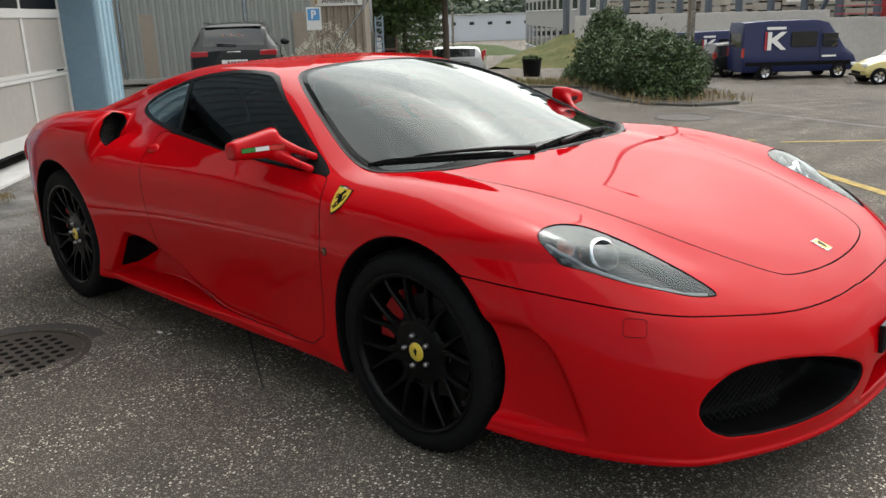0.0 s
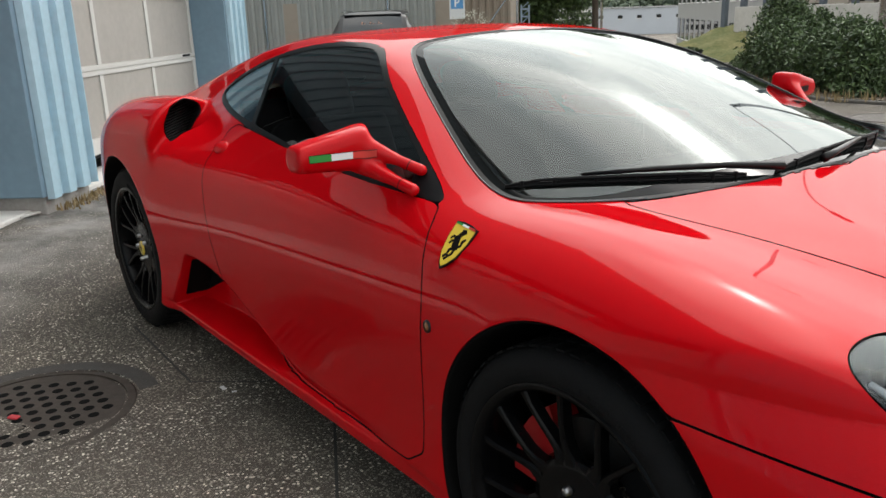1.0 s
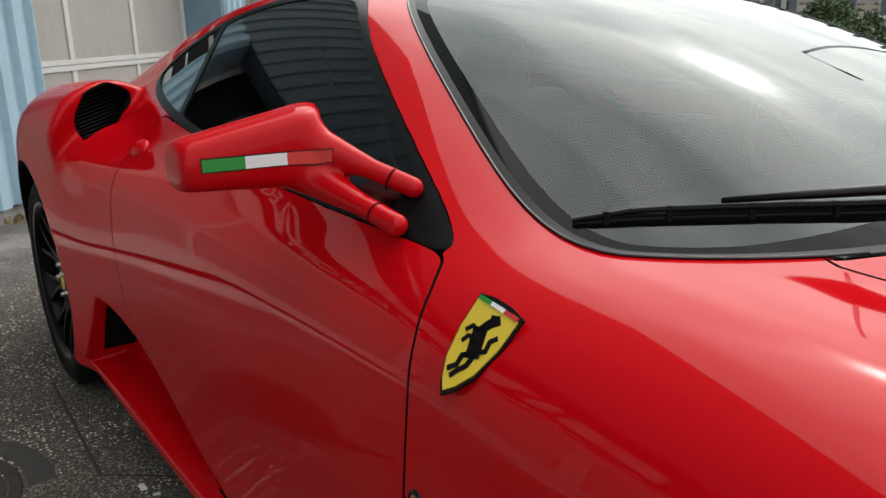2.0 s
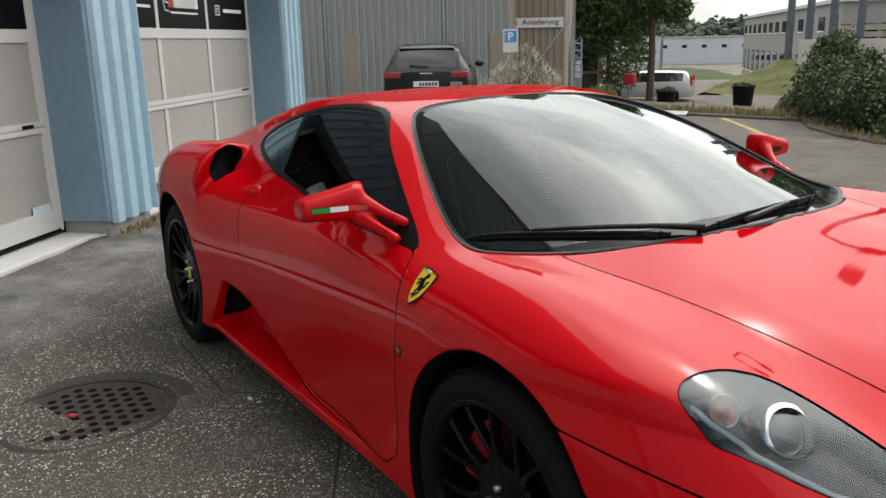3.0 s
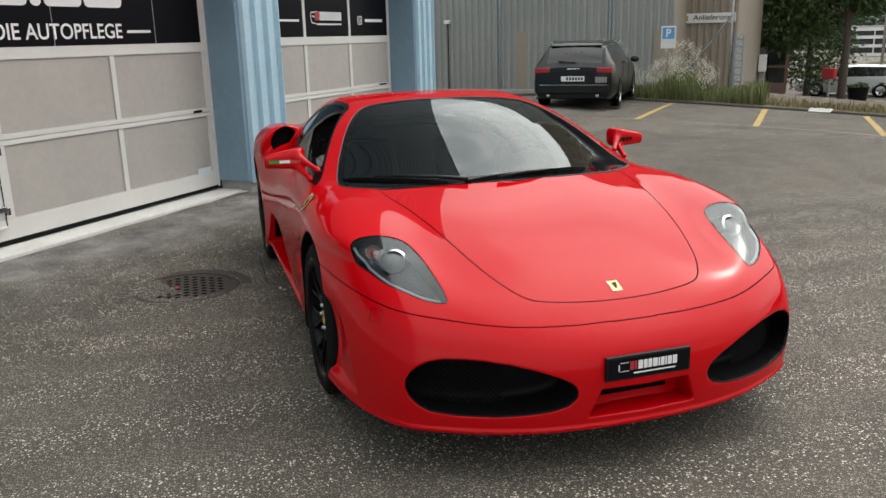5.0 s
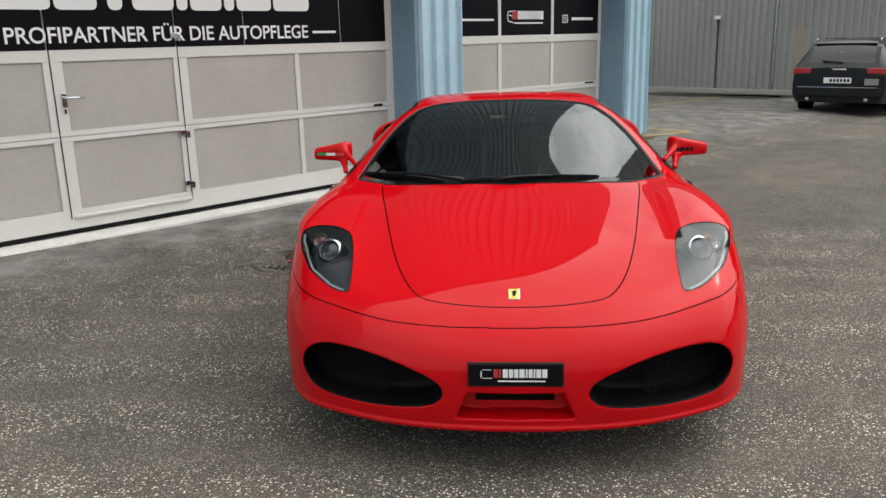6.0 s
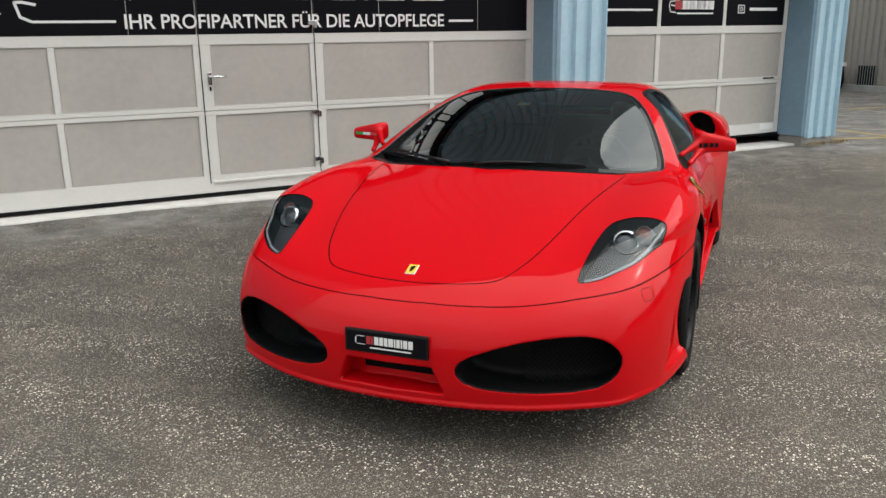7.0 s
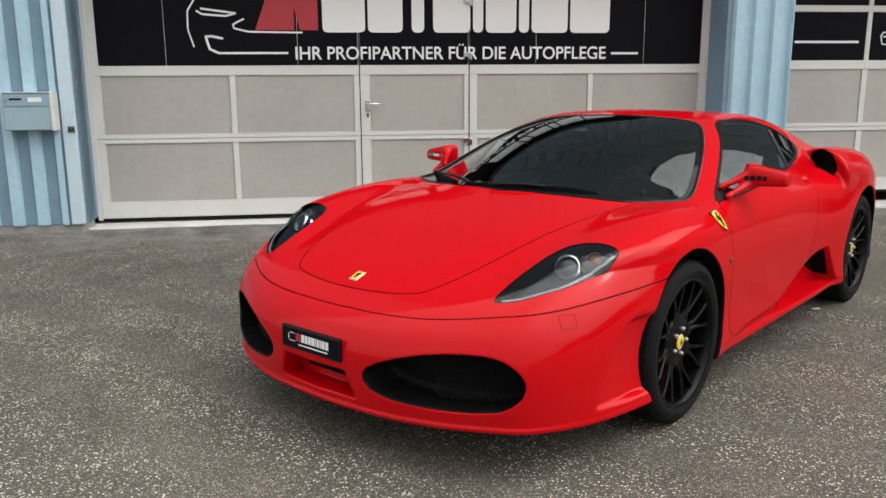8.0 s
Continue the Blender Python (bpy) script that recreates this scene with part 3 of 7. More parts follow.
# ---- the yard ----
def manhole(x, y, r):
    m = thing("manhole_cover", "round cast-iron drain cover with rows of holes", "manhole cover", Matrix.Translation((x, y, ground_z(x, y))))
    bm = bmesh.new()
    lathe(bm, [(.0001, .004), (r, .004), (r + .004, -.01)], Matrix.Identity(4), 56)
    part("plate", bm, RUST_IRON, m)
    bm = bmesh.new()
    lathe(bm, [(r + .006, -.01), (r + .008, .006), (r + .035, .006), (r + .045, -.004)], Matrix.Identity(4), 56)
    part("frame", bm, RUST_IRON, m)
    # black discs laid on the plate stand in for the shade in its holes
    bm = bmesh.new()
    k = .062
    for i in range(-5, 6):
        for j in range(-5, 6):
            px, py = (i + (j % 2) * .5) * k, j * k * .87
            if math.hypot(px, py) < r - .035:
                lathe(bm, [(.0001, .0046), (.0175, .0046), (.019, .0042)], Matrix.Translation((px, py, 0)), 12)
    tagged(part("drain_hole", bm, DARK, m), kind="stuff")
    bm = bmesh.new()
    lathe(bm, [(r + .05, .0012), (r + .12, .0012)], Matrix.Identity(4), 40)
    part("tar_ring", bm, material("tar_patch", (.066, .062, .056), .85, vary=.3, scale=30, fine=.4), m)
    return m


manhole(-.67, -1.53, .30)
leaf = part("fallen_petal", boxes(((-.02, -.012, 0), (.02, .012, .008)), bevel=.004), LOGO_RED)
leaf.matrix_basis = Matrix.Translation((-.665, -1.587, ground_z(-.665, -1.587) + .005)) @ Matrix.Rotation(.6, 4, "Z")
tagged(leaf, "crumpled red scrap lying on the drain cover", "litter")
for i, (x, y, w) in enumerate(((-.415, -.949, .016), (-.36, -.93, .009), (-.93, .835, .024))):
    bit = part("paper_scrap", boxes(((-w, -w * .5, 0), (w, w * .5, .004)), bevel=.0015), WHITE)
    bit.matrix_basis = Matrix.Translation((x, y, ground_z(x, y))) @ Matrix.Rotation(i * 1.3, 4, "Z")
    tagged(bit, "small white scrap lying on the asphalt", "litter", "scraps")
slab = part("loose_plate", boxes(((-.13, -.09, 0), (.13, .09, .015)), bevel=.004), WHITE_SILL)
slab.matrix_basis = Matrix.Translation((-3.72, -1.03, ground_z(-3.72, -1.03) + .004)) @ Matrix.Rotation(.5, 4, "Z")
tagged(slab, "pale flat offcut lying beside the threshold", "offcut")
plate_ = thing("kerb_plate", "pale slotted plastic plate lying at the kerb", "litter", Matrix.Translation((-8.28, 10.38, ground_z(-8.28, 10.38) + .05)) @ Matrix.Rotation(.42, 4, "Z") @ Matrix.Rotation(radians(24), 4, "X"))
part("plate", boxes(((-.22, -.07, 0), (.22, .07, .012)), bevel=.003), WHITE_SILL, plate_)
for k in range(7):
    part("slot", boxes(((-.19 + k * .057, -.045, .0125), (-.165 + k * .057, .045, .0135))), CONCRETE, plate_)
rng = np.random.default_rng(5)


def scatter_mesh(name, places, make, mat):
    v, f = [], []
    for p in places:
        a, b = make(p)
        f += [[k + len(v) for k in q] for q in b]
        v += a
    me = bpy.data.meshes.new(name)
    me.from_pydata(v, [], f)
    return part(name, me, mat)


def pebble(p):
    x, y, r = p
    z, a = ground_z(x, y), x * 91
    pts = [(x + r * math.cos(a + k * math.tau / 6) * (.8 + .3 * ((k * 7) % 3) / 2), y + r * math.sin(a + k * math.tau / 6), z - .001) for k in range(6)]
    return pts + [(x, y, z + r * .55)], [(k, (k + 1) % 6, 6) for k in range(6)]


spots = []
while len(spots) < 2600:
    x, y = rng.uniform(-5, 5.5), rng.uniform(-5.5, 5)
    n = x * N.x + y * N.y - FRONT
    near = n < .9
    if n > .30 and (near or rng.random() < .55):
        spots.append((x, y, rng.uniform(.003, .009) * (1.0 if near else .75)))
tagged(scatter_mesh("loose_gravel", spots, pebble, material("pale_gravel", (.36, .34, .30), .85, vary=.4, scale=60)), "loose pale grit lying on the asphalt", "gravel", kind="stuff")


def ribbon(name, pts, w, mat, label, lift=.004):
    """A painted line on the ground, along points, that follows the ground."""
    bm = bmesh.new()
    pts = [Vector((*p, 0)) for p in pts]
    line = []
    for a, b in zip(pts, pts[1:]):
        k = max(1, int((b - a).length / .5))
        line += [a.lerp(b, i / k) for i in range(k)]
    line.append(pts[-1])
    prev = None
    for i, p in enumerate(line):
        d = (line[min(i + 1, len(line) - 1)] - line[max(i - 1, 0)]).normalized()
        k = Vector((-d.y, d.x, 0)) * w / 2
        cur = [bm.verts.new((q.x, q.y, ground_z(q.x, q.y) + lift)) for q in (p - k, p + k)]
        if prev:
            bm.faces.new((prev[0], cur[0], cur[1], prev[1]))
        prev = cur
    ob = part(name, bm, mat)
    return tagged(ob, label, "road marking", "parking lines", "structure")


def sn(s, n):
    v = G(s, n, 0)
    return (v.x, v.y)


for a, b, w in ((sn(10.85, 2.55), sn(15.4, 2.52), .11), (sn(10.0, 4.70), sn(13.9, 4.66), .11), (sn(9.0, 6.54), sn(12.5, 6.46), .10), (sn(12.5, -3.78), sn(17.6, -3.78), .10), (sn(7.9, -.57), sn(7.85, .42), .09), (sn(7.85, .42), sn(6.9, .14), .08)):
    ribbon("bay_line", (a, b), w, YELLOW_LINE, "worn yellow parking bay line on asphalt")
FADED = material("faded_road_paint", (.40, .34, .24), .8, vary=.5, scale=7, second=(.15, .135, .11))
ribbon("bay_line", (sn(12.7, -3.73), sn(10.75, .40), sn(10.95, 2.55), sn(10.1, 4.7), sn(9.4, 6.0), sn(8.4, 7.55)), .055, FADED, "thin faded pale line along the parking bays")
ribbon("bay_line", (sn(4.36, 7.6), sn(4.36, 7.06), sn(3.4, 7.2), sn(1.0, 7.24)), .10, YELLOW_LINE, "worn yellow corner mark on asphalt")
ribbon("bay_line", (sn(4.12, 7.76), sn(3.84, 8.75), sn(3.4, 10.2)), .07, YELLOW_LINE, "worn yellow line on asphalt")
WORN_WHITE = material("worn_white_road_paint", (.34, .33, .31), .8, vary=.5, scale=8, second=(.12, .115, .11))
ribbon("lane_line", (sn(7.5, 9.3), sn(6.7, 9.57)), .06, WORN_WHITE, "worn white dash on asphalt")
ribbon("lane_line", (sn(7.6, 8.5), sn(6.2, 8.9), sn(4.7, 9.3), sn(2.0, 9.9)), .04, WORN_WHITE, "thin worn white line on asphalt")
ribbon("repair_seam", ((-1.3, -1.0), (-.55, -1.02), (-.2, -.62), (.5, -1.0)), .010, material("tar_seam", (.04, .038, .035), .8), "dark tar seam in the asphalt", .002)
ribbon("repair_seam", ((-.36, .66), (-.20, .86), (-.05, 1.04), (.10, .90), (.36, .70)), .012, bpy.data.materials["tar_seam"], "dark tar seam in the asphalt", .002)
p = G(6.58, 7.67, 0)
grate = thing("round_cover", "round dusty concrete drain cover in the asphalt", "drain cover", Matrix.Translation((p.x, p.y, ground_z(p.x, p.y))))
bm = bmesh.new()
lathe(bm, [(.0001, .004), (.34, .004), (.345, -.01)], Matrix.Identity(4), 40)
part("plate", bm, material("grey_cover_concrete", (.15, .14, .128), .9, vary=.25, scale=8, bump=.2), grate)
bm = bmesh.new()
lathe(bm, [(.35, -.01), (.352, .006), (.40, .006), (.405, -.01)], Matrix.Identity(4), 40)
part("ring", bm, RUST_IRON, grate)
for k in range(-5, 6):
    h = math.sqrt(.31 ** 2 - (k * .052) ** 2)
    part("groove", boxes(((k * .052 - .007, -h, .0042), (k * .052 + .007, h, .0056))), RUST_IRON, grate)

# kerb and planting strip before the shed
KERB = material("dirty_kerb_concrete", (.10, .094, .084), .9, vary=.4, scale=4, bump=.4)
kerb_line = [sn(s, n) for s, n in ((17.2, -6.0), (16.9, -1.0), (16.3, 1.5), (15.25, 3.2), (14.2, 4.5), (13.4, 5.6), (12.3, 6.9), (11.6, 7.7), (10.2, 7.45), (9.0, 7.55), (8.25, 7.75), (7.75, 8.3), (7.9, 9.0), (9.5, 9.6), (12.0, 9.9), (15, 9.9))]
kerb = thing("kerb", "low concrete kerb round the planting strip", "kerb", kind="structure")
for (x0, y0), (x1, y1) in zip(kerb_line, kerb_line[1:]):
    k = max(1, int(math.hypot(x1 - x0, y1 - y0) / 1.0))
    for i in range(k):
        a, b = Vector((x0 + (x1 - x0) * i / k, y0 + (y1 - y0) * i / k, 0)), Vector((x0 + (x1 - x0) * (i + 1) / k, y0 + (y1 - y0) * (i + 1) / k, 0))
        c, d = (a + b) / 2, b - a
        bm = bmesh.new()
        block(bm, (-d.length / 2 + .004, -.06, -.15), (d.length / 2 - .004, .06, .045), .015, Matrix.Translation((c.x, c.y, ground_z(c.x, c.y))) @ Matrix.Rotation(math.atan2(d.y, d.x), 4, "Z"))
        part("kerb_stone", bm, KERB, kerb)
SOIL = material("dry_soil", (.12, .095, .065), .95, vary=.5, scale=6, bump=.5)
bm = bmesh.new()
strip = [sn(s, n) for s, n in ((18.1, -6), (17.15, -6), (16.85, -1), (16.25, 1.5), (15.2, 3.2), (14.15, 4.5), (13.35, 5.6), (12.25, 6.9), (11.6, 7.6), (10.2, 7.5), (9.0, 7.6), (8.3, 7.8), (7.85, 8.3), (7.95, 8.95), (9.5, 9.55), (12, 9.85), (14.5, 9.8), (17.0, 6.0), (18.1, 4.4))]
bm.faces.new([bm.verts.new((x, y, ground_z(x, y) + .05)) for x, y in strip])
bmesh.ops.triangulate(bm, faces=bm.faces)
tagged(part("planting_strip", bm, SOIL), "dry soil of the planting strip inside the kerb", "soil", kind="structure")


def leaf_material(name, dark, light, rough=.55):
    m = bpy.data.materials.new(name)
    m.use_nodes = True
    n, l = m.node_tree.nodes, m.node_tree.links
    b = n["Principled BSDF"]
    g, mix = n.new("ShaderNodeNewGeometry"), n.new("ShaderNodeMix")
    mix.data_type = "RGBA"
    mix.inputs["A"].default_value, mix.inputs["B"].default_value = (*dark, 1), (*light, 1)
    l.new(g.outputs["Random Per Island"], mix.inputs["Factor"])
    l.new(mix.outputs["Result"], b.inputs["Base Color"])
    b.inputs["Roughness"].default_value = rough
    b.inputs["Transmission Weight"].default_value = 0.0
    return m


LEAF = leaf_material("shrub_leaves", (.016, .034, .011), (.078, .128, .038))
TREE_LEAF = leaf_material("tree_leaves", (.025, .05, .015), (.09, .15, .04))
GRASS = leaf_material("grass_blades", (.05, .09, .025), (.20, .24, .08), .7)
DRY = leaf_material("dry_grass", (.17, .12, .06), (.34, .26, .13), .8)
BARK = material("bark", (.09, .07, .055), .9, vary=.4, scale=14, bump=.6)
FLOWER = material("white_flowers", (.55, .54, .45), .7)


def leaves(name, lobes, count, size, mat, parent, seed):
    """Many small bent leaves, gathered in clumps towards the skin of the lobes (centre, radii)."""
    r = np.random.default_rng(seed)
    vol = np.array([a * b * c for _, (a, b, c) in lobes]) ** .67
    pick = r.choice(len(lobes), count, p=vol / vol.sum())
    cen, rad = np.array([c for c, _ in lobes])[pick], np.array([q for _, q in lobes])[pick]
    clump = r.normal(size=(max(count // 28, 1), 3))
    clump /= np.linalg.norm(clump, axis=1)[:, None]
    which = r.integers(0, len(clump), count)
    shoot = (r.random(len(clump)) ** 3 * .45)[which]
    k = (1 - .55 * r.random(count) ** 1.6 + .08 * r.normal(size=count) + shoot * r.random(count))[:, None]
    d = clump[which] + (1 - shoot[:, None]) * r.normal(size=(count, 3)) * .22
    d /= np.linalg.norm(d, axis=1)[:, None]
    p = cen + d * rad * k
    a = r.normal(size=(count, 3)) + d * .5 + (0, 0, -.2)
    a /= np.linalg.norm(a, axis=1)[:, None]
    b = np.cross(a, r.normal(size=(count, 3)))
    b /= np.maximum(np.linalg.norm(b, axis=1), 1e-6)[:, None]
    c = np.cross(a, b)
    s = (size * r.uniform(.6, 1.35, count))[:, None]
    v = np.stack([p - a * s, p + b * s * .42 + c * s * .12, p + a * s, p - b * s * .42 + c * s * .12], 1).reshape(-1, 3)
    i = np.arange(count)[:, None] * 4
    me = bpy.data.meshes.new(name)
    me.from_pydata(v.tolist(), [], np.concatenate([i + (0, 1, 2), i + (0, 2, 3)]).tolist())
    return part(name, me, mat, parent)


def shrub(label, lobes, count, seed, size=.036):
    x, y = lobes[0][0][:2]
    b = thing("shrub", label, "shrub", Matrix.Translation((x, y, ground_z(x, y))), "shrubs by the kerb")
    loc = [((c[0] - x, c[1] - y, c[2]), q) for c, q in lobes]
    leaves("foliage", loc, count, size, LEAF, b, seed)
    r = np.random.default_rng(seed)
    for c, q in loc:
        for _ in range(5):
            bm = bmesh.new()
            e = Vector(c) + Vector(r.normal(size=3) * q) * .45
            mid = Vector((c[0] * .5 + r.normal() * .1, c[1] * .5 + r.normal() * .1, e.z * .45))
            tube(bm, [(c[0] * .6, c[1] * .6, -.05), mid, e], [.025, .016, .006], 6)
            part("branch", bm, BARK, b)
    return b


def lob(s, n, z, r, h):
    v = G(s, n, 0)
    return ((v.x, v.y, z), (r, r, h))


shrub("dense dark green shrub with an uneven top", [lob(9.0, 8.35, .38, .52, .46), lob(9.5, 8.1, .46, .50, .42), lob(8.65, 8.35, .26, .36, .30), lob(9.3, 8.7, .46, .42, .40), lob(8.95, 8.2, .70, .22, .20), lob(9.35, 8.3, .82, .16, .22), lob(8.55, 8.15, .12, .30, .14)], 30000, 11, .036)
shrub("tall leafy green shrub behind the kerb", [lob(10.3, 8.35, .50, .70, .55), lob(10.9, 8.1, .55, .55, .50), lob(9.9, 8.2, .52, .50, .46), lob(10.5, 8.8, .56, .5, .46), lob(10.6, 8.3, .94, .18, .26), lob(10.2, 8.2, .90, .14, .24)], 30000, 12, .036)
shrub("light green shrub with loose upright shoots", [lob(12.0, 8.3, .55, .70, .60), lob(12.4, 8.2, .95, .32, .50), lob(11.6, 8.2, .85, .34, .50), lob(12.7, 8.5, .45, .5, .5), lob(12.0, 8.4, 1.10, .16, .40), lob(12.3, 8.3, 1.2, .10, .36), lob(11.7, 8.3, 1.1, .10, .34)], 20000, 13, .040)
shrub("low spreading shrub over the kerb", [lob(13.3, 8.3, .30, .45, .36), lob(13.7, 8.1, .18, .35, .22)], 5000, 14)


def blades(name, places, mat, label, category):
    def make(p):
        x, y, h, a, w = p
        z = ground_z(x, y) + .03
        dx, dy = math.cos(a) * w, math.sin(a) * w
        bx, by = math.sin(a * 3) * h * .25, math.cos(a * 5) * h * .25
        return [(x - dx, y - dy, z), (x + dx, y + dy, z), (x + dx * .6 + bx * .4, y + dy * .6 + by * .4, z + h * .6), (x - dx * .6 + bx * .4, y - dy * .6 + by * .4, z + h * .6), (x + bx, y + by, z + h)], [(0, 1, 2, 3), (3, 2, 4)]
    return tagged(scatter_mesh(name, places, make, mat), label, category, kind="stuff")


green, dry, heads = [], [], []
for _ in range(11500):
    n = rng.uniform(-.5, 7.5)
    s0 = np.interp(n, [-.5, 1.5, 3.2, 4.5, 5.6, 6.9, 7.6], [16.9, 16.4, 15.4, 14.35, 13.55, 12.4, 11.75])
    s = s0 + abs(rng.normal()) * (1.3 if n < 4.5 else .9)
    if s > 18.05 and n < 4.4 or s > 19.5:
        continue
    x, y = sn(s, n)
    if n > 4.6 and rng.random() < .62:
        continue
    tall = rng.uniform(.04, .15) if n > 4.6 else (.28 + .35 * (math.sin(n * 3.1) * .5 + .5) * (1 if n < 3.6 else .5)) * rng.uniform(.4, 1.3)
    (green if rng.random() < (.85 if n < 4.6 else .35) else dry).append((x, y, tall, rng.uniform(0, 6.3), rng.uniform(.006, .016)))
    if n < 3.4 and rng.random() < .05:
        heads.append((x, y, tall * 1.6 + .15))
for _ in range(2200):
    s, n = rng.uniform(7.9, 14.5), rng.uniform(7.5, 9.3)
    x, y = sn(s, n)
    dry.append((x, y, rng.uniform(.04, .16), rng.uniform(0, 6.3), rng.uniform(.005, .012)))
for _ in range(500):
    s, n = rng.uniform(2.1, 2.75), .44 + abs(rng.normal()) * .06
    if rng.random() < .4:
        s = rng.uniform(5.9, 6.7)
    x, y = sn(s, n)
    dry.append((x, y, rng.uniform(.01, .05), rng.uniform(0, 6.3), .006))
blades("weeds", green, GRASS, "tall green weeds growing along the shed wall", "weeds")
blades("dry_weeds", dry, DRY, "dry brown grass along the kerb", "dry grass")


def flower(p):
    x, y, h = p
    z = ground_z(x, y) + h
    v, f = [], []
    for k in range(7):
        cx, cy, cz, r = x + math.sin(k * 2.1 + x * 9) * .07, y + math.cos(k * 1.7 + y * 9) * .07, z + math.sin(k * 3.3) * .08, .018
        b = len(v)
        v += [(cx + r, cy, cz), (cx, cy + r, cz), (cx - r, cy, cz), (cx, cy - r, cz), (cx, cy, cz + r), (cx, cy, cz - r)]
        f += [[b + q for q in t] for t in ((0, 1, 4), (1, 2, 4), (2, 3, 4), (3, 0, 4), (1, 0, 5), (2, 1, 5), (3, 2, 5), (0, 3, 5))]
    return v, f


tagged(scatter_mesh("flower_heads", heads, flower, FLOWER), "pale flower heads above the weeds", "flowers", kind="stuff")


# ---- fittings of the shed ----
def sbox(bm, n0, n1, d0, d1, z0, z1, bevel=0.0):
    gbox(bm, SHED_S - d1, SHED_S - d0, n0, n1, z0, z1, bevel)


def spart(name, items, mat, parent=None, label="", bevel=0.0):
    bm = bmesh.new()
    for i in items:
        sbox(bm, *i, bevel=bevel)
    return part(name, bm, mat, parent, label)


def shed_upright(n, d, z):
    """Local x along the shed wall to the right as seen from the yard, y up, z towards the yard."""
    m = Matrix((N, (0, 0, 1), -U)).transposed().to_4x4()
    m.translation = G(SHED_S - d, n, z)
    return m


P_BLUE = material("sign_blue", (.10, .30, .58), .4)
SIGN = material("sign_white", (.70, .71, .70), .45, vary=.06, scale=5)
psign = thing("parking_sign", "white parking sign with a blue square", "sign")
spart("panel", [(2.08, 2.43, 2.06, 2.075, 1.11, 1.635)], SIGN, psign, bevel=.004)
spart("blue_field", [(2.115, 2.395, 2.075, 2.079, 1.335, 1.60)], P_BLUE, psign)
fit_words("P", .115, .19, shed_upright(2.20, 2.0795, 1.375), WHITE, "letter", psign, bold=.02)
bm = bmesh.new()
tube(bm, [G(SHED_S - 2.04, 2.255, -.3), G(SHED_S - 2.04, 2.255, 1.62)], .02, 8)
part("post", bm, SHED_BROWN, psign, "thin weathered post")
asign = thing("delivery_sign", "white delivery sign with a yellow arrow", "sign")
SIGN_D = SHED_S - WING_S
spart("panel", [(1.90, 3.41, SIGN_D + .07, SIGN_D + .085, 1.715, 1.985)], SIGN, asign, bevel=.004)
spart("bracket", [(2.5, 2.56, SIGN_D, SIGN_D + .07, 1.75, 1.95), (3.1, 3.16, SIGN_D, SIGN_D + .07, 1.75, 1.95)], SILVER, asign)
fit_words("Anlieferung", 1.04, .19, shed_upright(2.24, SIGN_D + .0855, 1.75), BLACK, "letters", asign, bold=.012)
bm = bmesh.new()
prism(bm, [(.0, .0), (.13, .09), (.13, -.09)], .002, shed_upright(1.98, SIGN_D + .0855, 1.85))
part("arrow", bm, YELLOW_LINE, asign)
strut = thing("wall_strut", "grey steel strut and pole on the shed wall", "strut")
bm = bmesh.new()
tube(bm, [G(17.1, 3.60, 1.84), G(16.9, 2.42, .25)], .022, 8)
part("brace", bm, SILVER, strut)
bm = bmesh.new()
tube(bm, [G(17.1, 3.62, -.3), G(17.1, 3.62, 2.6)], .03, 8)
part("pole", bm, SILVER, strut)
MAST = material("blue_grey_steel_mast", (.25, .32, .38), .45, metal=.4)
for n in (3.70, 3.88):
    spart("mast_leg", [(n, n + .04, 1.06, 1.10, -.4, 1.38)], MAST, strut, bevel=.006)
for k in range(9):
    spart("mast_rung", [(3.73, 3.89, 1.07, 1.09, -.1 + k * .17, -.06 + k * .17)], MAST, strut)
for k in range(9):
    bm = bmesh.new()
    tube(bm, [G(SHED_S - 1.08, 3.73, -.06 + k * .17), G(SHED_S - 1.08, 3.89, .07 + k * .17)], .009, 5)
    part("mast_lattice", bm, MAST, strut)
for n in (-2.83, .35):
    t = spart("downpipe", [(n, n + .05, .05, .09, -.05, 7.0)], SILVER, shed, "thin grey downpipe", bevel=.01)
spart("patch_sheet", [(-2.33, -1.97, .046, .052, -.05, 1.60)], SHED_BROWN, shed, "brown repair sheet")
spart("patch_sheet", [(1.58, 2.08, .046, .052, -.05, 1.56)], SHED_BROWN, shed, "brown repair sheet")
wl_ = thing("wall_light", "small white floodlight on the shed wall", "lamp")
spart("head", [(-4.52, -4.36, .05, .17, 1.87, 1.97)], WHITE, wl_, bevel=.01)
spart("conduit", [(-4.45, -4.43, .05, .07, -.05, 1.88)], BLACK, wl_)
booth = thing("glazed_porch", "brown-framed glazed porch at the shed corner", "porch")
PORCH = material("brown_frame", (.17, .095, .075), .5)
PORCH_D = SHED_S - 28.4
for n0, n1, z0, z1 in ((3.90, 3.96, -.9, 1.22), (4.60, 4.67, -.9, 1.22), (3.96, 4.60, 1.12, 1.22), (3.96, 4.60, .10, .18), (3.96, 4.60, -.9, -.45), (3.96, 4.60, .66, .72)):
    spart("frame_bar", [(n0, n1, PORCH_D, PORCH_D + .06, z0, z1)], PORCH, booth, bevel=.005)
spart("pane", [(3.96, 4.60, PORCH_D + .02, PORCH_D + .03, -.45, 1.12)], GLASS, booth)
spart("back_panel", [(3.96, 4.60, PORCH_D - 1.80, PORCH_D - 1.76, -.9, .15)], SIGN, booth)
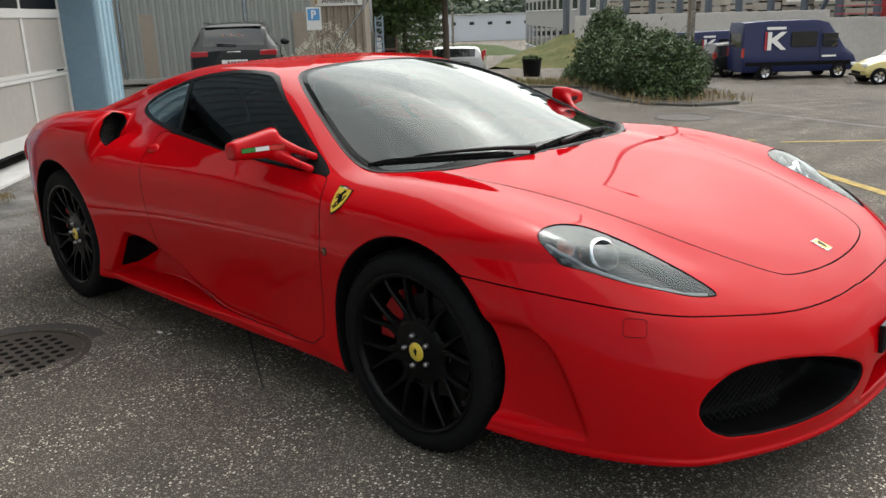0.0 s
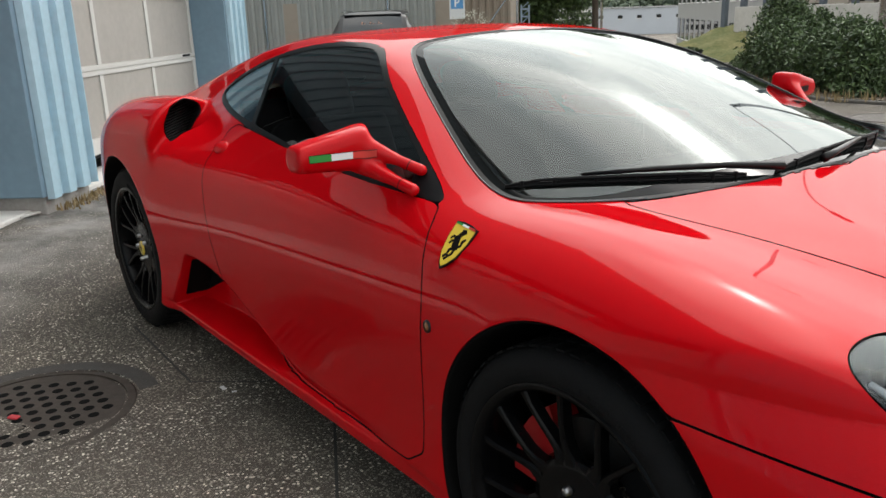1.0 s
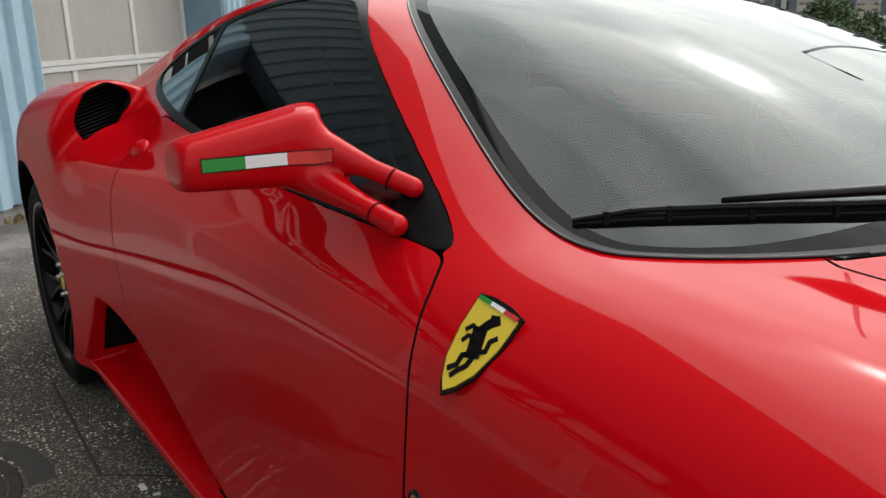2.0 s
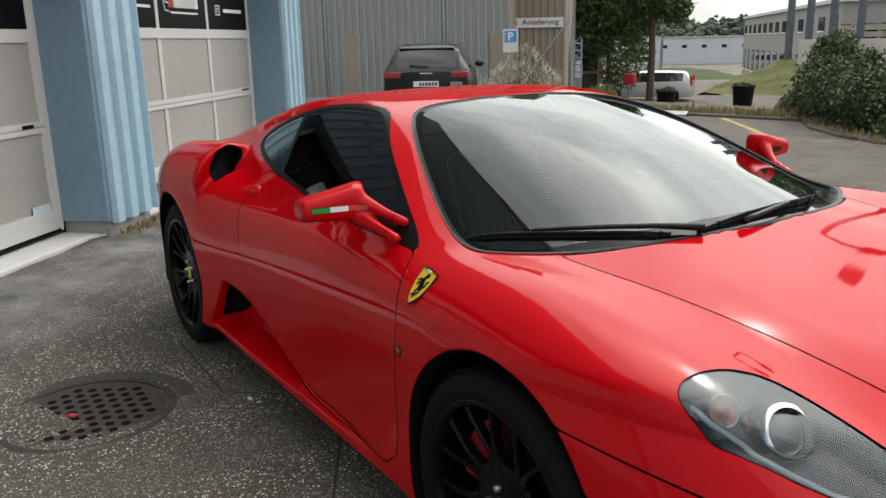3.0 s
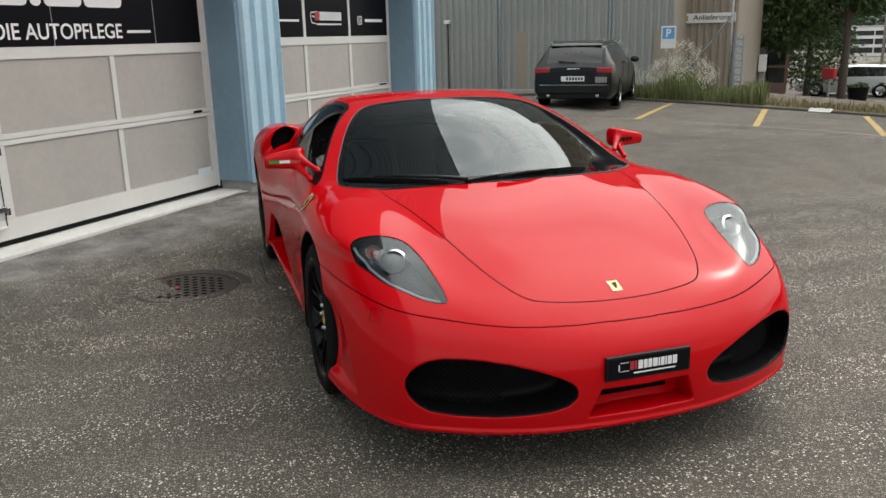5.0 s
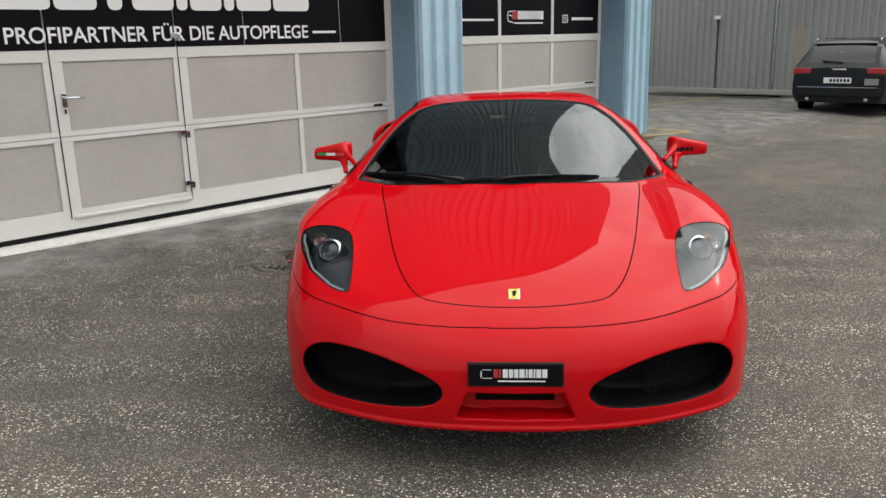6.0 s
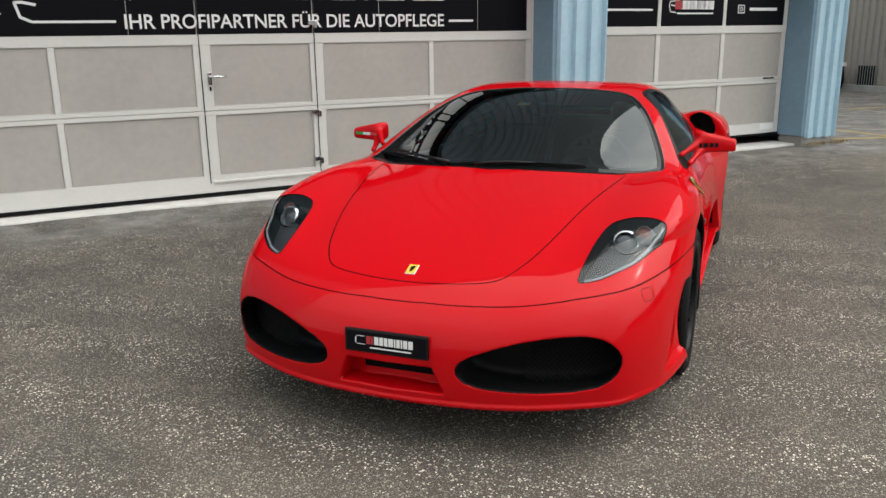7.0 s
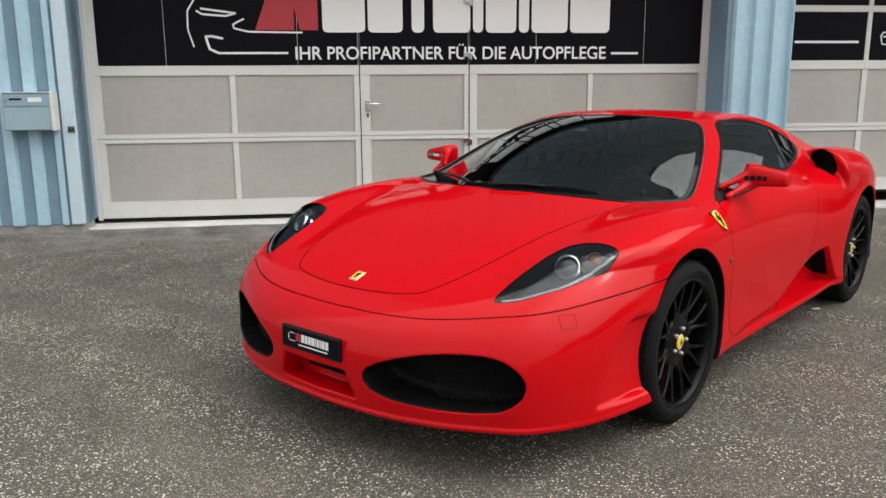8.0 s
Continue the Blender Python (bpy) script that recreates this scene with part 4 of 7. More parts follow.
spart("notice_board", [(4.02, 4.30, PORCH_D - .30, PORCH_D - .26, .12, .75)], SIGN, booth, "pale notice inside the porch")
for n0 in (3.90, 4.60):
    spart("side_frame", [(n0, n0 + .06, PORCH_D - 1.8, PORCH_D - 1.74, -.9, 1.22)], PORCH, booth, bevel=.005)
    spart("side_pane", [(n0 + .02, n0 + .03, PORCH_D - 1.74, PORCH_D, -.4, 1.12)], GLASS, booth)
spart("roof", [(3.84, 4.72, PORCH_D - 1.9, PORCH_D + .1, 1.22, 1.29)], PORCH, booth)
cab = thing("meter_cabinet", "pale grey meter cabinet on the wall corner", "cabinet")
spart("cabinet_box", [(3.78, 4.02, SHED_S - 27.0, SHED_S - 26.4, .05, .62)], SIGN, cab, bevel=.01)
spart("cabinet_stand", [(3.82, 3.98, SHED_S - 26.9, SHED_S - 26.6, -1.2, .05)], CONCRETE, cab, bevel=.01)
ann = thing("side_wing", "cream rendered wing behind the shed", "building", kind="structure")
bm = bmesh.new()
gbox(bm, 30.4, 37, 2.2, 4.0, -1.2, 6)
part("wall", bm, material("cream_render", (.55, .53, .48), .8, vary=.1, scale=2), ann)
spart("window", [(3.72, 3.90, SHED_S - 30.4, SHED_S - 30.37, 1.75, 2.6)], BLACK, ann, "dark window")


# ---- vehicles ----
def vehicle(name, label, category, m, stations, paint, axles, r, glass_from, group="", bumper_dark=False):
    """A parked vehicle lofted from stations (x, low, half width, belt, half roof, roof); glass_from: x ranges of side glass, front and rear screens."""
    v = thing(name, label, category, m, group)
    st = sorted(stations)
    rings = []
    for x, lo, w, belt, wr, top in st:
        half = [(0, lo), (w - .10, lo), (w - .01, lo + .14), (w, (lo + belt) / 2), (w - .015, belt - .09), (w - .05, belt), (wr + (w - .05 - wr) * .12, belt + (top - belt) * .86), (wr - .06, top - .012), (wr * .5, top + .008), (0, top + .012)]
        rings.append([(x, y, z) for y, z in half] + [(x, -y, z) for y, z in half[-2:0:-1]])
    k = len(rings[0])
    groups = {"body": [], "side_glass": [], "windscreen": [], "rear_window": []}
    for i in range(len(rings) - 1):
        xm = (st[i][0] + st[i + 1][0]) / 2
        for j in range(k):
            seg = j if j < 9 else k - 1 - j
            tall = min(st[i][5] - st[i][3], st[i + 1][5] - st[i + 1][3])
            key = "body"
            if seg == 5 and any(a <= xm <= b for a, b in glass_from["side"]):
                key = "side_glass"
            elif seg in (7, 8) and any(a <= xm <= b for a, b in glass_from["screen"]):
                key = "windscreen" if xm > 0 else "rear_window"
            elif seg == 6 and any(a <= xm <= b for a, b in glass_from["screen"]):
                key = "body"
            groups[key].append((i, j))
    for key, cells in groups.items():
        if not cells:
            continue
        bm = bmesh.new()
        vv = {}

        def vert(i, j):
            if (i, j % k) not in vv:
                vv[(i, j % k)] = bm.verts.new(rings[i][j % k])
            return vv[(i, j % k)]
        for i, j in cells:
            bm.faces.new((vert(i, j), vert(i, j + 1), vert(i + 1, j + 1), vert(i + 1, j)))
        if key == "body":
            for i in (0, len(rings) - 1):
                bm.faces.new([vert(i, j) for j in range(k)])
        me = mesh_of(key, bm)
        me.polygons.foreach_set("use_smooth", [True] * len(me.polygons))
        me.set_sharp_from_angle(angle=radians(34))
        part({"side_glass": "side_window"}.get(key, key), me, paint if key == "body" else FAR_GLASS, v)
    half = max(w for _, _, w, _, _, _ in st)
    for ax in axles:
        for s in (1, -1):
            wheel_ = new("wheel")
            wheel_.parent = v
            mm = pose(ax, s * (half + .004), r, -90 * s, 0, 0)
            bm = bmesh.new()
            lathe(bm, [(r * .66, .0), (r * .94, .004), (r, -.03), (r, -.18), (r * .6, -.2)], mm, 28)
            part("tyre", bm, RUBBER, wheel_, smooth=True)
            bm = bmesh.new()
            lathe(bm, [(.0001, -.012), (r * .2, -.012), (r * .6, -.03), (r * .67, .0)], mm, 28)
            part("rim", bm, SILVER, wheel_, smooth=True)
            bm = bmesh.new()
            for q in range(5):
                block(bm, (r * .2, -.022, -.03), (r * .62, .022, -.0135), 0, mm @ Matrix.Rotation(q * math.tau / 5, 4, "Z"))
            part("rim_gaps", bm, BLACK, wheel_)
            bm = bmesh.new()
            lathe(bm, [(r * 1.16, .0005), (r * 1.0, .0005), (r * 1.0, -.1)], pose(ax, s * (half - .004), r, -90 * s, 0, 0), 28)
            part("arch", bm, BLACK, v)
    return v


def vpart(v, name, lo, hi, mat, bevel=.0, label=""):
    return part(name, boxes((lo, hi), bevel=bevel), mat, v, label)


FAR_GLASS = material("window_glass", (.014, .016, .018), rough=.06, spec=.7)
TAIL = material("tail_lamp", (.40, .015, .02), rough=.2, coat=1)
CLEAR = material("clear_lamp", (.75, .76, .78), rough=.15, coat=1)
DARK_PAINT = material("dark_grey_paint", (.009, .010, .011), rough=.45, coat=.45, spec=.2)
WHITE_PAINT = material("silver_white_paint", (.52, .54, .55), rough=.35, coat=1)
BLUE_PAINT = material("dark_blue_paint", (.011, .017, .070), rough=.5, coat=.3, spec=.25)
YELLOW_PAINT = material("pale_yellow_paint", (.58, .50, .20), rough=.35, coat=1)
MAROON = material("maroon_paint", (.14, .02, .025), rough=.4, coat=.3)


def heading(x, y, hx, hy, z=None):
    a = math.atan2(hy, hx)
    return Matrix.Translation((x, y, ground_z(x, y) if z is None else z)) @ Matrix.Rotation(a, 4, "Z")


ESTATE = [(-2.42, .42, .70, .78, .62, .80), (-2.40, .26, .86, .86, .68, .92), (-2.30, .24, .90, .97, .68, 1.02), (-2.10, .22, .915, .98, .64, 1.34), (-1.95, .21, .92, .98, .63, 1.43), (-1.3, .20, .925, .97, .64, 1.46), (-.3, .19, .925, .95, .65, 1.47), (.35, .19, .925, .93, .64, 1.43), (.75, .19, .925, .93, .62, 1.24), (1.15, .19, .92, .93, .70, .99), (1.6, .19, .915, .88, .72, .92), (2.1, .20, .88, .76, .66, .82), (2.38, .24, .78, .60, .58, .66), (2.46, .34, .60, .52, .45, .55)]
dark_estate = vehicle("estate_car", "dark grey estate car parked nose to the shed", "car", heading(-12.93, 7.79, -.804, .595) @ Matrix.Diagonal((.96, .95, .96, 1)), ESTATE, DARK_PAINT, (-1.43, 1.40), .335, {"side": ((-1.95, .72),), "screen": ((-2.3, -2.0), (.36, 1.12))})
for s in (1, -1):
    vpart(dark_estate, "tail_lamp", (-2.415, s * .52 if s > 0 else -.87, .81), (-2.30, .87 if s > 0 else -.52, .92), TAIL, .015)
    bm = bmesh.new()
    tube(bm, [(-1.95, s * .60, 1.45), (-1.85, s * .60, 1.485), (.2, s * .61, 1.47), (.35, s * .61, 1.435)], .014, 6)
    part("roof_rail", bm, SILVER, dark_estate)
    vpart(dark_estate, "exhaust", (-2.45, s * .55 - .04, .28), (-2.36, s * .55 + .04, .35), CHROME, .02)
    bm = bmesh.new()
    bmesh.ops.create_uvsphere(bm, u_segments=14, v_segments=8, radius=1, matrix=Matrix.Translation((.60, s * 1.02, 1.0)) @ Matrix.Diagonal((.07, .11, .075, 1)))
    part("door_mirror", bm, DARK_PAINT, dark_estate, smooth=True)
    for x in (-.98, .12):
        vpart(dark_estate, "door_gap", (x, s * .922, .30), (x + .012, s * .928, .93), BLACK)
    vpart(dark_estate, "sill_trim", (-2.0, s * .905 - .01, .21), (1.9, s * .905 + .01, .25), BLACK)
vpart(dark_estate, "number_plate", (-2.437, -.26, .63), (-2.425, .26, .74), WHITE, .003, "white plate with plain bars")
for k in range(6):
    vpart(dark_estate, "plate_bar", (-2.439, .14 - k * .065, .655), (-2.436, .10 - k * .065, .715), BLACK)
vpart(dark_estate, "rear_bumper", (-2.455, -.80, .36), (-2.34, .80, .56), DARK_PAINT, .03)
vpart(dark_estate, "chrome_strip", (-2.458, -.74, .545), (-2.45, .74, .56), CHROME)
vpart(dark_estate, "spoiler", (-2.10, -.57, 1.372), (-1.98, .57, 1.395), DARK_PAINT, .010)
bm = bmesh.new()
for k in range(4):
    ring = [(-2.405, -.10 + k * .065 + .034 * math.cos(a), .87 + .034 * math.sin(a)) for a in (q * math.tau / 20 for q in range(20))]
    tube(bm, ring, .006, 5, closed=True)
part("plain_emblem", bm, CHROME, dark_estate)
bm = bmesh.new()
tube(bm, [(-2.33, -.05, 1.03), (-2.31, .35, 1.06)], .012, 6)
part("rear_wiper", bm, BLACK, dark_estate)
vpart(dark_estate, "sticker", (-2.445, -.75, .60), (-2.42, -.50, .72), GREY_TRIM, .004)
bm = bmesh.new()
for k in range(9):
    stroke(bm, [(-.28 + k * .055, 1.10 + .02 * (k % 3)), (-.26 + k * .055, 1.20 + .03 * ((k * 5) % 3))], .03, Matrix(((0, .42, 0, -2.70), (-1, 0, 0, 0), (0, 1, 0, -.01), (0, 0, 0, 1))), .001)
part("window_sticker", bm, material("faded_orange", (.55, .30, .22), .6), dark_estate)

pale_estate = vehicle("white_estate_car", "silver-white estate car parked beyond the kerb", "car", heading(-27.2, 29.3, -.80, -.60), ESTATE, WHITE_PAINT, (-1.43, 1.40), .32, {"side": ((-1.95, .72),), "screen": ((-2.3, -2.0), (.36, 1.12))})
for s in (1, -1):
    vpart(pale_estate, "tail_lamp", (-2.42, s * .72 if s > 0 else -.88, .75), (-2.28, .88 if s > 0 else -.72, 1.25), TAIL, .02)
VAN = [(-2.95, .40, .92, 1.25, .86, 2.30), (-2.90, .34, .97, 1.30, .90, 2.50), (-1.5, .33, .99, 1.30, .91, 2.56), (.8, .33, .99, 1.28, .90, 2.56), (1.35, .33, .99, 1.26, .86, 2.44), (1.9, .33, .98, 1.24, .80, 1.86), (2.25, .34, .96, 1.18, .76, 1.40), (2.75, .36, .90, .98, .68, 1.06), (2.95, .42, .76, .72, .55, .78)]
van = vehicle("panel_van", "dark blue high-roof van with a white and red emblem", "van", heading(-10.7, 34.45, .73, .69) @ Matrix.Diagonal((.85, 1, .96, 1)), VAN, BLUE_PAINT, (-1.75, 1.95), .34, {"side": (), "screen": ((1.35, 2.2),)}, "vans across the yard")
vpart(van, "rear_window", (-2.97, -.72, 1.45), (-2.93, .72, 2.05), FAR_GLASS)
for s in (1, -1):
    vpart(van, "tail_lamp", (-2.96, s * .80 if s > 0 else -.97, 1.0), (-2.88, .97 if s > 0 else -.80, 1.40), TAIL)
    vpart(van, "side_window", (-.55, s * .965 - .02, 1.42), (.75, s * .965 + .012, 2.08), FAR_GLASS, .01)
    vpart(van, "side_window", (1.05, s * .955 - .02, 1.38), (1.80, s * .955 + .012, 1.98), FAR_GLASS, .01)
    vpart(van, "door_gap", (.92, s * .985 - .01, .5), (.94, s * .985 + .008, 2.2), BLACK)
    vpart(van, "side_trim", (-2.8, s * .985 - .01, .62), (2.5, s * .985 + .01, .78), BLACK)
    bm = bmesh.new()
    prism(bm, [(-1.75, 1.30), (-1.55, 1.30), (-1.55, 1.65), (-1.05, 1.30), (-.78, 1.30), (-1.28, 1.72), (-.80, 2.08), (-1.10, 2.08), (-1.55, 1.80), (-1.55, 2.08), (-1.75, 2.08)], .01, Matrix(((1, 0, 0, 0), (0, 0, -s, s * .995), (0, 1, 0, 0), (0, 0, 0, 1))))
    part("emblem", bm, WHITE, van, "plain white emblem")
    vpart(van, "emblem_bar", (-1.88, s * .985 - .01, 1.30), (-1.78, s * .985 + .012, 2.1), LOGO_RED)
    vpart(van, "plain_bar", (-1.80, s * .97 - .01, 2.18), (-.85, s * .97 + .012, 2.30), WHITE)
    vpart(van, "plain_bar", (1.05, s * .985 - .01, .95), (1.75, s * .985 + .012, 1.03), WHITE)
van2 = copy_thing(van, heading(-15.2, 36.6, .55, .83) @ Matrix.Diagonal((.8, .88, .80, 1)))
tagged(van2, "smaller dark blue van with a white emblem")
HATCH = [(-1.75, .40, .66, .80, .58, .85), (-1.72, .26, .78, .92, .60, 1.05), (-1.55, .24, .80, .95, .58, 1.46), (-.6, .22, .80, .93, .58, 1.53), (.2, .22, .80, .92, .57, 1.48), (.75, .22, .80, .92, .58, 1.05), (1.2, .24, .78, .85, .58, .92), (1.65, .28, .70, .70, .50, .76), (1.75, .36, .58, .58, .42, .60)]
small_hatch = vehicle("yellow_hatchback", "pale yellow small hatchback facing the yard", "car", heading(-6.0, 33.6, -.80, -.60), HATCH, YELLOW_PAINT, (-1.12, 1.15), .30, {"side": ((-1.55, .7),), "screen": ((.21, .74), (-1.7, -1.56))})
for s in (1, -1):
    vpart(small_hatch, "headlamp", (1.60, s * .50 if s > 0 else -.70, .68), (1.74, .70 if s > 0 else -.50, .80), CLEAR, .02)
vpart(small_hatch, "grille", (1.70, -.45, .38), (1.77, .45, .50), BLACK, .02)
vpart(small_hatch, "front_bumper", (1.60, -.72, .28), (1.78, .72, .37), BLACK, .03)
dark2 = vehicle("small_dark_car", "small dark car between the vans", "car", heading(-13.1, 34.8, .6, .8), HATCH, DARK_PAINT, (-1.12, 1.15), .30, {"side": ((-1.55, .7),), "screen": ((.21, .74), (-1.7, -1.56))})
for s in (1, -1):
    vpart(dark2, "tail_lamp", (-1.76, s * .55 if s > 0 else -.76, .85), (-1.66, .76 if s > 0 else -.55, 1.1), TAIL)
maroon = vehicle("maroon_car", "dark red car on the far road beyond the yard", "car", heading(-63.0, 73.5, -.66, .75), HATCH, MAROON, (-1.12, 1.15), .30, {"side": ((-1.55, .7),), "screen": ((.21, .74), (-1.7, -1.56))})
vpart(maroon, "tail_lamp", (-1.77, -.75, .85), (-1.68, .75, 1.0), TAIL)
c = G(16.15, -8.66, 0)
suv = vehicle("dark_suv", "dark grey car parked nose to the shed behind the garage corner", "car", heading(c.x, c.y, U.x, U.y), HATCH, DARK_PAINT, (-1.12, 1.15), .34, {"side": ((-1.55, .7),), "screen": ((.21, .74), (-1.7, -1.56))})
for s in (1, -1):
    vpart(suv, "headlamp", (1.60, s * .50 if s > 0 else -.70, .68), (1.74, .70 if s > 0 else -.50, .80), CLEAR, .02)
vent = spart("vent_grille", [(-7.79, -7.24, .05, .07, -.05, .51)], DARK, shed, "dark vent with a steel lattice")
for k in range(8):
    spart("slat", [(-7.79 + k * .0771, -7.775 + k * .0771, .071, .082, -.05, .51)], GREY_TRIM, vent)

# ---- beyond the kerb ----
def planter(x, y, r, h, lush=.16):
    p = thing("planter", "black tapered plant tub with low greenery", "planter", Matrix.Translation((x, y, ground_z(x, y))), "plant tubs")
    bm = bmesh.new()
    lathe(bm, [(.0001, 0), (r * .82, 0), (r, h), (r * 1.06, h), (r * 1.06, h - .04), (r * .9, h - .05), (.0001, h - .06)], Matrix.Identity(4), 28)
    part("tub", bm, BLACK, p)
    leaves("foliage", [((0, 0, h), (r * .9, r * .9, lush))], 500, .05, LEAF, p, int(x * 7) % 97)


planter(-9.75, 14.3, .25, .50, .05)
planter(-17.83, 20.6, .34, .55)


def tree(x, y, h, lobes, count, seed, lean=(0, 0)):
    t = thing("tree", "broad-leaved tree with a dark trunk and loose crown", "tree", Matrix.Translation((x, y, ground_z(x, y))))
    bm = bmesh.new()
    tube(bm, [(0, 0, -.2), (.02, .01, h * .25), (-.03, .02, h * .5), (lean[0] * .4, lean[1] * .4, h * .75), (lean[0], lean[1], h)], [.16, .125, .11, .08, .04], 10)
    part("trunk", bm, BARK, t)
    r = np.random.default_rng(seed)
    for c, q in lobes:
        bm = bmesh.new()
        tube(bm, [(lean[0] * .3, lean[1] * .3, h * .45), Vector(c) * .6 + Vector((0, 0, h * .2)), c], [.06, .04, .012], 6)
        part("limb", bm, BARK, t)
    leaves("crown", lobes, count, .10, TREE_LEAF, t, seed)
    return t


tree(-18.9, 20.9, 6.6, [((-1.3, -1.1, 3.6), (1.2, 1.2, .8)), ((.1, .1, 4.0), (1.0, 1.0, .8)), ((.55, .55, 3.5), (.6, .6, .55)), ((-2.1, -1.8, 3.0), (1.1, 1.1, .9)), ((-1.0, -.8, 5.0), (1.7, 1.7, 1.1)), ((-1.6, -1.3, 2.3), (.7, .7, .5)), ((-.6, -.5, 2.7), (.6, .6, .4)), ((.3, .3, 5.3), (1.3, 1.3, .9))], 26000, 31)
tree(-26.4, 26.0, 6.0, [((0, 0, 2.2), (1.8, 1.8, 1.6)), ((-1.2, -1.2, 4.0), (1.8, 1.8, 1.5)), ((1.0, .6, 4.6), (1.5, 1.5, 1.3)), ((-2.5, -2.2, 3.0), (1.6, 1.6, 1.5))], 14000, 32)
tree(-27.5, 22.5, 6.5, [((0, 0, 2.2), (2.0, 2.0, 1.8)), ((-1.5, -1.2, 4.2), (2.0, 2.0, 1.6)), ((1.6, 1.4, 4.2), (1.8, 1.8, 1.5))], 12000, 33)


def lamp_post(x, y, h, r):
    p = thing("street_lamp", "tall grey steel lamp post", "street lamp", Matrix.Translation((x, y, ground_z(x, y))), "lamp posts")
    bm = bmesh.new()
    tube(bm, [(0, 0, -.1), (0, 0, h)], [r, r * .6], 12)
    part("post", bm, SILVER, p, smooth=True)
    bm = bmesh.new()
    tube(bm, [(0, 0, h), (.5, 0, h + .1), (1.1, 0, h + .1)], .035, 8)
    part("arm", bm, SILVER, p)
    part("lamp_head", boxes(((.9, -.12, h + .05), (1.5, .12, h + .16)), bevel=.03), GREY_TRIM, p)


lamp_post(-5.6, 14.6, 8.0, .095)
lamp_post(-36, 40, 9.0, .10)

FIELD = material("meadow", (.13, .115, .055), .95, vary=.45, scale=.6, second=(.05, .07, .022), bump=.6, spec=.08)
GREEN_FIELD = material("green_meadow", (.075, .10, .042), .95, vary=.35, scale=.3, bump=.4, spec=.08)


def mound(name, x0, y0, x1, y1, w, h, mat, label, seed):
    """A grassy bank between two places."""
    a, b = Vector((x0, y0, 0)), Vector((x1, y1, 0))
    d = (b - a).normalized()
    k = Vector((-d.y, d.x, 0))
    n, m = 60, 34
    v, f = [], []
    for i in range(n + 1):
        for j in range(m + 1):
            u, t = i / n, j / m
            p = a.lerp(b, u) + k * (t - .5) * w
            z = h * math.sin(math.pi * t) ** 1.2 * min(1, 4 * u, 4 * (1 - u)) + .12 * noise.noise(Vector((p.x * .5, p.y * .5, seed))) + h * .16 * noise.noise(Vector((p.x * 1.3, p.y * 1.3, seed + 4)))
            v.append((p.x, p.y, ground_z(p.x, p.y) - .05 + max(z, 0)))
    for i in range(n):
        for j in range(m):
            q = i * (m + 1) + j
            f.append((q, q + 1, q + m + 2, q + m + 1))
    me = bpy.data.meshes.new(name)
    me.from_pydata(v, [], f)
    return tagged(part(name, me, mat, smooth=True), label, "bank", kind="structure")


mound("grass_bank", -22.5, 37, -40, 64, 12, 1.8, FIELD, "dry grassy bank beside the concrete wall", 3)
mound("grass_bank", -70, 66, -120, 118, 22, .6, FIELD, "straw-coloured meadow beyond the road", 5)
mound("grass_bank", -95, 112, -135, 150, 20, .8, GREEN_FIELD, "green meadow before the white hall", 6)

wall = thing("retaining_wall", "pale concrete retaining wall across the yard", "wall", kind="structure")
bm = bmesh.new()
for (x0, y0), (x1, y1), z1 in (((-27.5, 42.5), (-12.0, 42.6), 1.15), ((-12.0, 42.6), (16, 43.0), .75)):
    d = Vector((x1 - x0, y1 - y0, 0))
    block(bm, (0, -.15, -2.2), (d.length, .15, z1 - .1), .02, Matrix.Translation((x0, y0, 0)) @ Matrix.Rotation(math.atan2(d.y, d.x), 4, "Z"))
part("wall_slab", bm, material("pale_concrete", (.46, .45, .43), .9, vary=.2, scale=.6, bump=.2), wall)

COLUMN = material("blue_grey_steel", (.075, .095, .12), .5, vary=.2, scale=2)
gantry = thing("crane_gantry", "row of blue-grey steel columns above the wall", "gantry", kind="structure")
for i in range(14):
    x = -30.0 + 1.25 * i + .10 * i * i * (i < 4) + (.9 + .62 * (i - 3)) * (i > 3)
    bm = bmesh.new()
    block(bm, (x - .15, 44.8, -1.7), (x + .15, 45.2, 3.9), .03)
    part("column", bm, COLUMN, gantry)
for x in (-13.5, -7.1):
    bm = bmesh.new()
    tube(bm, [(x - .0, 45, 0.4), (x + 1.5, 45, 3.7)], .14, 4)
    part("brace", bm, COLUMN, gantry)
SLAB = material("stored_concrete", (.34, .31, .27), .9, vary=.3, scale=.5, bump=.2, per_object=.3)
stock = thing("concrete_stock", "stacked concrete elements and boards behind the columns", "stacked slabs")
for i in range(10):
    x, z = -28.5 + i * 1.75, -1.2
    deep = 47.2 + rng.uniform(0, .8)
    for k in range(int(rng.uniform(7, 11))):
        h = rng.uniform(.22, .42)
        part("slab", boxes(((x + rng.uniform(-.12, .12), deep + rng.uniform(-.1, .1), z), (x + 1.5 + rng.uniform(-.25, .15), 48.8, z + h))), SLAB, stock)
        for q in (.2, 1.2):
            part("spacer", boxes(((x + q, deep + .1, z + h), (x + q + .12, 48.7, z + h + .10))), BARK, stock)
        z += h + .10
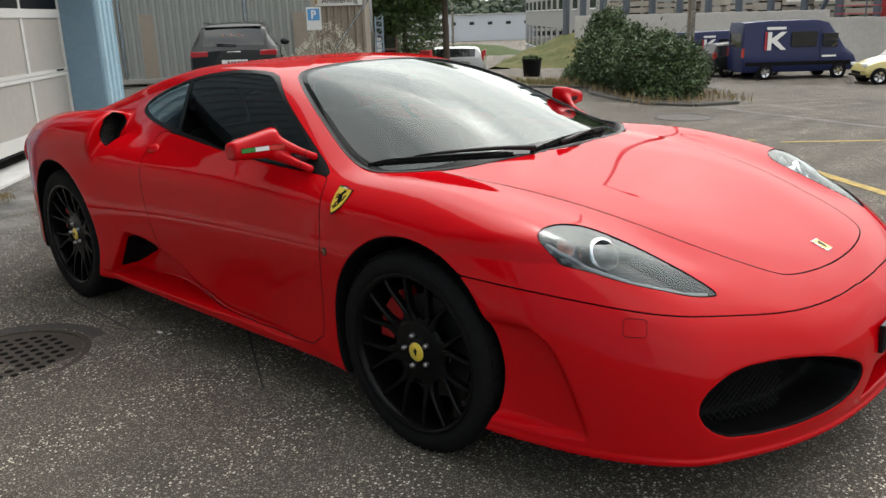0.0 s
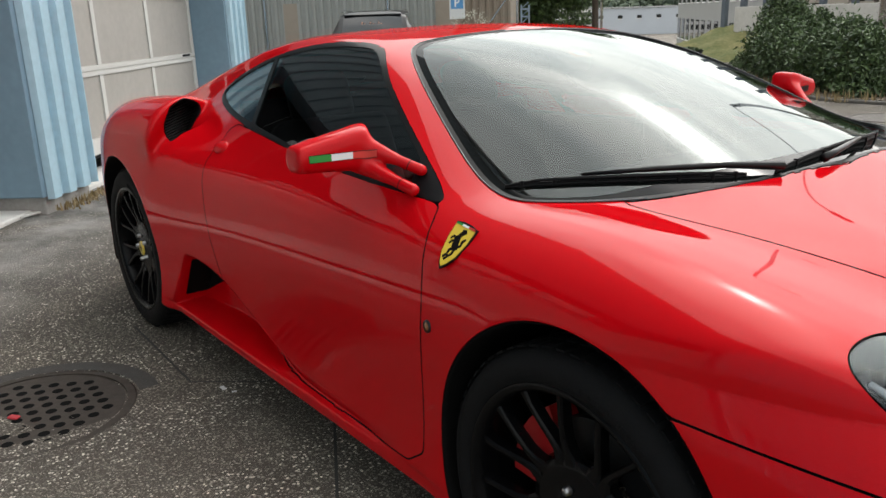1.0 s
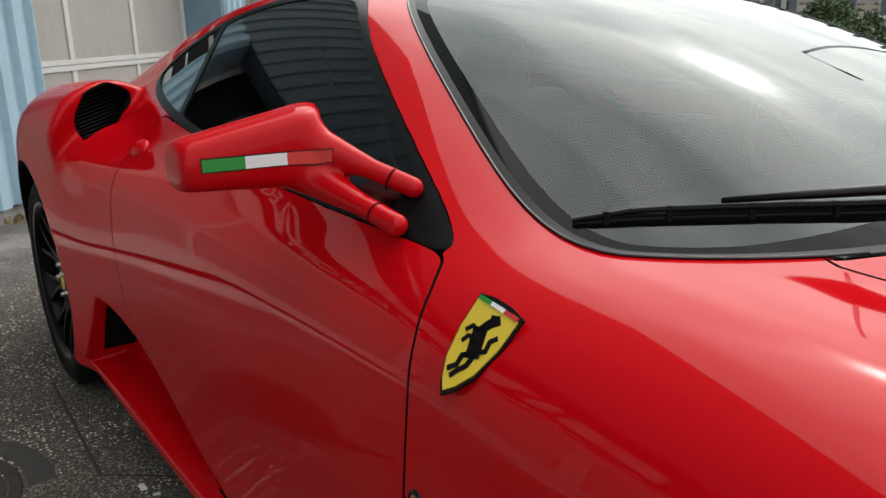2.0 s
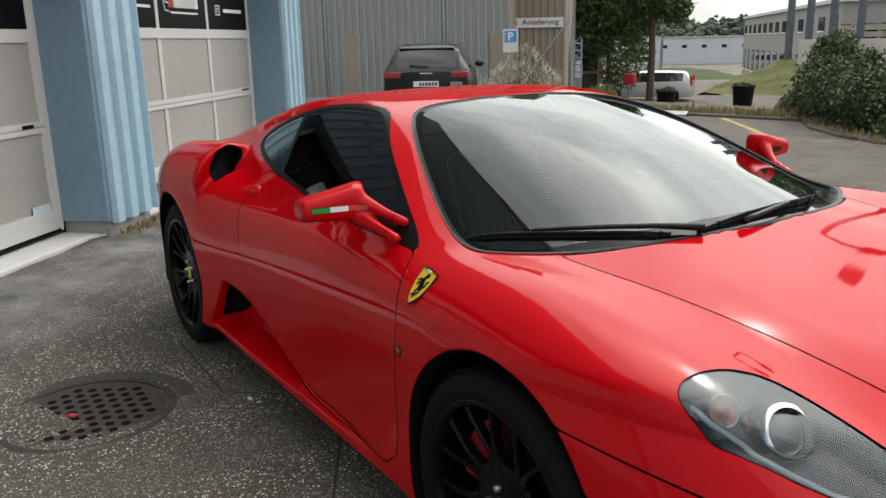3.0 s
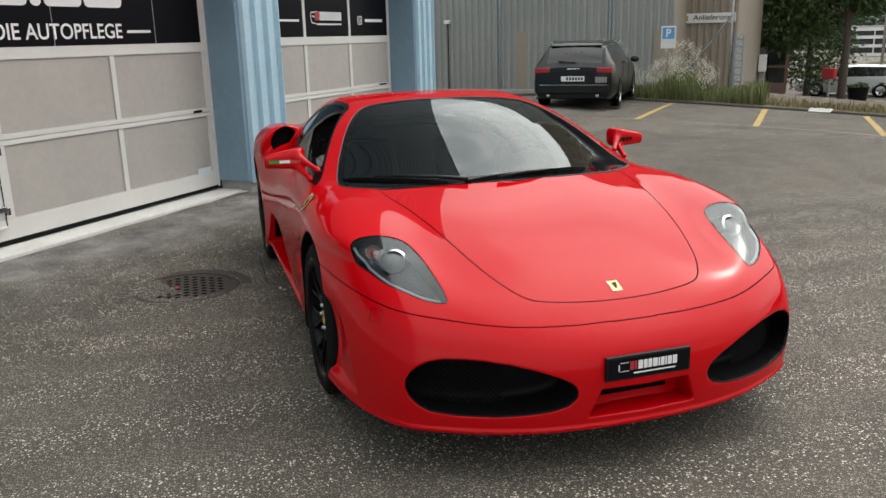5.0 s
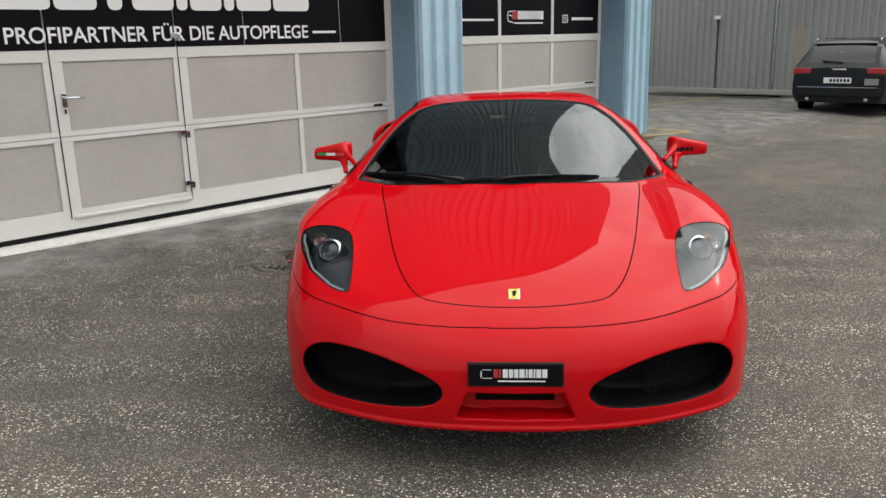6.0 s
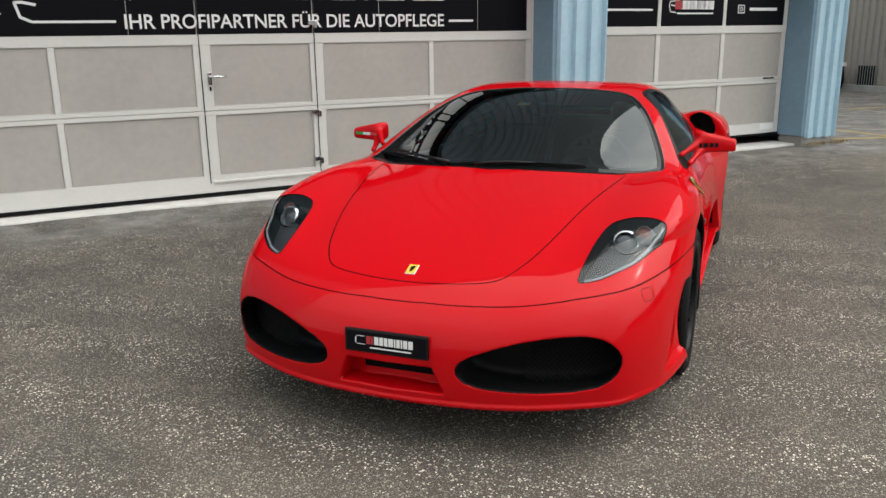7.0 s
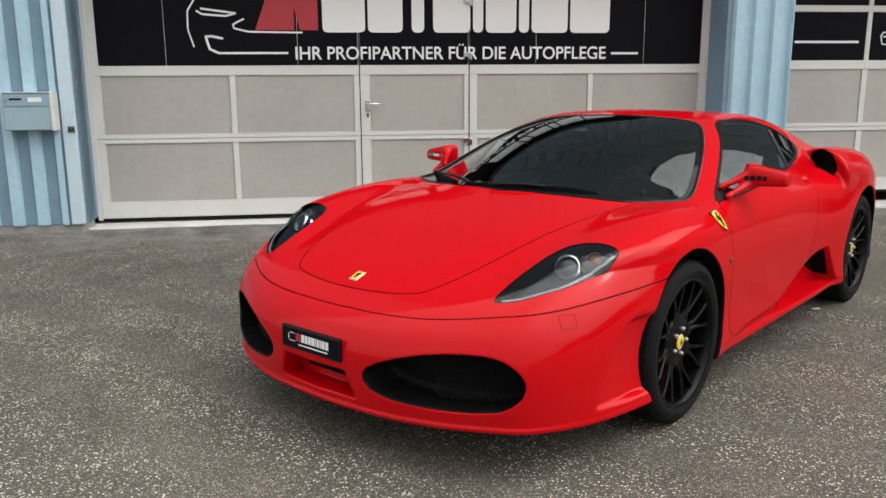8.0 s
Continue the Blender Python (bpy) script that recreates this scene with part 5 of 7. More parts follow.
for i, (x, z, mat_) in enumerate(((-11.5, .2, "red"), (-10.2, 2.5, "blue"), (-5.2, .2, "red"), (-4.0, 2.5, "blue"), (1.2, .2, "red"))):
    cont = thing("sea_container", "red steel container behind the wall" if mat_ == "red" else "blue steel container stacked on another", "container", Matrix.Translation((x, 48.5, z - .6)), "containers")
    cm = material("container_" + mat_, (.34, .025, .025) if mat_ == "red" else (.015, .035, .16), .5, vary=.2, scale=1)
    bm = bmesh.new()
    block(bm, (0, 0, 0), (6.0, 2.4, 2.3), .03)
    part("box", bm, cm, cont)
    for k in range(20):
        part("side_rib", boxes(((.15 + k * .29, -.04, .15), (.29 + k * .29, .0, 2.15))), cm, cont)
for x in (-15.6, -14.0):
    sg = thing("yard_sign", "white square sign with a dark blue emblem", "sign", Matrix.Translation((x, 46.2, 1.5)), "yard signs")
    part("board", boxes(((0, 0, 0), (1.05, .05, 1.25))), WHITE, sg)
    bm = bmesh.new()
    prism(bm, [(.2, .2), (.4, .2), (.4, .55), (.65, .2), (.9, .2), (.55, .65), (.88, 1.05), (.65, 1.05), (.4, .75), (.4, 1.05), (.2, 1.05)], .02, Matrix(((1, 0, 0, 0), (0, 0, 1, -.025), (0, 1, 0, 0), (0, 0, 0, 1))))
    part("emblem", bm, BLUE_PAINT, sg)
fence = thing("mesh_fence", "red and grey site fence on the wall", "fence")
for i in range(14):
    part("fence_post", boxes(((-12 + i * 1.5, 43.4, .5), (-11.94 + i * 1.5, 43.46, 1.7))), COLUMN, fence)
for z in (1.1, 1.5, 1.95):
    part("fence_rail", boxes(((-12, 43.42, z - .3), (9, 43.45, z - .26))), LOGO_RED, fence)


def hall(name, label, x0, y0, ang, length, depth, z0, h, mat, rows, cols, win, roof_mat):
    """A plain far building with a grid of windows on its long front (local -y side)."""
    b = thing(name, label, "building", Matrix.Translation((x0, y0, z0)) @ Matrix.Rotation(radians(ang), 4, "Z"))
    part("wall", boxes(((0, 0, 0), (length, depth, h))), mat, b)
    part("roof", boxes(((-.3, -.3, h), (length + .3, depth + .3, h + .35))), roof_mat, b)
    for r, (za, zb) in enumerate(rows):
        for k in range(cols):
            x = length * (k + .5) / cols
            w = win * length / cols / 2
            wnd = part("window", boxes(((x - w, -.08, za), (x + w, .02, zb))), FAR_GLASS, b)
            part("window_sill", boxes(((x - w, -.14, za - .12), (x + w, .0, za))), WHITE, wnd)
    return b


GREY_HALL = material("grey_render", (.26, .265, .26), .8, vary=.08, scale=.3)
PALE_HALL = material("pale_metal_front", (.46, .50, .55), .6, vary=.06, scale=.2)
hall("office_hall", "grey two-storey hall with a row of windows", -88.4, 116.6, -46, 70, 20, -6.4, 10.4, GREY_HALL, ((8.0, 9.3), (2.4, 5.6)), 13, .50, PALE_HALL)
hall("white_hall", "pale low industrial hall with few windows", -160, 172, 40, 26, 20, -6.2, 7.2, PALE_HALL, ((4.4, 5.3),), 5, .25, SILVER)
hall("white_offices", "white office block with dark window bands", -171, 165, 40, 13, 12, -6.2, 7.4, WHITE, ((.8, 2.2), (3.0, 4.4), (5.2, 6.4)), 2, .96, SILVER)
redsign = thing("red_sign_box", "small red sign box by the road", "sign", Matrix.Translation((-24.2, 25.2, ground_z(-24.2, 25.2))))
part("box", boxes(((-.34, -.1, .95), (.34, .1, 1.40)), bevel=.03), material("sign_red", (.50, .03, .04), .5), redsign)
part("post", boxes(((-.04, -.04, -.1), (.04, .04, 1.2))), GREY_TRIM, redsign)


# wooded hills far off
def woods():
    """Crowns of many small ragged clumps, row behind row up the slope."""
    r = np.random.default_rng(77)
    bm = bmesh.new()
    bmesh.ops.create_icosphere(bm, subdivisions=1, radius=1)
    bv = np.array([q.co for q in bm.verts])
    bf = np.array([[q.index for q in t.verts] for t in bm.faces])
    bm.free()
    v, f, base = [], [], 0
    for i in range(3400):
        a = radians(r.uniform(-25, 110))
        u = r.random()
        dist = 300 + 180 * u
        ridge = 6.5 + 3.0 * math.sin(a * 5.1) + 2.5 * math.sin(a * 2.3 + 1) + 1.2 * math.sin(a * 17)
        x, y, z = -math.sin(a) * dist, math.cos(a) * dist, -6 + u * (ridge + 2.0)
        tall, wide = r.uniform(6.0, 11.0), r.uniform(2.2, 4.2)
        pointed = r.random() < .35
        for k in range(11):
            h = r.random()
            w = wide * ((1.05 - h) if pointed else math.sqrt(max(1 - (h * 1.5 - .55) ** 2, .05)))
            t, q = r.uniform(0, 6.28), r.uniform(1.0, 2.1) * (.6 if pointed else .9)
            p = bv * (q, q, q * .8) * (1 + .30 * r.normal(size=(len(bv), 1)))
            v.append(p + (x + math.cos(t) * w * .8, y + math.sin(t) * w * .8, z + h * tall))
            f.append(bf + base)
            base += len(bv)
    turns, ups = np.radians(np.linspace(-30, 115, 90)), np.linspace(-.3, 1.0, 8)
    rise = 6.5 + 3.0 * np.sin(turns * 5.1) + 2.5 * np.sin(turns * 2.3 + 1) + 1.2 * np.sin(turns * 17)
    hill = [(-math.sin(a) * (300 + 180 * u), math.cos(a) * (300 + 180 * u), -6.4 + max(u, -.02) * (q + 2.0)) for a, q in zip(turns, rise) for u in ups]
    hill_me = bpy.data.meshes.new("wooded_slope")
    hill_me.from_pydata(hill, [], [(i * 8 + j, i * 8 + j + 1, i * 8 + j + 9, i * 8 + j + 8) for i in range(89) for j in range(7)])
    tagged(part("wooded_slope", hill_me, GREEN_FIELD, smooth=True), "dark green slope under the woods", "hill", kind="structure")
    me = bpy.data.meshes.new("woods")
    me.from_pydata(np.concatenate(v).tolist(), [], np.concatenate(f).tolist())
    return tagged(part("woods", me, leaf_material("far_woods", (.030, .048, .034), (.085, .110, .070), .9)), "dark wooded hills beyond the valley", "woods", kind="stuff")


woods()
# ---- the car's form: a smooth implicit body in the car's own frame (x ahead, y left, z up from the ground) ----
def spline(*pairs):
    """A smooth curve through (x, value) pairs, held straight beyond its ends."""
    p = sorted(pairs)
    xs, ys = np.array([a for a, _ in p], float), np.array([b for _, b in p], float)
    n, h = len(xs), np.diff(xs)
    a, r = np.eye(n), np.zeros(n)
    for i in range(1, n - 1):
        a[i, i - 1:i + 2] = h[i - 1], 2 * (h[i - 1] + h[i]), h[i]
        r[i] = 6 * ((ys[i + 1] - ys[i]) / h[i] - (ys[i] - ys[i - 1]) / h[i - 1])
    m = np.linalg.solve(a, r)

    def value(x):
        x = np.clip(x, xs[0], xs[-1])
        i = np.clip(np.searchsorted(xs, x) - 1, 0, n - 2)
        u, v, k = xs[i + 1] - x, x - xs[i], h[i]
        return (m[i] * u ** 3 + m[i + 1] * v ** 3) / (6 * k) + (ys[i] / k - m[i] * k / 6) * u + (ys[i + 1] / k - m[i + 1] * k / 6) * v
    return value


def smax(a, b, k):
    h = np.maximum(k - np.abs(a - b), 0) / k
    return np.maximum(a, b) + h ** 3 * k / 6


def smin(a, b, k):
    return -smax(-a, -b, k)


def ramp(x, a, b):
    t = np.clip((x - a) / (b - a), 0, 1)
    return t * t * t * (t * (6 * t - 15) + 10)


CENTRE = spline((2.6, .44), (2.45, .495), (2.37, .53), (2.26, .588), (2.0, .688), (1.7, .775), (1.4, .84), (1.2, .872), (1.0, .885), (.5, .86), (0, .85), (-.8, .88), (-1.3, .93), (-1.7, .945), (-2.0, .93), (-2.3, .90))
CREST_Y = spline((2.4, .60), (2.0, .70), (1.6, .745), (1.3, .76), (1.0, .78), (.5, .80), (-.5, .80), (-1.0, .79), (-1.4, .80), (-2.2, .74))
CREST_Z = spline((2.5, .47), (2.3, .56), (2.13, .632), (1.95, .705), (1.75, .77), (1.55, .815), (1.3, .85), (1.05, .858), (.8, .858), (.4, .855), (0, .86), (-.4, .875), (-.8, .89), (-1.1, .91), (-1.4, .92), (-1.8, .915), (-2.2, .87))
WIDTH = spline((2.6, .90), (2.3, .935), (2.0, .955), (1.7, .968), (1.3, .98), (1.0, .968), (.6, .948), (0, .935), (-.5, .945), (-.9, .98), (-1.3, .995), (-1.7, .94), (-2.0, .85), (-2.2, .77))
TUCK = spline((.05, .03), (.13, .008), (.2, .0), (.35, .004), (.5, .0), (.6, .0), (.7, .013), (.8, .046), (.86, .098), (.95, .20), (1.1, .40))
NOSE = spline((0, 2.43), (.23, 2.415), (.5, 2.35), (.7, 2.25), (.79, 2.18), (.87, 2.05), (.95, 1.78), (1.0, 1.45), (1.06, 1.0))
NOSE_Z = spline((.05, -.10), (.13, -.05), (.2, -.02), (.3, .0), (.42, .0), (.5, -.03), (.58, -.09), (.7, -.25))
FLOOR = spline((2.6, .18), (2.2, .18), (1.7, .18), (1.0, .185), (-.9, .19), (-1.6, .22), (-2.3, .30))
ROOF = spline((2.7, .0), (2.0, .45), (1.6, .705), (1.4, .795), (1.22, .872), (.95, .97), (.6, 1.09), (.35, 1.16), (.1, 1.205), (-.2, 1.222), (-.55, 1.20), (-.9, 1.135), (-1.3, 1.035), (-1.7, .94), (-2.2, .83))
CABIN_Y = spline((1.6, .92), (1.0, .885), (.8, .868), (.4, .862), (0, .85), (-.5, .815), (-.9, .76), (-1.3, .69), (-1.9, .60))
CABIN_LEAN = spline((.7, -.01), (.85, .0), (1.0, .112), (1.1, .20), (1.2, .30), (1.3, .42))
WHEELS = ((1.298, .362, .352), (-1.27, .365, .385))  # x, z, radius of the arches


HOLLOW = spline((.10, 1.98), (.25, 1.94), (.35, 1.905), (.45, 1.855), (.50, 1.81), (.55, 1.72), (.65, 1.5))
INTAKE = ((.245, .325), (.275, .375), (.43, .432), (.575, .456), (.70, .453), (.765, .415), (.79, .36), (.768, .30), (.70, .262), (.47, .260), (.295, .278))
MOUTH = ((-.2, .335), (.165, .335), (.205, .235), (-.2, .235))


def rounded(poly, times=2):
    """Cuts a polygon's corners to a smooth outline."""
    p = [tuple(q) for q in poly]
    for _ in range(times):
        p = [(a[0] * k + b[0] * (1 - k), a[1] * k + b[1] * (1 - k)) for a, b in zip(p, p[1:] + p[:1]) for k in (.75, .25)]
    return p


def flat_distance(poly, a, b):
    """Signed distance of (a, b) from a polygon, negative inside."""
    d, sign = np.full(np.broadcast(a, b).shape, 1e9), np.ones(np.broadcast(a, b).shape)
    n = len(poly)
    for i in range(n):
        (x0, y0), (x1, y1) = poly[i], poly[(i + 1) % n]
        ex, ey = x1 - x0, y1 - y0
        wx, wy = a - x0, b - y0
        t = np.clip((wx * ex + wy * ey) / (ex * ex + ey * ey), 0, 1)
        d = np.minimum(d, (wx - ex * t) ** 2 + (wy - ey * t) ** 2)
        c = ((y0 > b) != (y1 > b)) & (a < ex * (b - y0) / (ey if ey else 1e-12) + x0)
        sign = np.where(c, -sign, sign)
    return sign * np.sqrt(d)


INTAKE = rounded(INTAKE, 1)


def scallop(x, z):
    """How far the door sinks in towards the side intake."""
    end = -.78 + (z - .25) * .74
    deep = ramp(x, .35, -.55) * ramp(x, end - .014, end + .014)
    upper = .25 + .185 * ramp(x, .35, -.66)
    return (.018 * ramp(x, .80, .5) + .105 * deep) * ramp(z, .222, .245) * ramp(z, upper + .035, upper - .035) * ramp(x, end - .014, end + .014)


def haunch(x, y, z):
    """The rear wing's shoulder, blunt in front where it takes in air."""
    top = HAUNCH(x)
    a, b = (y - .785 + .13 * ramp(x, -1.25, -2.1)) / .185, (z - top + .16) / .16
    g = (np.sqrt(a * a + b * b + 1e-9) - 1) * .16
    return smax(g, (x + .90 - .45 * (y - .80) - .25 * (z - .9)) * .9, .06)


HAUNCH = spline((-.7, 1.0), (-.95, 1.0), (-1.3, .985), (-1.7, .945), (-2.0, .89), (-2.3, .82))


def lower_body(x, y, z):
    u = np.clip(y / CREST_Y(x), 0, 3)
    s = ramp(u, 0.15, 1.0)
    top = CENTRE(x) * (1 - s) + CREST_Z(x) * s - 0.35 * np.maximum(y - CREST_Y(x), 0) ** 2
    top = top - .016 * ramp(x, .95, 1.35) * ramp(x, 2.25, 1.9) * np.exp(-((u - .78) / .16) ** 2)
    g_top = (z - top) * .93
    rear = 1 - .5 * ramp(x, -.55, -1.15)
    side = WIDTH(x) - TUCK(z) * rear
    # scallop of the door that runs into the side intake
    side = side - scallop(x, z)
    side = side + (.953 - WIDTH(x)) * ramp(z, .248, .225) * ramp(x, 1.0, .8) * ramp(x, -.9, -.75)
    # hollow of the bumper corner ahead of the front wheel
    edge = HOLLOW(z)
    side = side - .048 * ramp(x, edge + .008, edge - .032) * ramp(x, 1.5, 1.72) * ramp(z, .215, .25) * ramp(z, .56, .50)
    g_side = y - side
    # lip along the foot of the bumper
    lip = .013 * ramp(z, .212, .192) * ramp(x, 1.45, 1.7)
    g_side = g_side - lip
    g_nose = (x - NOSE(y) - NOSE_Z(z) - lip) * (1 - .15 * ramp(y, .5, .7))
    g = smax(g_top, g_side, .16)
    g = smax(g, g_nose, .11)
    g = smax(g, FLOOR(x) - z, .035)
    return g


def cabin(x, y, z):
    xe = x + (.46 - .62 * (np.clip(z, .86, 1.2) - .86)) * y * y
    g_top = (z - ROOF(xe) + .07 * y * y) * .95
    g_side = (y - CABIN_Y(x) + CABIN_LEAN(z)) * .75
    return smax(smax(g_top, g_side, .085), .60 - z, .05)


def arches(x, y, z):
    g = 1e3
    for wx, wz, r in WHEELS:
        g = np.minimum(g, np.maximum(np.hypot(x - wx, z - wz) - r, .56 - y))
    return g


def scoop(x, y, z):
    """The tunnel of the intake in the haunch."""
    d = flat_distance(SCOOP, y, z) - .02
    return smax(d, np.abs(x + .99) - .17, .02)


SCOOP = ((.750, .948), (.79, .966), (.840, .947), (.866, .90), (.862, .845), (.84, .828), (.798, .872))


def mouths(x, y, z):
    """The openings of the front bumper."""
    deep = NOSE(y) + NOSE_Z(z)
    a = smax(flat_distance(INTAKE, y, z), deep - .16 - x, .06)
    b = np.maximum(flat_distance(MOUTH, y, z), deep - .13 - x - .35 * (z - .335))
    return np.minimum(a, b)


def car_body(x, y, z):
    y = np.abs(y)
    g = smin(lower_body(x, y, z), cabin(x, y, z), .07)
    g = smax(g, -2.16 - x + .35 * y ** 4 + .6 * np.maximum(.6 - z, 0) ** 2, .12)
    g = smin(g, smax(haunch(x, y, z), -2.10 - x, .1), .05)
    g = smax(g, -scoop(x, y, z), .018)
    g = smax(g, -mouths(x, y, z), .014)
    return smax(g, -arches(x, y, z), .016)


def slope(f, p, e=5e-4):
    g = np.stack([f(*(p + d * e).T) - f(*(p - d * e).T) for d in np.eye(3)], -1)
    return g / np.maximum(np.linalg.norm(g, axis=1), 1e-12)[:, None], np.linalg.norm(g, axis=1) / (2 * e)


def settle(f, p, times=4, flat=None):
    """Moves points on to the surface f = 0."""
    for _ in range(times):
        n, k = slope(f, p)
        step = n * np.clip(f(*p.T) / np.maximum(k, .3), -.02, .02)[:, None]
        if flat is not None:
            step[flat, 1] = 0
        p = p - step
    return p


def skin(f, low, high, h):
    """Half of the surface f = 0 (y >= 0) as points and quads, one point to a cell."""
    xs = np.arange(low[0], high[0], h)
    ys = np.arange(-h / 2, high[1], h)
    zs = np.arange(low[2], high[2], h)
    v = np.stack([f(*np.meshgrid([a], ys, zs, indexing="ij"))[0] for a in xs])
    inside = v < 0
    total = sum(inside[i:i + v.shape[0] - 1, j:j + v.shape[1] - 1, k:k + v.shape[2] - 1].astype(np.int8) for i in (0, 1) for j in (0, 1) for k in (0, 1))
    cells = (total > 0) & (total < 8)
    at = np.full(cells.shape, -1)
    ijk = np.argwhere(cells)
    at[cells] = np.arange(len(ijk))
    p = np.stack([xs[ijk[:, 0]], ys[ijk[:, 1]], zs[ijk[:, 2]]], -1) + h / 2
    middle = ijk[:, 1] == 0
    p[middle, 1] = 0
    p = settle(f, p, 6, middle)
    quads = []
    for axis in range(3):
        a, b = np.moveaxis(inside, axis, 0)[:-1], np.moveaxis(inside, axis, 0)[1:]
        e = np.argwhere(a != b)
        flip = np.moveaxis(inside, axis, 0)[:-1][tuple(e.T)]
        o = [k for k in range(3) if k != axis]
        idx = np.zeros((len(e), 3), int)
        idx[:, axis], idx[:, o[0]], idx[:, o[1]] = e[:, 0], e[:, 1], e[:, 2]
        ok = (idx[:, o[0]] > 0) & (idx[:, o[1]] > 0) & (idx[:, o[0]] < v.shape[o[0]] - 1) & (idx[:, o[1]] < v.shape[o[1]] - 1)
        idx, flip = idx[ok], flip[ok]
        q = []
        for da, db in ((1, 1), (0, 1), (0, 0), (1, 0)):
            c = idx.copy()
            c[:, o[0]] -= da
            c[:, o[1]] -= db
            q.append(at[tuple(c.T)])
        q = np.stack(q, -1)
        turn = flip if axis != 1 else ~flip
        q[~turn] = q[~turn][:, ::-1]
        quads.append(q)
    return p, np.concatenate(quads)


# ---- the car ----
CAR = Matrix.Translation((0, 0, -.010)) @ Matrix.Rotation(-math.atan(.0186), 4, "Y")
car = thing("sports_car", "glossy red mid-engined sports coupe with black wheels", "car", CAR)
P, Q = skin(car_body, (-2.3, 0, .05), (2.6, 1.08, 1.3), .010)
MID = P[:, 1] == 0

WINDSCREEN = ((1.30, -.3), (1.268, .0), (1.245, .34), (1.18, .50), (1.09, .66), (1.03, .73), (.97, .768), (.83, .75), (.65, .695), (.43, .612), (.25, .518), (.195, .46), (.172, .40), (.165, .25), (.165, -.3))
WINDOW = ((.835, .846), (.72, .853), (.384, .866), (.068, .89), (-.264, .917), (-.63, .953), (-.80, .982), (-.845, 1.005), (-.83, 1.035), (-.76, 1.072), (-.53, 1.14), (-.25, 1.178), (-.05, 1.185), (.09, 1.175), (.18, 1.155), (.27, 1.118), (.56, .984), (.73, .90), (.80, .866))
HEADLAMP = ((1.745, .873), (1.722, .85), (1.712, .81), (1.716, .75), (1.735, .70), (1.775, .658), (1.89, .632), (2.02, .618), (2.13, .610), (2.143, .618), (2.125, .655), (2.09, .703), (1.985, .792), (1.87, .838), (1.80, .866))
BONNET = ((1.40, -.3), (1.262, .0), (1.24, .34), (1.185, .50), (1.125, .612), (1.16, .612), (1.30, .592), (1.58, .538), (1.85, .485), (2.06, .425), (2.15, .380), (2.185, .355), (2.212, .325), (2.235, .25), (2.253, .13), (2.258, .0), (2.258, -.3))
DOOR = ((.840, .84), (.872, .753), (.884, .60), (.872, .42), (.858, .255), (.60, .236), (-.10, .240), (-.22, .275), (-.33, .42), (-.405, .62), (-.455, .76), (-.488, .835), (-.49, .928), (-.27, .918), (.068, .892), (.384, .868), (.72, .855), (.80, .85))
WINDSCREEN, WINDOW, HEADLAMP, BONNET, DOOR = rounded(WINDSCREEN), rounded(WINDOW), rounded(HEADLAMP), rounded(BONNET), rounded(DOOR, 1)
SEAM = spline((1.3, .66), (1.5, .645), (1.7, .632), (1.85, .62), (2.0, .602), (2.15, .58), (2.25, .559), (2.32, .543), (2.42, .526))


def absy(p):
    return np.abs(p[:, 1])


def on_plan(poly):
    return lambda p: flat_distance(poly, p[:, 0], absy(p))


def on_side(poly):
    return lambda p: flat_distance(poly, p[:, 0], p[:, 2])


def on_front(poly):
    return lambda p: flat_distance(poly, absy(p), p[:, 2])


def cut(value, where, level=0.0):
    """Moves the points along the line value = level on to it, and tells which faces lie inside it."""
    global P
    for turn in range(5):
        c = P[Q].mean(1)
        face_in = (value(c) < level) & where(c)
        if turn == 4:
            return face_in
        touch_in, touch_out = np.zeros(len(P), bool), np.zeros(len(P), bool)
        touch_in[Q[face_in]] = True
        touch_out[Q[~face_in]] = True
        v = np.nonzero(touch_in & touch_out)[0]
        p = P[v]
        v, p = v[where(p)], p[where(p)]
        e = 1e-4
        g = np.stack([value(p + d * e) - value(p - d * e) for d in np.eye(3)], -1) / (2 * e)
        k = np.maximum((g * g).sum(1), .05)
        step = g * np.clip((value(p) - level) / k, -.011, .011)[:, None]
        step[MID[v], 1] = 0
        P[v] = settle(car_body, p - step, 2, MID[v])


side_wall = lambda c: (absy(c) > .40) & (c[:, 2] > .80)
glass_top = lambda c: c[:, 2] > .835
seal = cut(on_plan(WINDSCREEN), glass_top)
screen = cut(on_plan(WINDSCREEN), glass_top, -.013)
frame_in = cut(on_side(WINDOW), side_wall)
pane_in = cut(lambda p: np.maximum(on_side(WINDOW)(p) + .014 - .007 * ramp(p[:, 0], -.1, .2), (p[:, 0] - .70 + .5 * (p[:, 2] - .87)) * .8), side_wall)
lamp = cut(on_plan(HEADLAMP), lambda c: c[:, 2] > .55)
hood = cut(on_plan(BONNET), lambda c: c[:, 2] > .5)
door = cut(on_side(DOOR), lambda c: absy(c) > .75)
bumper = cut(lambda p: p[:, 2] - SEAM(p[:, 0]), lambda c: c[:, 0] > 1.35)
bumper = bumper & (P[Q].mean(1)[:, 0] > 1.45)
hollow = cut(on_front(INTAKE), lambda c: c[:, 0] > 1.95, .003)
vent = cut(lambda p: np.maximum(np.maximum(p[:, 0] + .56 + 1.07 * (p[:, 2] - .35), .258 + .45 * (p[:, 0] + .78) - p[:, 2]), absy(p) - .922), lambda c: (absy(c) > .74) & (c[:, 0] < -.5) & (c[:, 0] > -.84) & (c[:, 2] > .235) & (c[:, 2] < .46))
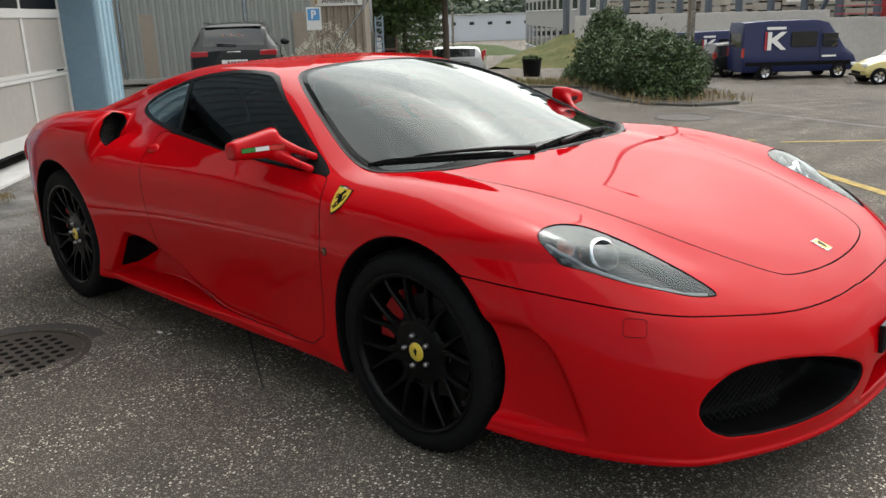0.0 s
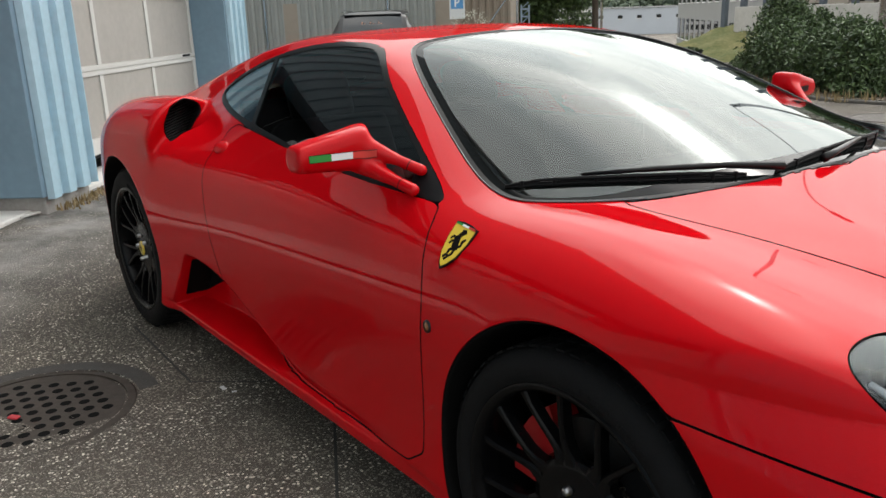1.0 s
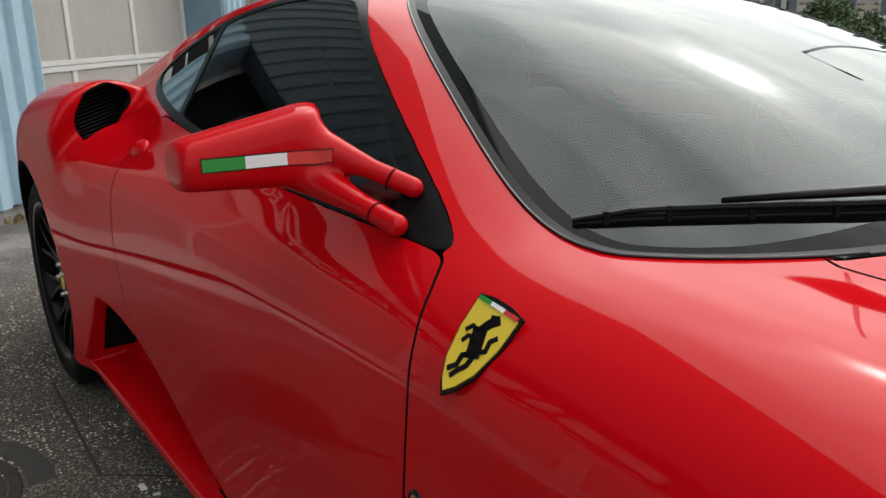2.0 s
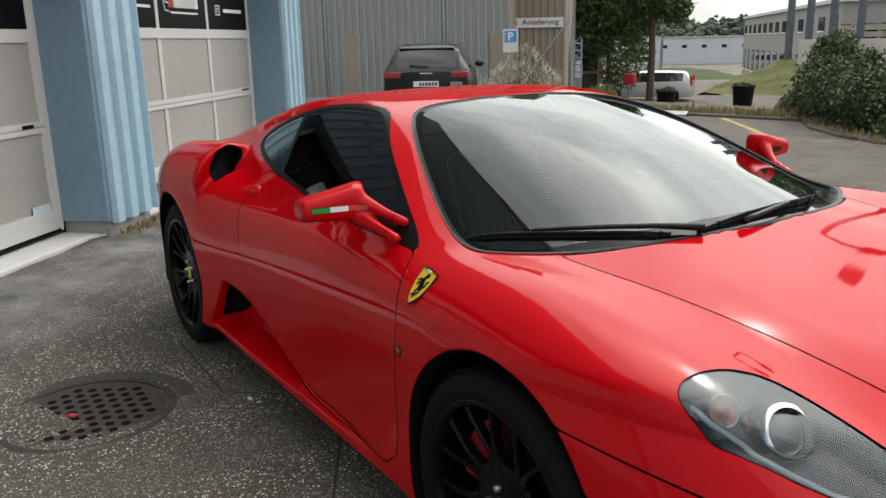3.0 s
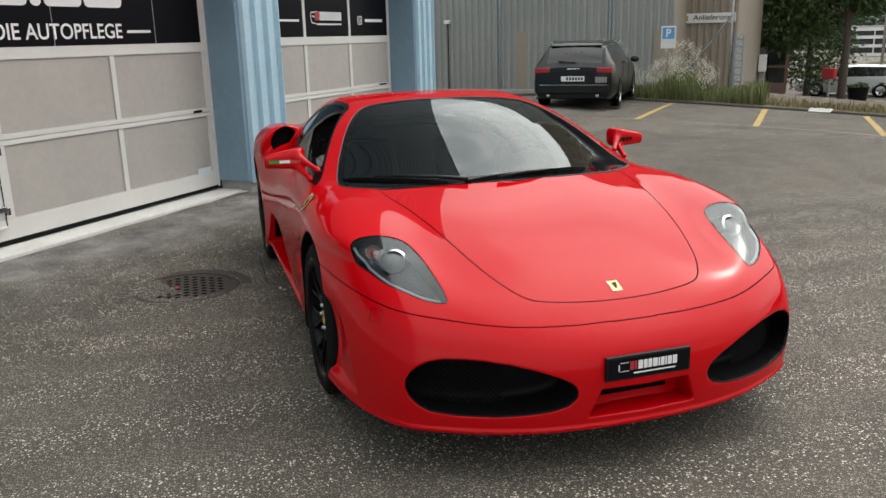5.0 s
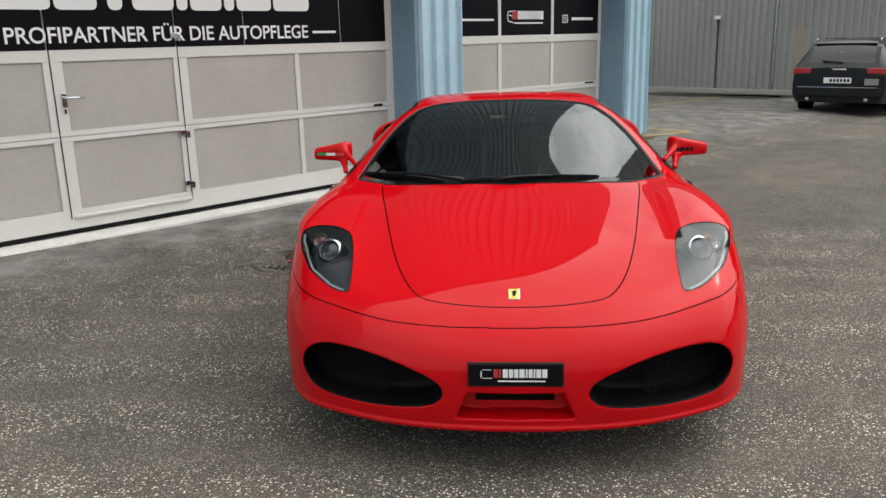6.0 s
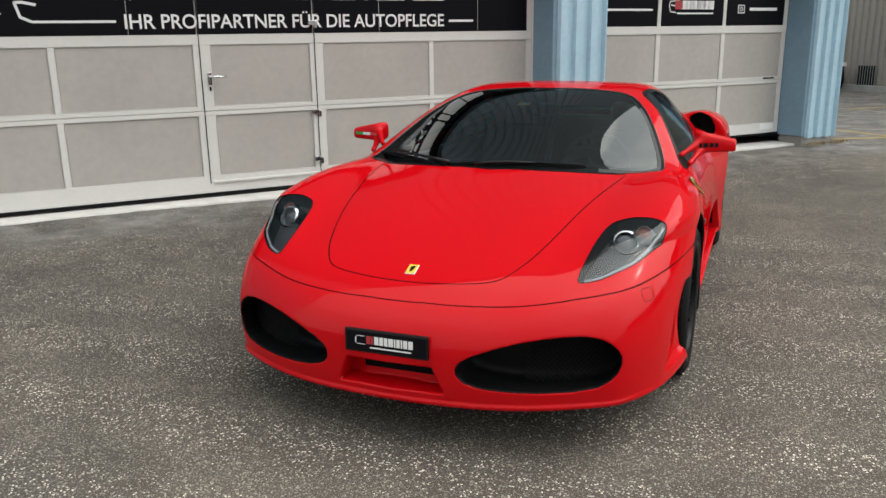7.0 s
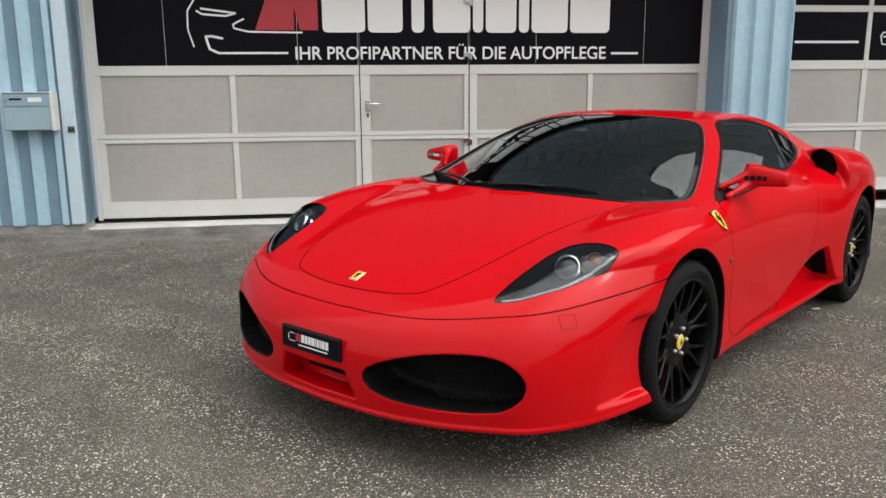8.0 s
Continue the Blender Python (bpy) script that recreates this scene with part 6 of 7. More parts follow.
frit = cut(lambda p: smin(1.185 - .30 * p[:, 1] ** 2 - p[:, 0], -.034 - on_plan(WINDSCREEN)(p), .02), lambda c: (c[:, 2] > .835) & (on_plan(WINDSCREEN)(c) < .02))
well = cut(lambda p: arches(p[:, 0], absy(p), p[:, 2]), lambda c: (absy(c) > .5) & (c[:, 2] < .85), .006)
slant = lambda p: p[:, 0] + .295 + .89 * (p[:, 2] - .927)
pillar_in = cut(lambda p: np.abs(slant(p)) - .016, lambda c: side_wall(c) & (on_side(WINDOW)(c) < .0))
duct = cut(lambda p: np.maximum(np.abs(scoop(p[:, 0], absy(p), p[:, 2])) - .009, p[:, 0] + .892 - .45 * (absy(p) - .80) - .25 * (p[:, 2] - .9)), lambda c: (absy(c) > .66) & (c[:, 0] < -.78) & (c[:, 0] > -1.3) & (c[:, 2] > .78))
C = P[Q].mean(1)
NRM, _ = slope(car_body, P)
frit &= screen
screen &= ~frit
under = (C[:, 2] < FLOOR(C[:, 0]) + .004) & ~well
mouth = hollow
KIND = np.zeros(len(Q), int)  # 0: the painted shell
for k, mask in enumerate((bumper, hood, door, seal & ~screen, screen, frame_in & ~pane_in, pane_in, lamp, well, under, mouth, duct, vent, frit)):
    KIND[mask] = k + 1
# the pillar between door glass and quarter light
along = slant(C)
KIND[(KIND == 7) & pillar_in] = 6


# evens the mesh out beside the borders that were drawn into it
lo, hi = np.full(len(P), 99), np.full(len(P), -1)
for i in range(4):
    np.minimum.at(lo, Q[:, i], KIND)
    np.maximum.at(hi, Q[:, i], KIND)
border = lo != hi
loose = border.copy()
for _ in range(3):
    loose[Q[loose[Q].any(1)]] = True
loose &= ~border & ~MID
for _ in range(4):
    mean, num = np.zeros_like(P), np.zeros(len(P))
    for i in range(4):
        for j in (1, 3):
            np.add.at(mean, Q[:, i], P[Q[:, (i + j) % 4]])
            np.add.at(num, Q[:, i], 1)
    P[loose] += .6 * (mean[loose] / num[loose][:, None] - P[loose])
    P[loose] = settle(car_body, P[loose], 1)
NRM, _ = slope(car_body, P)


def gather(kind, where=None, both=True):
    """Faces of one kind, both halves as one mesh if both, as points, normals and quads."""
    f = Q[(KIND == kind) if where is None else (KIND == kind) & where]
    used, idx = np.unique(f, return_inverse=True)
    q = idx.reshape(-1, 4)
    v, n, mid = P[used], NRM[used], MID[used]
    if not both:
        return v, n, q
    other = np.where(mid, np.arange(len(v)), np.cumsum(~mid) - 1 + len(v))
    v2, n2 = v[~mid] * (1, -1, 1), n[~mid] * (1, -1, 1)
    n[mid, 1] = 0
    return np.concatenate([v, v2]), np.concatenate([n, n2]), np.concatenate([q, other[q][:, ::-1]])


def panel(name, data, mat, parent, label="", gap=0.0, flange=0.0, lift=0.0, flip=False, rim_only=False, inner=None):
    """A sheet of the car's skin; its rim is drawn in by gap and turned inwards by flange."""
    v, n, q = (a.copy() for a in data)
    if len(q) == 0:
        return None
    v = v + n * lift
    e = np.concatenate([q[:, [i, (i + 1) % 4]] for i in range(4)])
    key = np.sort(e, 1)
    _, first, count = np.unique(key, axis=0, return_index=True, return_counts=True)
    rim = e[first[count == 1]]
    for _ in range(3):  # evens out the rim's line
        mean, num = np.zeros_like(v), np.zeros(len(v))
        for a, b in ((0, 1), (1, 0)):
            np.add.at(mean, rim[:, a], v[rim[:, b]])
            np.add.at(num, rim[:, a], 1)
        two = num == 2
        to = mean[two] / 2 - v[two]
        v[two] += .5 * to * (np.linalg.norm(to, axis=1) < .005)[:, None]
    if gap and len(rim):
        edge = np.unique(rim)
        pull = np.zeros_like(v)
        into = np.cross(n[rim].mean(1), v[rim[:, 1]] - v[rim[:, 0]])
        np.add.at(pull, rim[:, 0], into)
        np.add.at(pull, rim[:, 1], into)
        d = pull[edge]
        d -= n[edge] * (d * n[edge]).sum(1)[:, None]
        v[edge] += d / np.maximum(np.linalg.norm(d, axis=1), 1e-6)[:, None] * gap
    turned = np.cross(v[q[:, 2]] - v[q[:, 0]], v[q[:, 3]] - v[q[:, 1]])
    q = q[(turned * n[q].mean(1)).sum(1) > -1e-9] if (turned * n[q].mean(1)).sum() > 0 else q[(turned * n[q].mean(1)).sum(1) < 1e-9]
    faces = [] if rim_only else (q[:, ::-1] if flip else q).tolist()
    normals = (-n if flip else n)
    outer = len(faces)
    if flange and len(rim):
        edge, back = np.unique(rim, return_inverse=True)
        back = back.reshape(-1, 2)
        low = v[edge] - n[edge] * flange
        base = len(v)
        faces += np.stack([rim[:, 1], rim[:, 0], back[:, 0] + base, back[:, 1] + base], -1).tolist()
        v = np.concatenate([v, low])
        normals = np.concatenate([normals, n[edge]])
    me = bpy.data.meshes.new(name)
    me.from_pydata(v.tolist(), [], faces)
    me.polygons.foreach_set("use_smooth", [True] * len(me.polygons))
    me.normals_split_custom_set_from_vertices(normals.tolist())
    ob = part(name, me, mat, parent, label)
    if inner and len(faces) > outer:  # blackens the turned edge, putting the gap's shade into its colour
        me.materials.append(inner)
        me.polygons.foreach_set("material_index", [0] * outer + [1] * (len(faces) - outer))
    return ob


def mirrored(data, s):
    v, n, q = data
    return (v, n, q) if s > 0 else (v * (1, -1, 1), n * (1, -1, 1), q[:, ::-1])


def evened(data, degree, within=9.0, like=None, bow=(0, 0, 0), curl=0.0):
    """The same sheet with the ripple-free normals of drawn glass, led by its part behind x = within, or by the sheet
    that it goes on from; bow and curl tilt them to fit the camera's view.
    """
    if like is not None:
        k = len(data[0])
        v, n, _ = evened((np.concatenate([data[0], like[0]]), np.concatenate([data[1], like[1]]), np.arange(k, k + len(like[0]))), degree, curl=curl)
        return data[0], n[:k], data[2]
    v, n, q = data
    own = v[:, 0] < within
    if q.ndim == 1:
        own = np.isin(np.arange(len(v)), q)
    a, b = v[:, 0] - v[:, 0].mean(), v[:, 1] if v[:, 1].min() < 0 else v[:, 2] - v[:, 2].mean()
    basis = np.stack([a ** i * b ** j for i in range(degree + 1) for j in range(degree + 1 - i)], -1)
    m = basis @ np.linalg.lstsq(basis[own], n[own], rcond=None)[0]
    # shading tilt, chosen so the reflections fit the camera's view
    m = m + bow
    side = np.clip(v[:, 1], -.56, .56) / .6
    m[:, 1] += curl * side * np.abs(side)  # tilts only the normals at the sides, to fit reflections to the camera's view
    return v, m / np.linalg.norm(m, axis=1)[:, None], q


BAND_GLASS = material("ceramic_glass", (.006, .007, .007), rough=.04, spec=.14)
panel("headliner", gather(0, (C[:, 2] > 1.0) & (C[:, 0] > -.9)), DARK, car, "dark roof lining", lift=-.014)
# DARK on the turned edges stands in for shade in the gaps
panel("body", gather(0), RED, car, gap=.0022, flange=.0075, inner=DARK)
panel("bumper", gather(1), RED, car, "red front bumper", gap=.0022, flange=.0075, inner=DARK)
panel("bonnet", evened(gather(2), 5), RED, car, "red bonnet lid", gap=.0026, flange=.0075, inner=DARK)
SKIN = np.isin(KIND, (0, 1, 2, 3))
hold = KIND.copy()
lo, hi = np.full(len(P), 99), np.full(len(P), -1)
for i in range(4):
    np.minimum.at(lo, Q[:, i], np.where((KIND > 8) & (KIND < 14), 0, KIND))
    np.maximum.at(hi, Q[:, i], np.where(KIND > 8, 0, KIND))
near = lo != hi
for _ in range(2):
    near[Q[near[Q].any(1)]] = True
KIND[SKIN & near[Q].any(1)] = 90
# black sheet added under the skin so the panel gaps read as shaded
panel("inner_shell", gather(90), DARK, car, "black sheet behind the gaps that stands in for their shade", lift=-.0085)
KIND[:] = hold
panel("windscreen_seal", gather(4), SEAL, car, "black rubber and ceramic edge", gap=.0005, flange=.012, lift=.0015)
panel("ceramic_band", evened(gather(14), 2, like=gather(5), curl=.36), BAND_GLASS, car, "black ceramic edge of the windscreen")
panel("windscreen", evened(gather(5), 3, curl=.36), GLASS, car, "tinted laminated windscreen")
panel("underside", gather(10), DARK, car)
for s in (1, -1):
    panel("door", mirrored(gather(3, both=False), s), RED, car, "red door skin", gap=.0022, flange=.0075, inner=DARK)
    panel("window_frame", mirrored(gather(6, both=False), s), SEAL, car, "black window surround", flange=.012, lift=.0012)
    front_pane = along > 0
    panel("door_window", mirrored(evened(gather(7, front_pane, False), 1, .25, bow=(.07, 0, -.03)), s), DARK_GLASS, car, "dark tinted side glass", lift=-.002)
    panel("quarter_window", mirrored(evened(gather(7, ~front_pane, False), 2), s), DARK_GLASS, car, "dark tinted quarter light", lift=-.002)
    for ahead in (True, False):
        panel("wheel_well", mirrored(gather(9, (C[:, 0] > 0) == ahead, False), s), DARK, car)
    panel("intake_lining", mirrored(gather(11, both=False), s), BLACK, car, "black plastic intake duct")
    panel("air_duct", mirrored(gather(12, both=False), s), DARK, car)
    # shallow pocket coloured black to stand in for a deep opening's shade
    panel("side_vent", mirrored(gather(13, both=False), s), DARK, car)


def on_car(x, y, z):
    """The nearest place on the body to a point, and the normal there."""
    q = np.array([x, abs(y), z], float)
    i = ((P - q) ** 2).sum(1).argmin()
    q = q - NRM[i] * ((q - P[i]) @ NRM[i])
    p = settle(car_body, q[None], 2)
    n, _ = slope(car_body, p)
    s = -1 if y < 0 else 1
    return Vector(p[0] * (1, s, 1)), Vector(n[0] * (1, s, 1))


def facing(place, normal, up=(0, 0, 1), lift=0.0):
    """A pose whose z axis is the normal and whose y axis points up."""
    z = Vector(normal).normalized()
    x = Vector(up).cross(z).normalized()
    y = z.cross(x)
    m = Matrix((x, y, z)).transposed().to_4x4()
    m.translation = Vector(place) + z * lift
    return m


# thin pale tube along the windscreen seal, drawing the highlight of its ridge
SEAL_SHINE = material("seal_lip", (.09, .09, .095), rough=.18, spec=.5)
top = np.nonzero((P[:, 2] > .84) & (NRM[:, 2] > .3))[0]
for s in (1, -1):
    line = []
    for (x0, y0), (x1, y1) in zip(WINDSCREEN, WINDSCREEN[1:]):
        for k in range(3):
            x, y = x0 + (x1 - x0) * k / 3, y0 + (y1 - y0) * k / 3
            if y < .05 or (x > 1.15 and y < .56):
                continue
            i = top[((P[top, :2] - (x, y)) ** 2).sum(1).argmin()]
            q = P[i]
            q = np.array([x, y, q[2] - (NRM[i, 0] * (x - q[0]) + NRM[i, 1] * (y - q[1])) / NRM[i, 2]]) + NRM[i] * .0022
            line.append(tuple(q * (1, s, 1)))
    bm = bmesh.new()
    tube(bm, line, .0017, 6)
    part("seal_lip", bm, SEAL_SHINE, car, "thin pale tube drawing the highlight on the windscreen seal", smooth=True)

# headlamps
PROJECTOR = material("projector_glass", (.05, .053, .058), rough=.03, spec=.9)
LAMP_GREY = material("lamp_inner_grey", (.045, .046, .050), rough=.4)
LAMP_DARK = material("lamp_black_shell", (.012, .012, .013), rough=.35, spec=.4)
LAMP_RING = material("lamp_reflector", (.30, .30, .31), rough=.25, metal=1)
LED_STRIP = material("lamp_strip_plastic", (.62, .64, .66), rough=.25, vary=.2, scale=60)


def on_lamp(x, y, s, lift):
    """A place on the headlamp's skin over (x, y), raised along the normal."""
    own = np.unique(Q[KIND == 8])
    i = own[((P[own, :2] - (x, y)) ** 2).sum(1).argmin()]
    z = P[i, 2] - (NRM[i, 0] * (x - P[i, 0]) + NRM[i, 1] * (y - P[i, 1])) / max(NRM[i, 2], .2)
    return Vector((x, s * y, z)) + Vector(NRM[i] * (1, s, 1)) * lift


for s in (1, -1):
    lens = panel("headlamp", mirrored(gather(8, both=False), s), LENS, car, "clear teardrop headlamp", lift=-.0015)
    v, n, q = mirrored(gather(8, both=False), s)
    housing = panel("housing", (v, n, q), LAMP_GREY, lens, "grey lamp housing", lift=-.062)
    panel("seal", (v, n, q), SEAL, lens, flange=.070, lift=.0012, rim_only=True)
    axis = Vector((.80, .22 * s, .50)).normalized()
    # projector in its chrome tube
    r = .054
    m = facing(on_lamp(1.876, .735, s, -.024), axis)
    bm = bmesh.new()
    lathe(bm, [(r * 1.02, -.075), (r * 1.02, -.030), (r * .97, -.027), (r * .97, -.006), (r * .95, -.002), (r * .80, .002), (r * .77, -.004), (r * .70, -.030)], m, 40)
    unit = part("projector_tube", bm, CHROME, lens, "chrome projector tube", smooth=True)
    unit.data.set_sharp_from_angle(angle=radians(50))
    bm = bmesh.new()
    lathe(bm, [(r * .80, -.020), (r * .72, -.012), (r * .56, -.004), (r * .30, .001), (.0001, .003)], m, 40)
    part("projector_lens", bm, PROJECTOR, unit, smooth=True)
    # indicator bowl behind it, and the black shell at the lamp's rear corner
    m = facing(on_lamp(1.782, .790, s, -.034), axis)
    bm = bmesh.new()
    lathe(bm, [(.029, -.040), (.030, .001), (.029, .0025), (.0275, .0)], m, 32)
    bowl = part("indicator_bowl", bm, LAMP_RING, lens, smooth=True)
    bm = bmesh.new()
    lathe(bm, [(.029, -.004), (.022, -.010), (.012, -.006), (.0001, .002)], m, 32)
    part("indicator", bm, AMBER, bowl, "amber indicator", smooth=True)
    bm = bmesh.new()
    block(bm, (-.075, -.045, -.030), (.030, .045, -.012), .010, facing(on_lamp(1.775, .815, s, -.038), Vector((.45, .25 * s, .85))))
    part("inner_shell", bm, LAMP_DARK, lens, smooth=False)
    # bright strip along the outer edge
    rim_ = [(1.760, .862), (1.80, .856), (1.868, .829), (1.925, .808), (1.982, .781), (2.035, .738), (2.083, .694), (2.113, .652), (2.126, .627)]
    dense = [(a[0] + (b[0] - a[0]) * k / 9, a[1] + (b[1] - a[1]) * k / 9) for a, b in zip(rim_, rim_[1:]) for k in range(9)]
    bm = bmesh.new()
    tube(bm, [on_lamp(x, y, s, -.0085) for x, y in dense[::3]], .0055, 8)
    strip_ = part("light_strip", bm, LED_STRIP, lens, "pale light strip", smooth=True)
    bm = bmesh.new()
    for x, y in dense[::2]:
        bmesh.ops.create_icosphere(bm, subdivisions=1, radius=.0036, matrix=Matrix.Translation(on_lamp(x, y, s, -.0085)))
    part("strip_beads", bm, CHROME, strip_, smooth=True)

# throat below the number plate
# black block stands in for the shaded slot at the throat's back
bm = bmesh.new()
block(bm, (2.27, -.140, .268), (2.327, .140, .322))
part("lower_grille", bm, DARK, car)

# number plate, without writing that names a firm: plain bars stand for it
plate = part("number_plate", boxes(((2.424, -.162, .366), (2.440, .162, .452)), bevel=.004), SATIN, car, "black dealer plate with plain bars")
part("plate_face", boxes(((2.4385, -.154, .374), (2.4415, .154, .444)), bevel=.001), BAND, plate)
X0 = 2.4425
for y0, y1 in ((-.074, -.060), (-.057, -.048)):
    part("red_bar", boxes(((X0, y0, .401), (X0 + .001, y1, .431))), LOGO_RED, plate)
y = -.043
for w in (.017, .014, .014, .018, .006, .013, .006, .016, .017):
    part("white_bar", boxes(((X0, y, .401), (X0 + .001, y + w, .431))), WHITE, plate)
    y += w + .0035
for lo, hi in (((X0, -.060, .386), (X0 + .001, .100, .391)), ((X0, -.112, .398), (X0 + .001, -.078, .400)), ((X0, -.112, .428), (X0 + .001, -.080, .430)), ((X0, -.118, .402), (X0 + .001, -.114, .424))):
    part("white_bar", boxes((lo, hi)), WHITE, plate)

# badges
GREEN_INK, RED_INK = material("green_ink", (.02, .27, .04), .35, coat=.6), material("red_ink", (.62, .045, .035), .35, coat=.6)
for s in (1, -1):
    p, nn = on_car(.957, s * .915, .787)
    m = facing(p, nn, (0.10 , 0, 1))
    m = m @ Matrix.Diagonal((1.12, 1.0, 1, 1))
    k = [(-.031, .046), (-.012, .050), (.012, .050), (.031, .046), (.030, .012), (.022, -.022), (.010, -.042), (0, -.052), (-.010, -.042), (-.022, -.022), (-.030, .012)]
    bm = bmesh.new()
    prism(bm, [(a * 1.07, b * 1.06) for a, b in k], .003, m @ Matrix.Translation((0, 0, -.001)))
    badge = part("wing_badge", bm, SATIN, car, "yellow shield badge with dark edge")
    bm = bmesh.new()
    prism(bm, [(a * .97, b * .96) for a, b in k], .0045, m @ Matrix.Translation((0, 0, -.001)))
    part("field", bm, YELLOW, badge)
    bm = bmesh.new()
    for line, wide in (([(.007, -.006), (.002, .006), (-.003, .018)], .017), ([(-.003, .016), (.003, .028), (.010, .035)], .010), ([(.008, .036), (.001, .034)], .006), ([(-.006, .016), (-.014, .018), (-.019, .011)], .0045), ([(-.004, .009), (-.012, .007), (-.015, .000)], .0045), ([(.006, -.004), (-.004, -.012), (-.003, -.022), (-.010, -.030)], .0055), ([(.009, -.006), (.008, -.018), (.002, -.026), (-.002, -.034)], .0055), ([(.010, -.002), (.018, .004), (.016, .014), (.021, .020)], .005)):
        stroke(bm, line, wide, m @ Matrix.Translation((0, 0, .0035)), .001)
    part("device", bm, BLACK, badge)
    for x0, x1, mat in ((-.029, -.010, GREEN_INK), (-.010, .010, WHITE), (.010, .029, RED_INK)):
        bm = bmesh.new()
        block(bm, (x0, .0435, .003), (x1, .048, .0048), 0, m)
        part("tricolour_bar", bm, mat, badge)
    p, nn = on_car(.908, s * .965, .615)
    bm = bmesh.new()
    lathe(bm, [(.010, .004), (.0135, .003), (.0145, -.002)], facing(p, nn), 24)
    part("repeater_ring", bm, SATIN, car, smooth=True)
    bm = bmesh.new()
    lathe(bm, [(.0001, .006), (.006, .005), (.010, .0025)], facing(p, nn), 24)
    part("side_repeater", bm, material("brown_amber", (.22, .07, .02), .2, coat=1), car, "small round amber repeater", smooth=True)
    p, nn = on_car(2.04, s * .869, .575)
    m = facing(p, nn, lift=.001)
    out = []
    for cx, cy, a0 in ((.020, .014, 0), (-.020, .014, 90), (-.020, -.014, 180), (.020, -.014, 270)):
        out += [(cx + .010 * math.cos(radians(a0 + a)), cy + .010 * math.sin(radians(a0 + a))) for a in (0, 30, 60, 90)]
    bm = bmesh.new()
    loop = []
    for a, b in out:
        q = m @ Vector((a, b, 0))
        loop.append(on_car(*q)[0])
    tube(bm, loop, .0011, 5, closed=True)
    part("washer_cover", bm, DARK, car)
p, nn = on_car(2.196, 0, .62)
m = facing(p, nn, (-1, 0, .3))
bm = bmesh.new()
block(bm, (-.021, -.029, -.002), (.021, .029, .003), .002, m)
badge = part("bonnet_badge", bm, CHROME, car, "small rectangular yellow bonnet badge")
bm = bmesh.new()
block(bm, (-.018, -.026, -.001), (.018, .026, .004), 0, m)
part("field", bm, YELLOW, badge)
bm = bmesh.new()
prism(bm, [(-.005, -.016), (.003, -.014), (.009, .004), (.010, .016), (.003, .018), (-.009, .010), (-.006, .0)], .0048, m)
part("device", bm, BLACK, badge)


# wheels
def bar_along(bm, m, path, widths, thick):
    """A bar of wedge-shaped section along (radius, sideways, height) points, before the turn m."""
    rings = []
    for i, (r, t, z) in enumerate(path):
        r0, t0, _ = path[max(i - 1, 0)]
        r1, t1, _ = path[min(i + 1, len(path) - 1)]
        d = Vector((r1 - r0, t1 - t0, 0)).normalized()
        k = Vector((-d.y, d.x, 0)) * widths[i] / 2
        c = Vector((r, t, z))
        rings.append([bm.verts.new(m @ q) for q in (c - k - Vector((0, 0, thick)), c + k - Vector((0, 0, thick)), c + k * 1.0 - Vector((0, 0, .004)), c + k * .55, c - k * .55, c - k * 1.0 - Vector((0, 0, .004)))])
    for a, b in zip(rings, rings[1:]):
        for j in range(6):
            bm.faces.new((a[j], a[(j + 1) % 6], b[(j + 1) % 6], b[j]))
    bm.faces.new(rings[0][::-1])
    bm.faces.new(rings[-1])


BOLT = material("bolt_steel", (.42, .42, .43), rough=.3, metal=1)


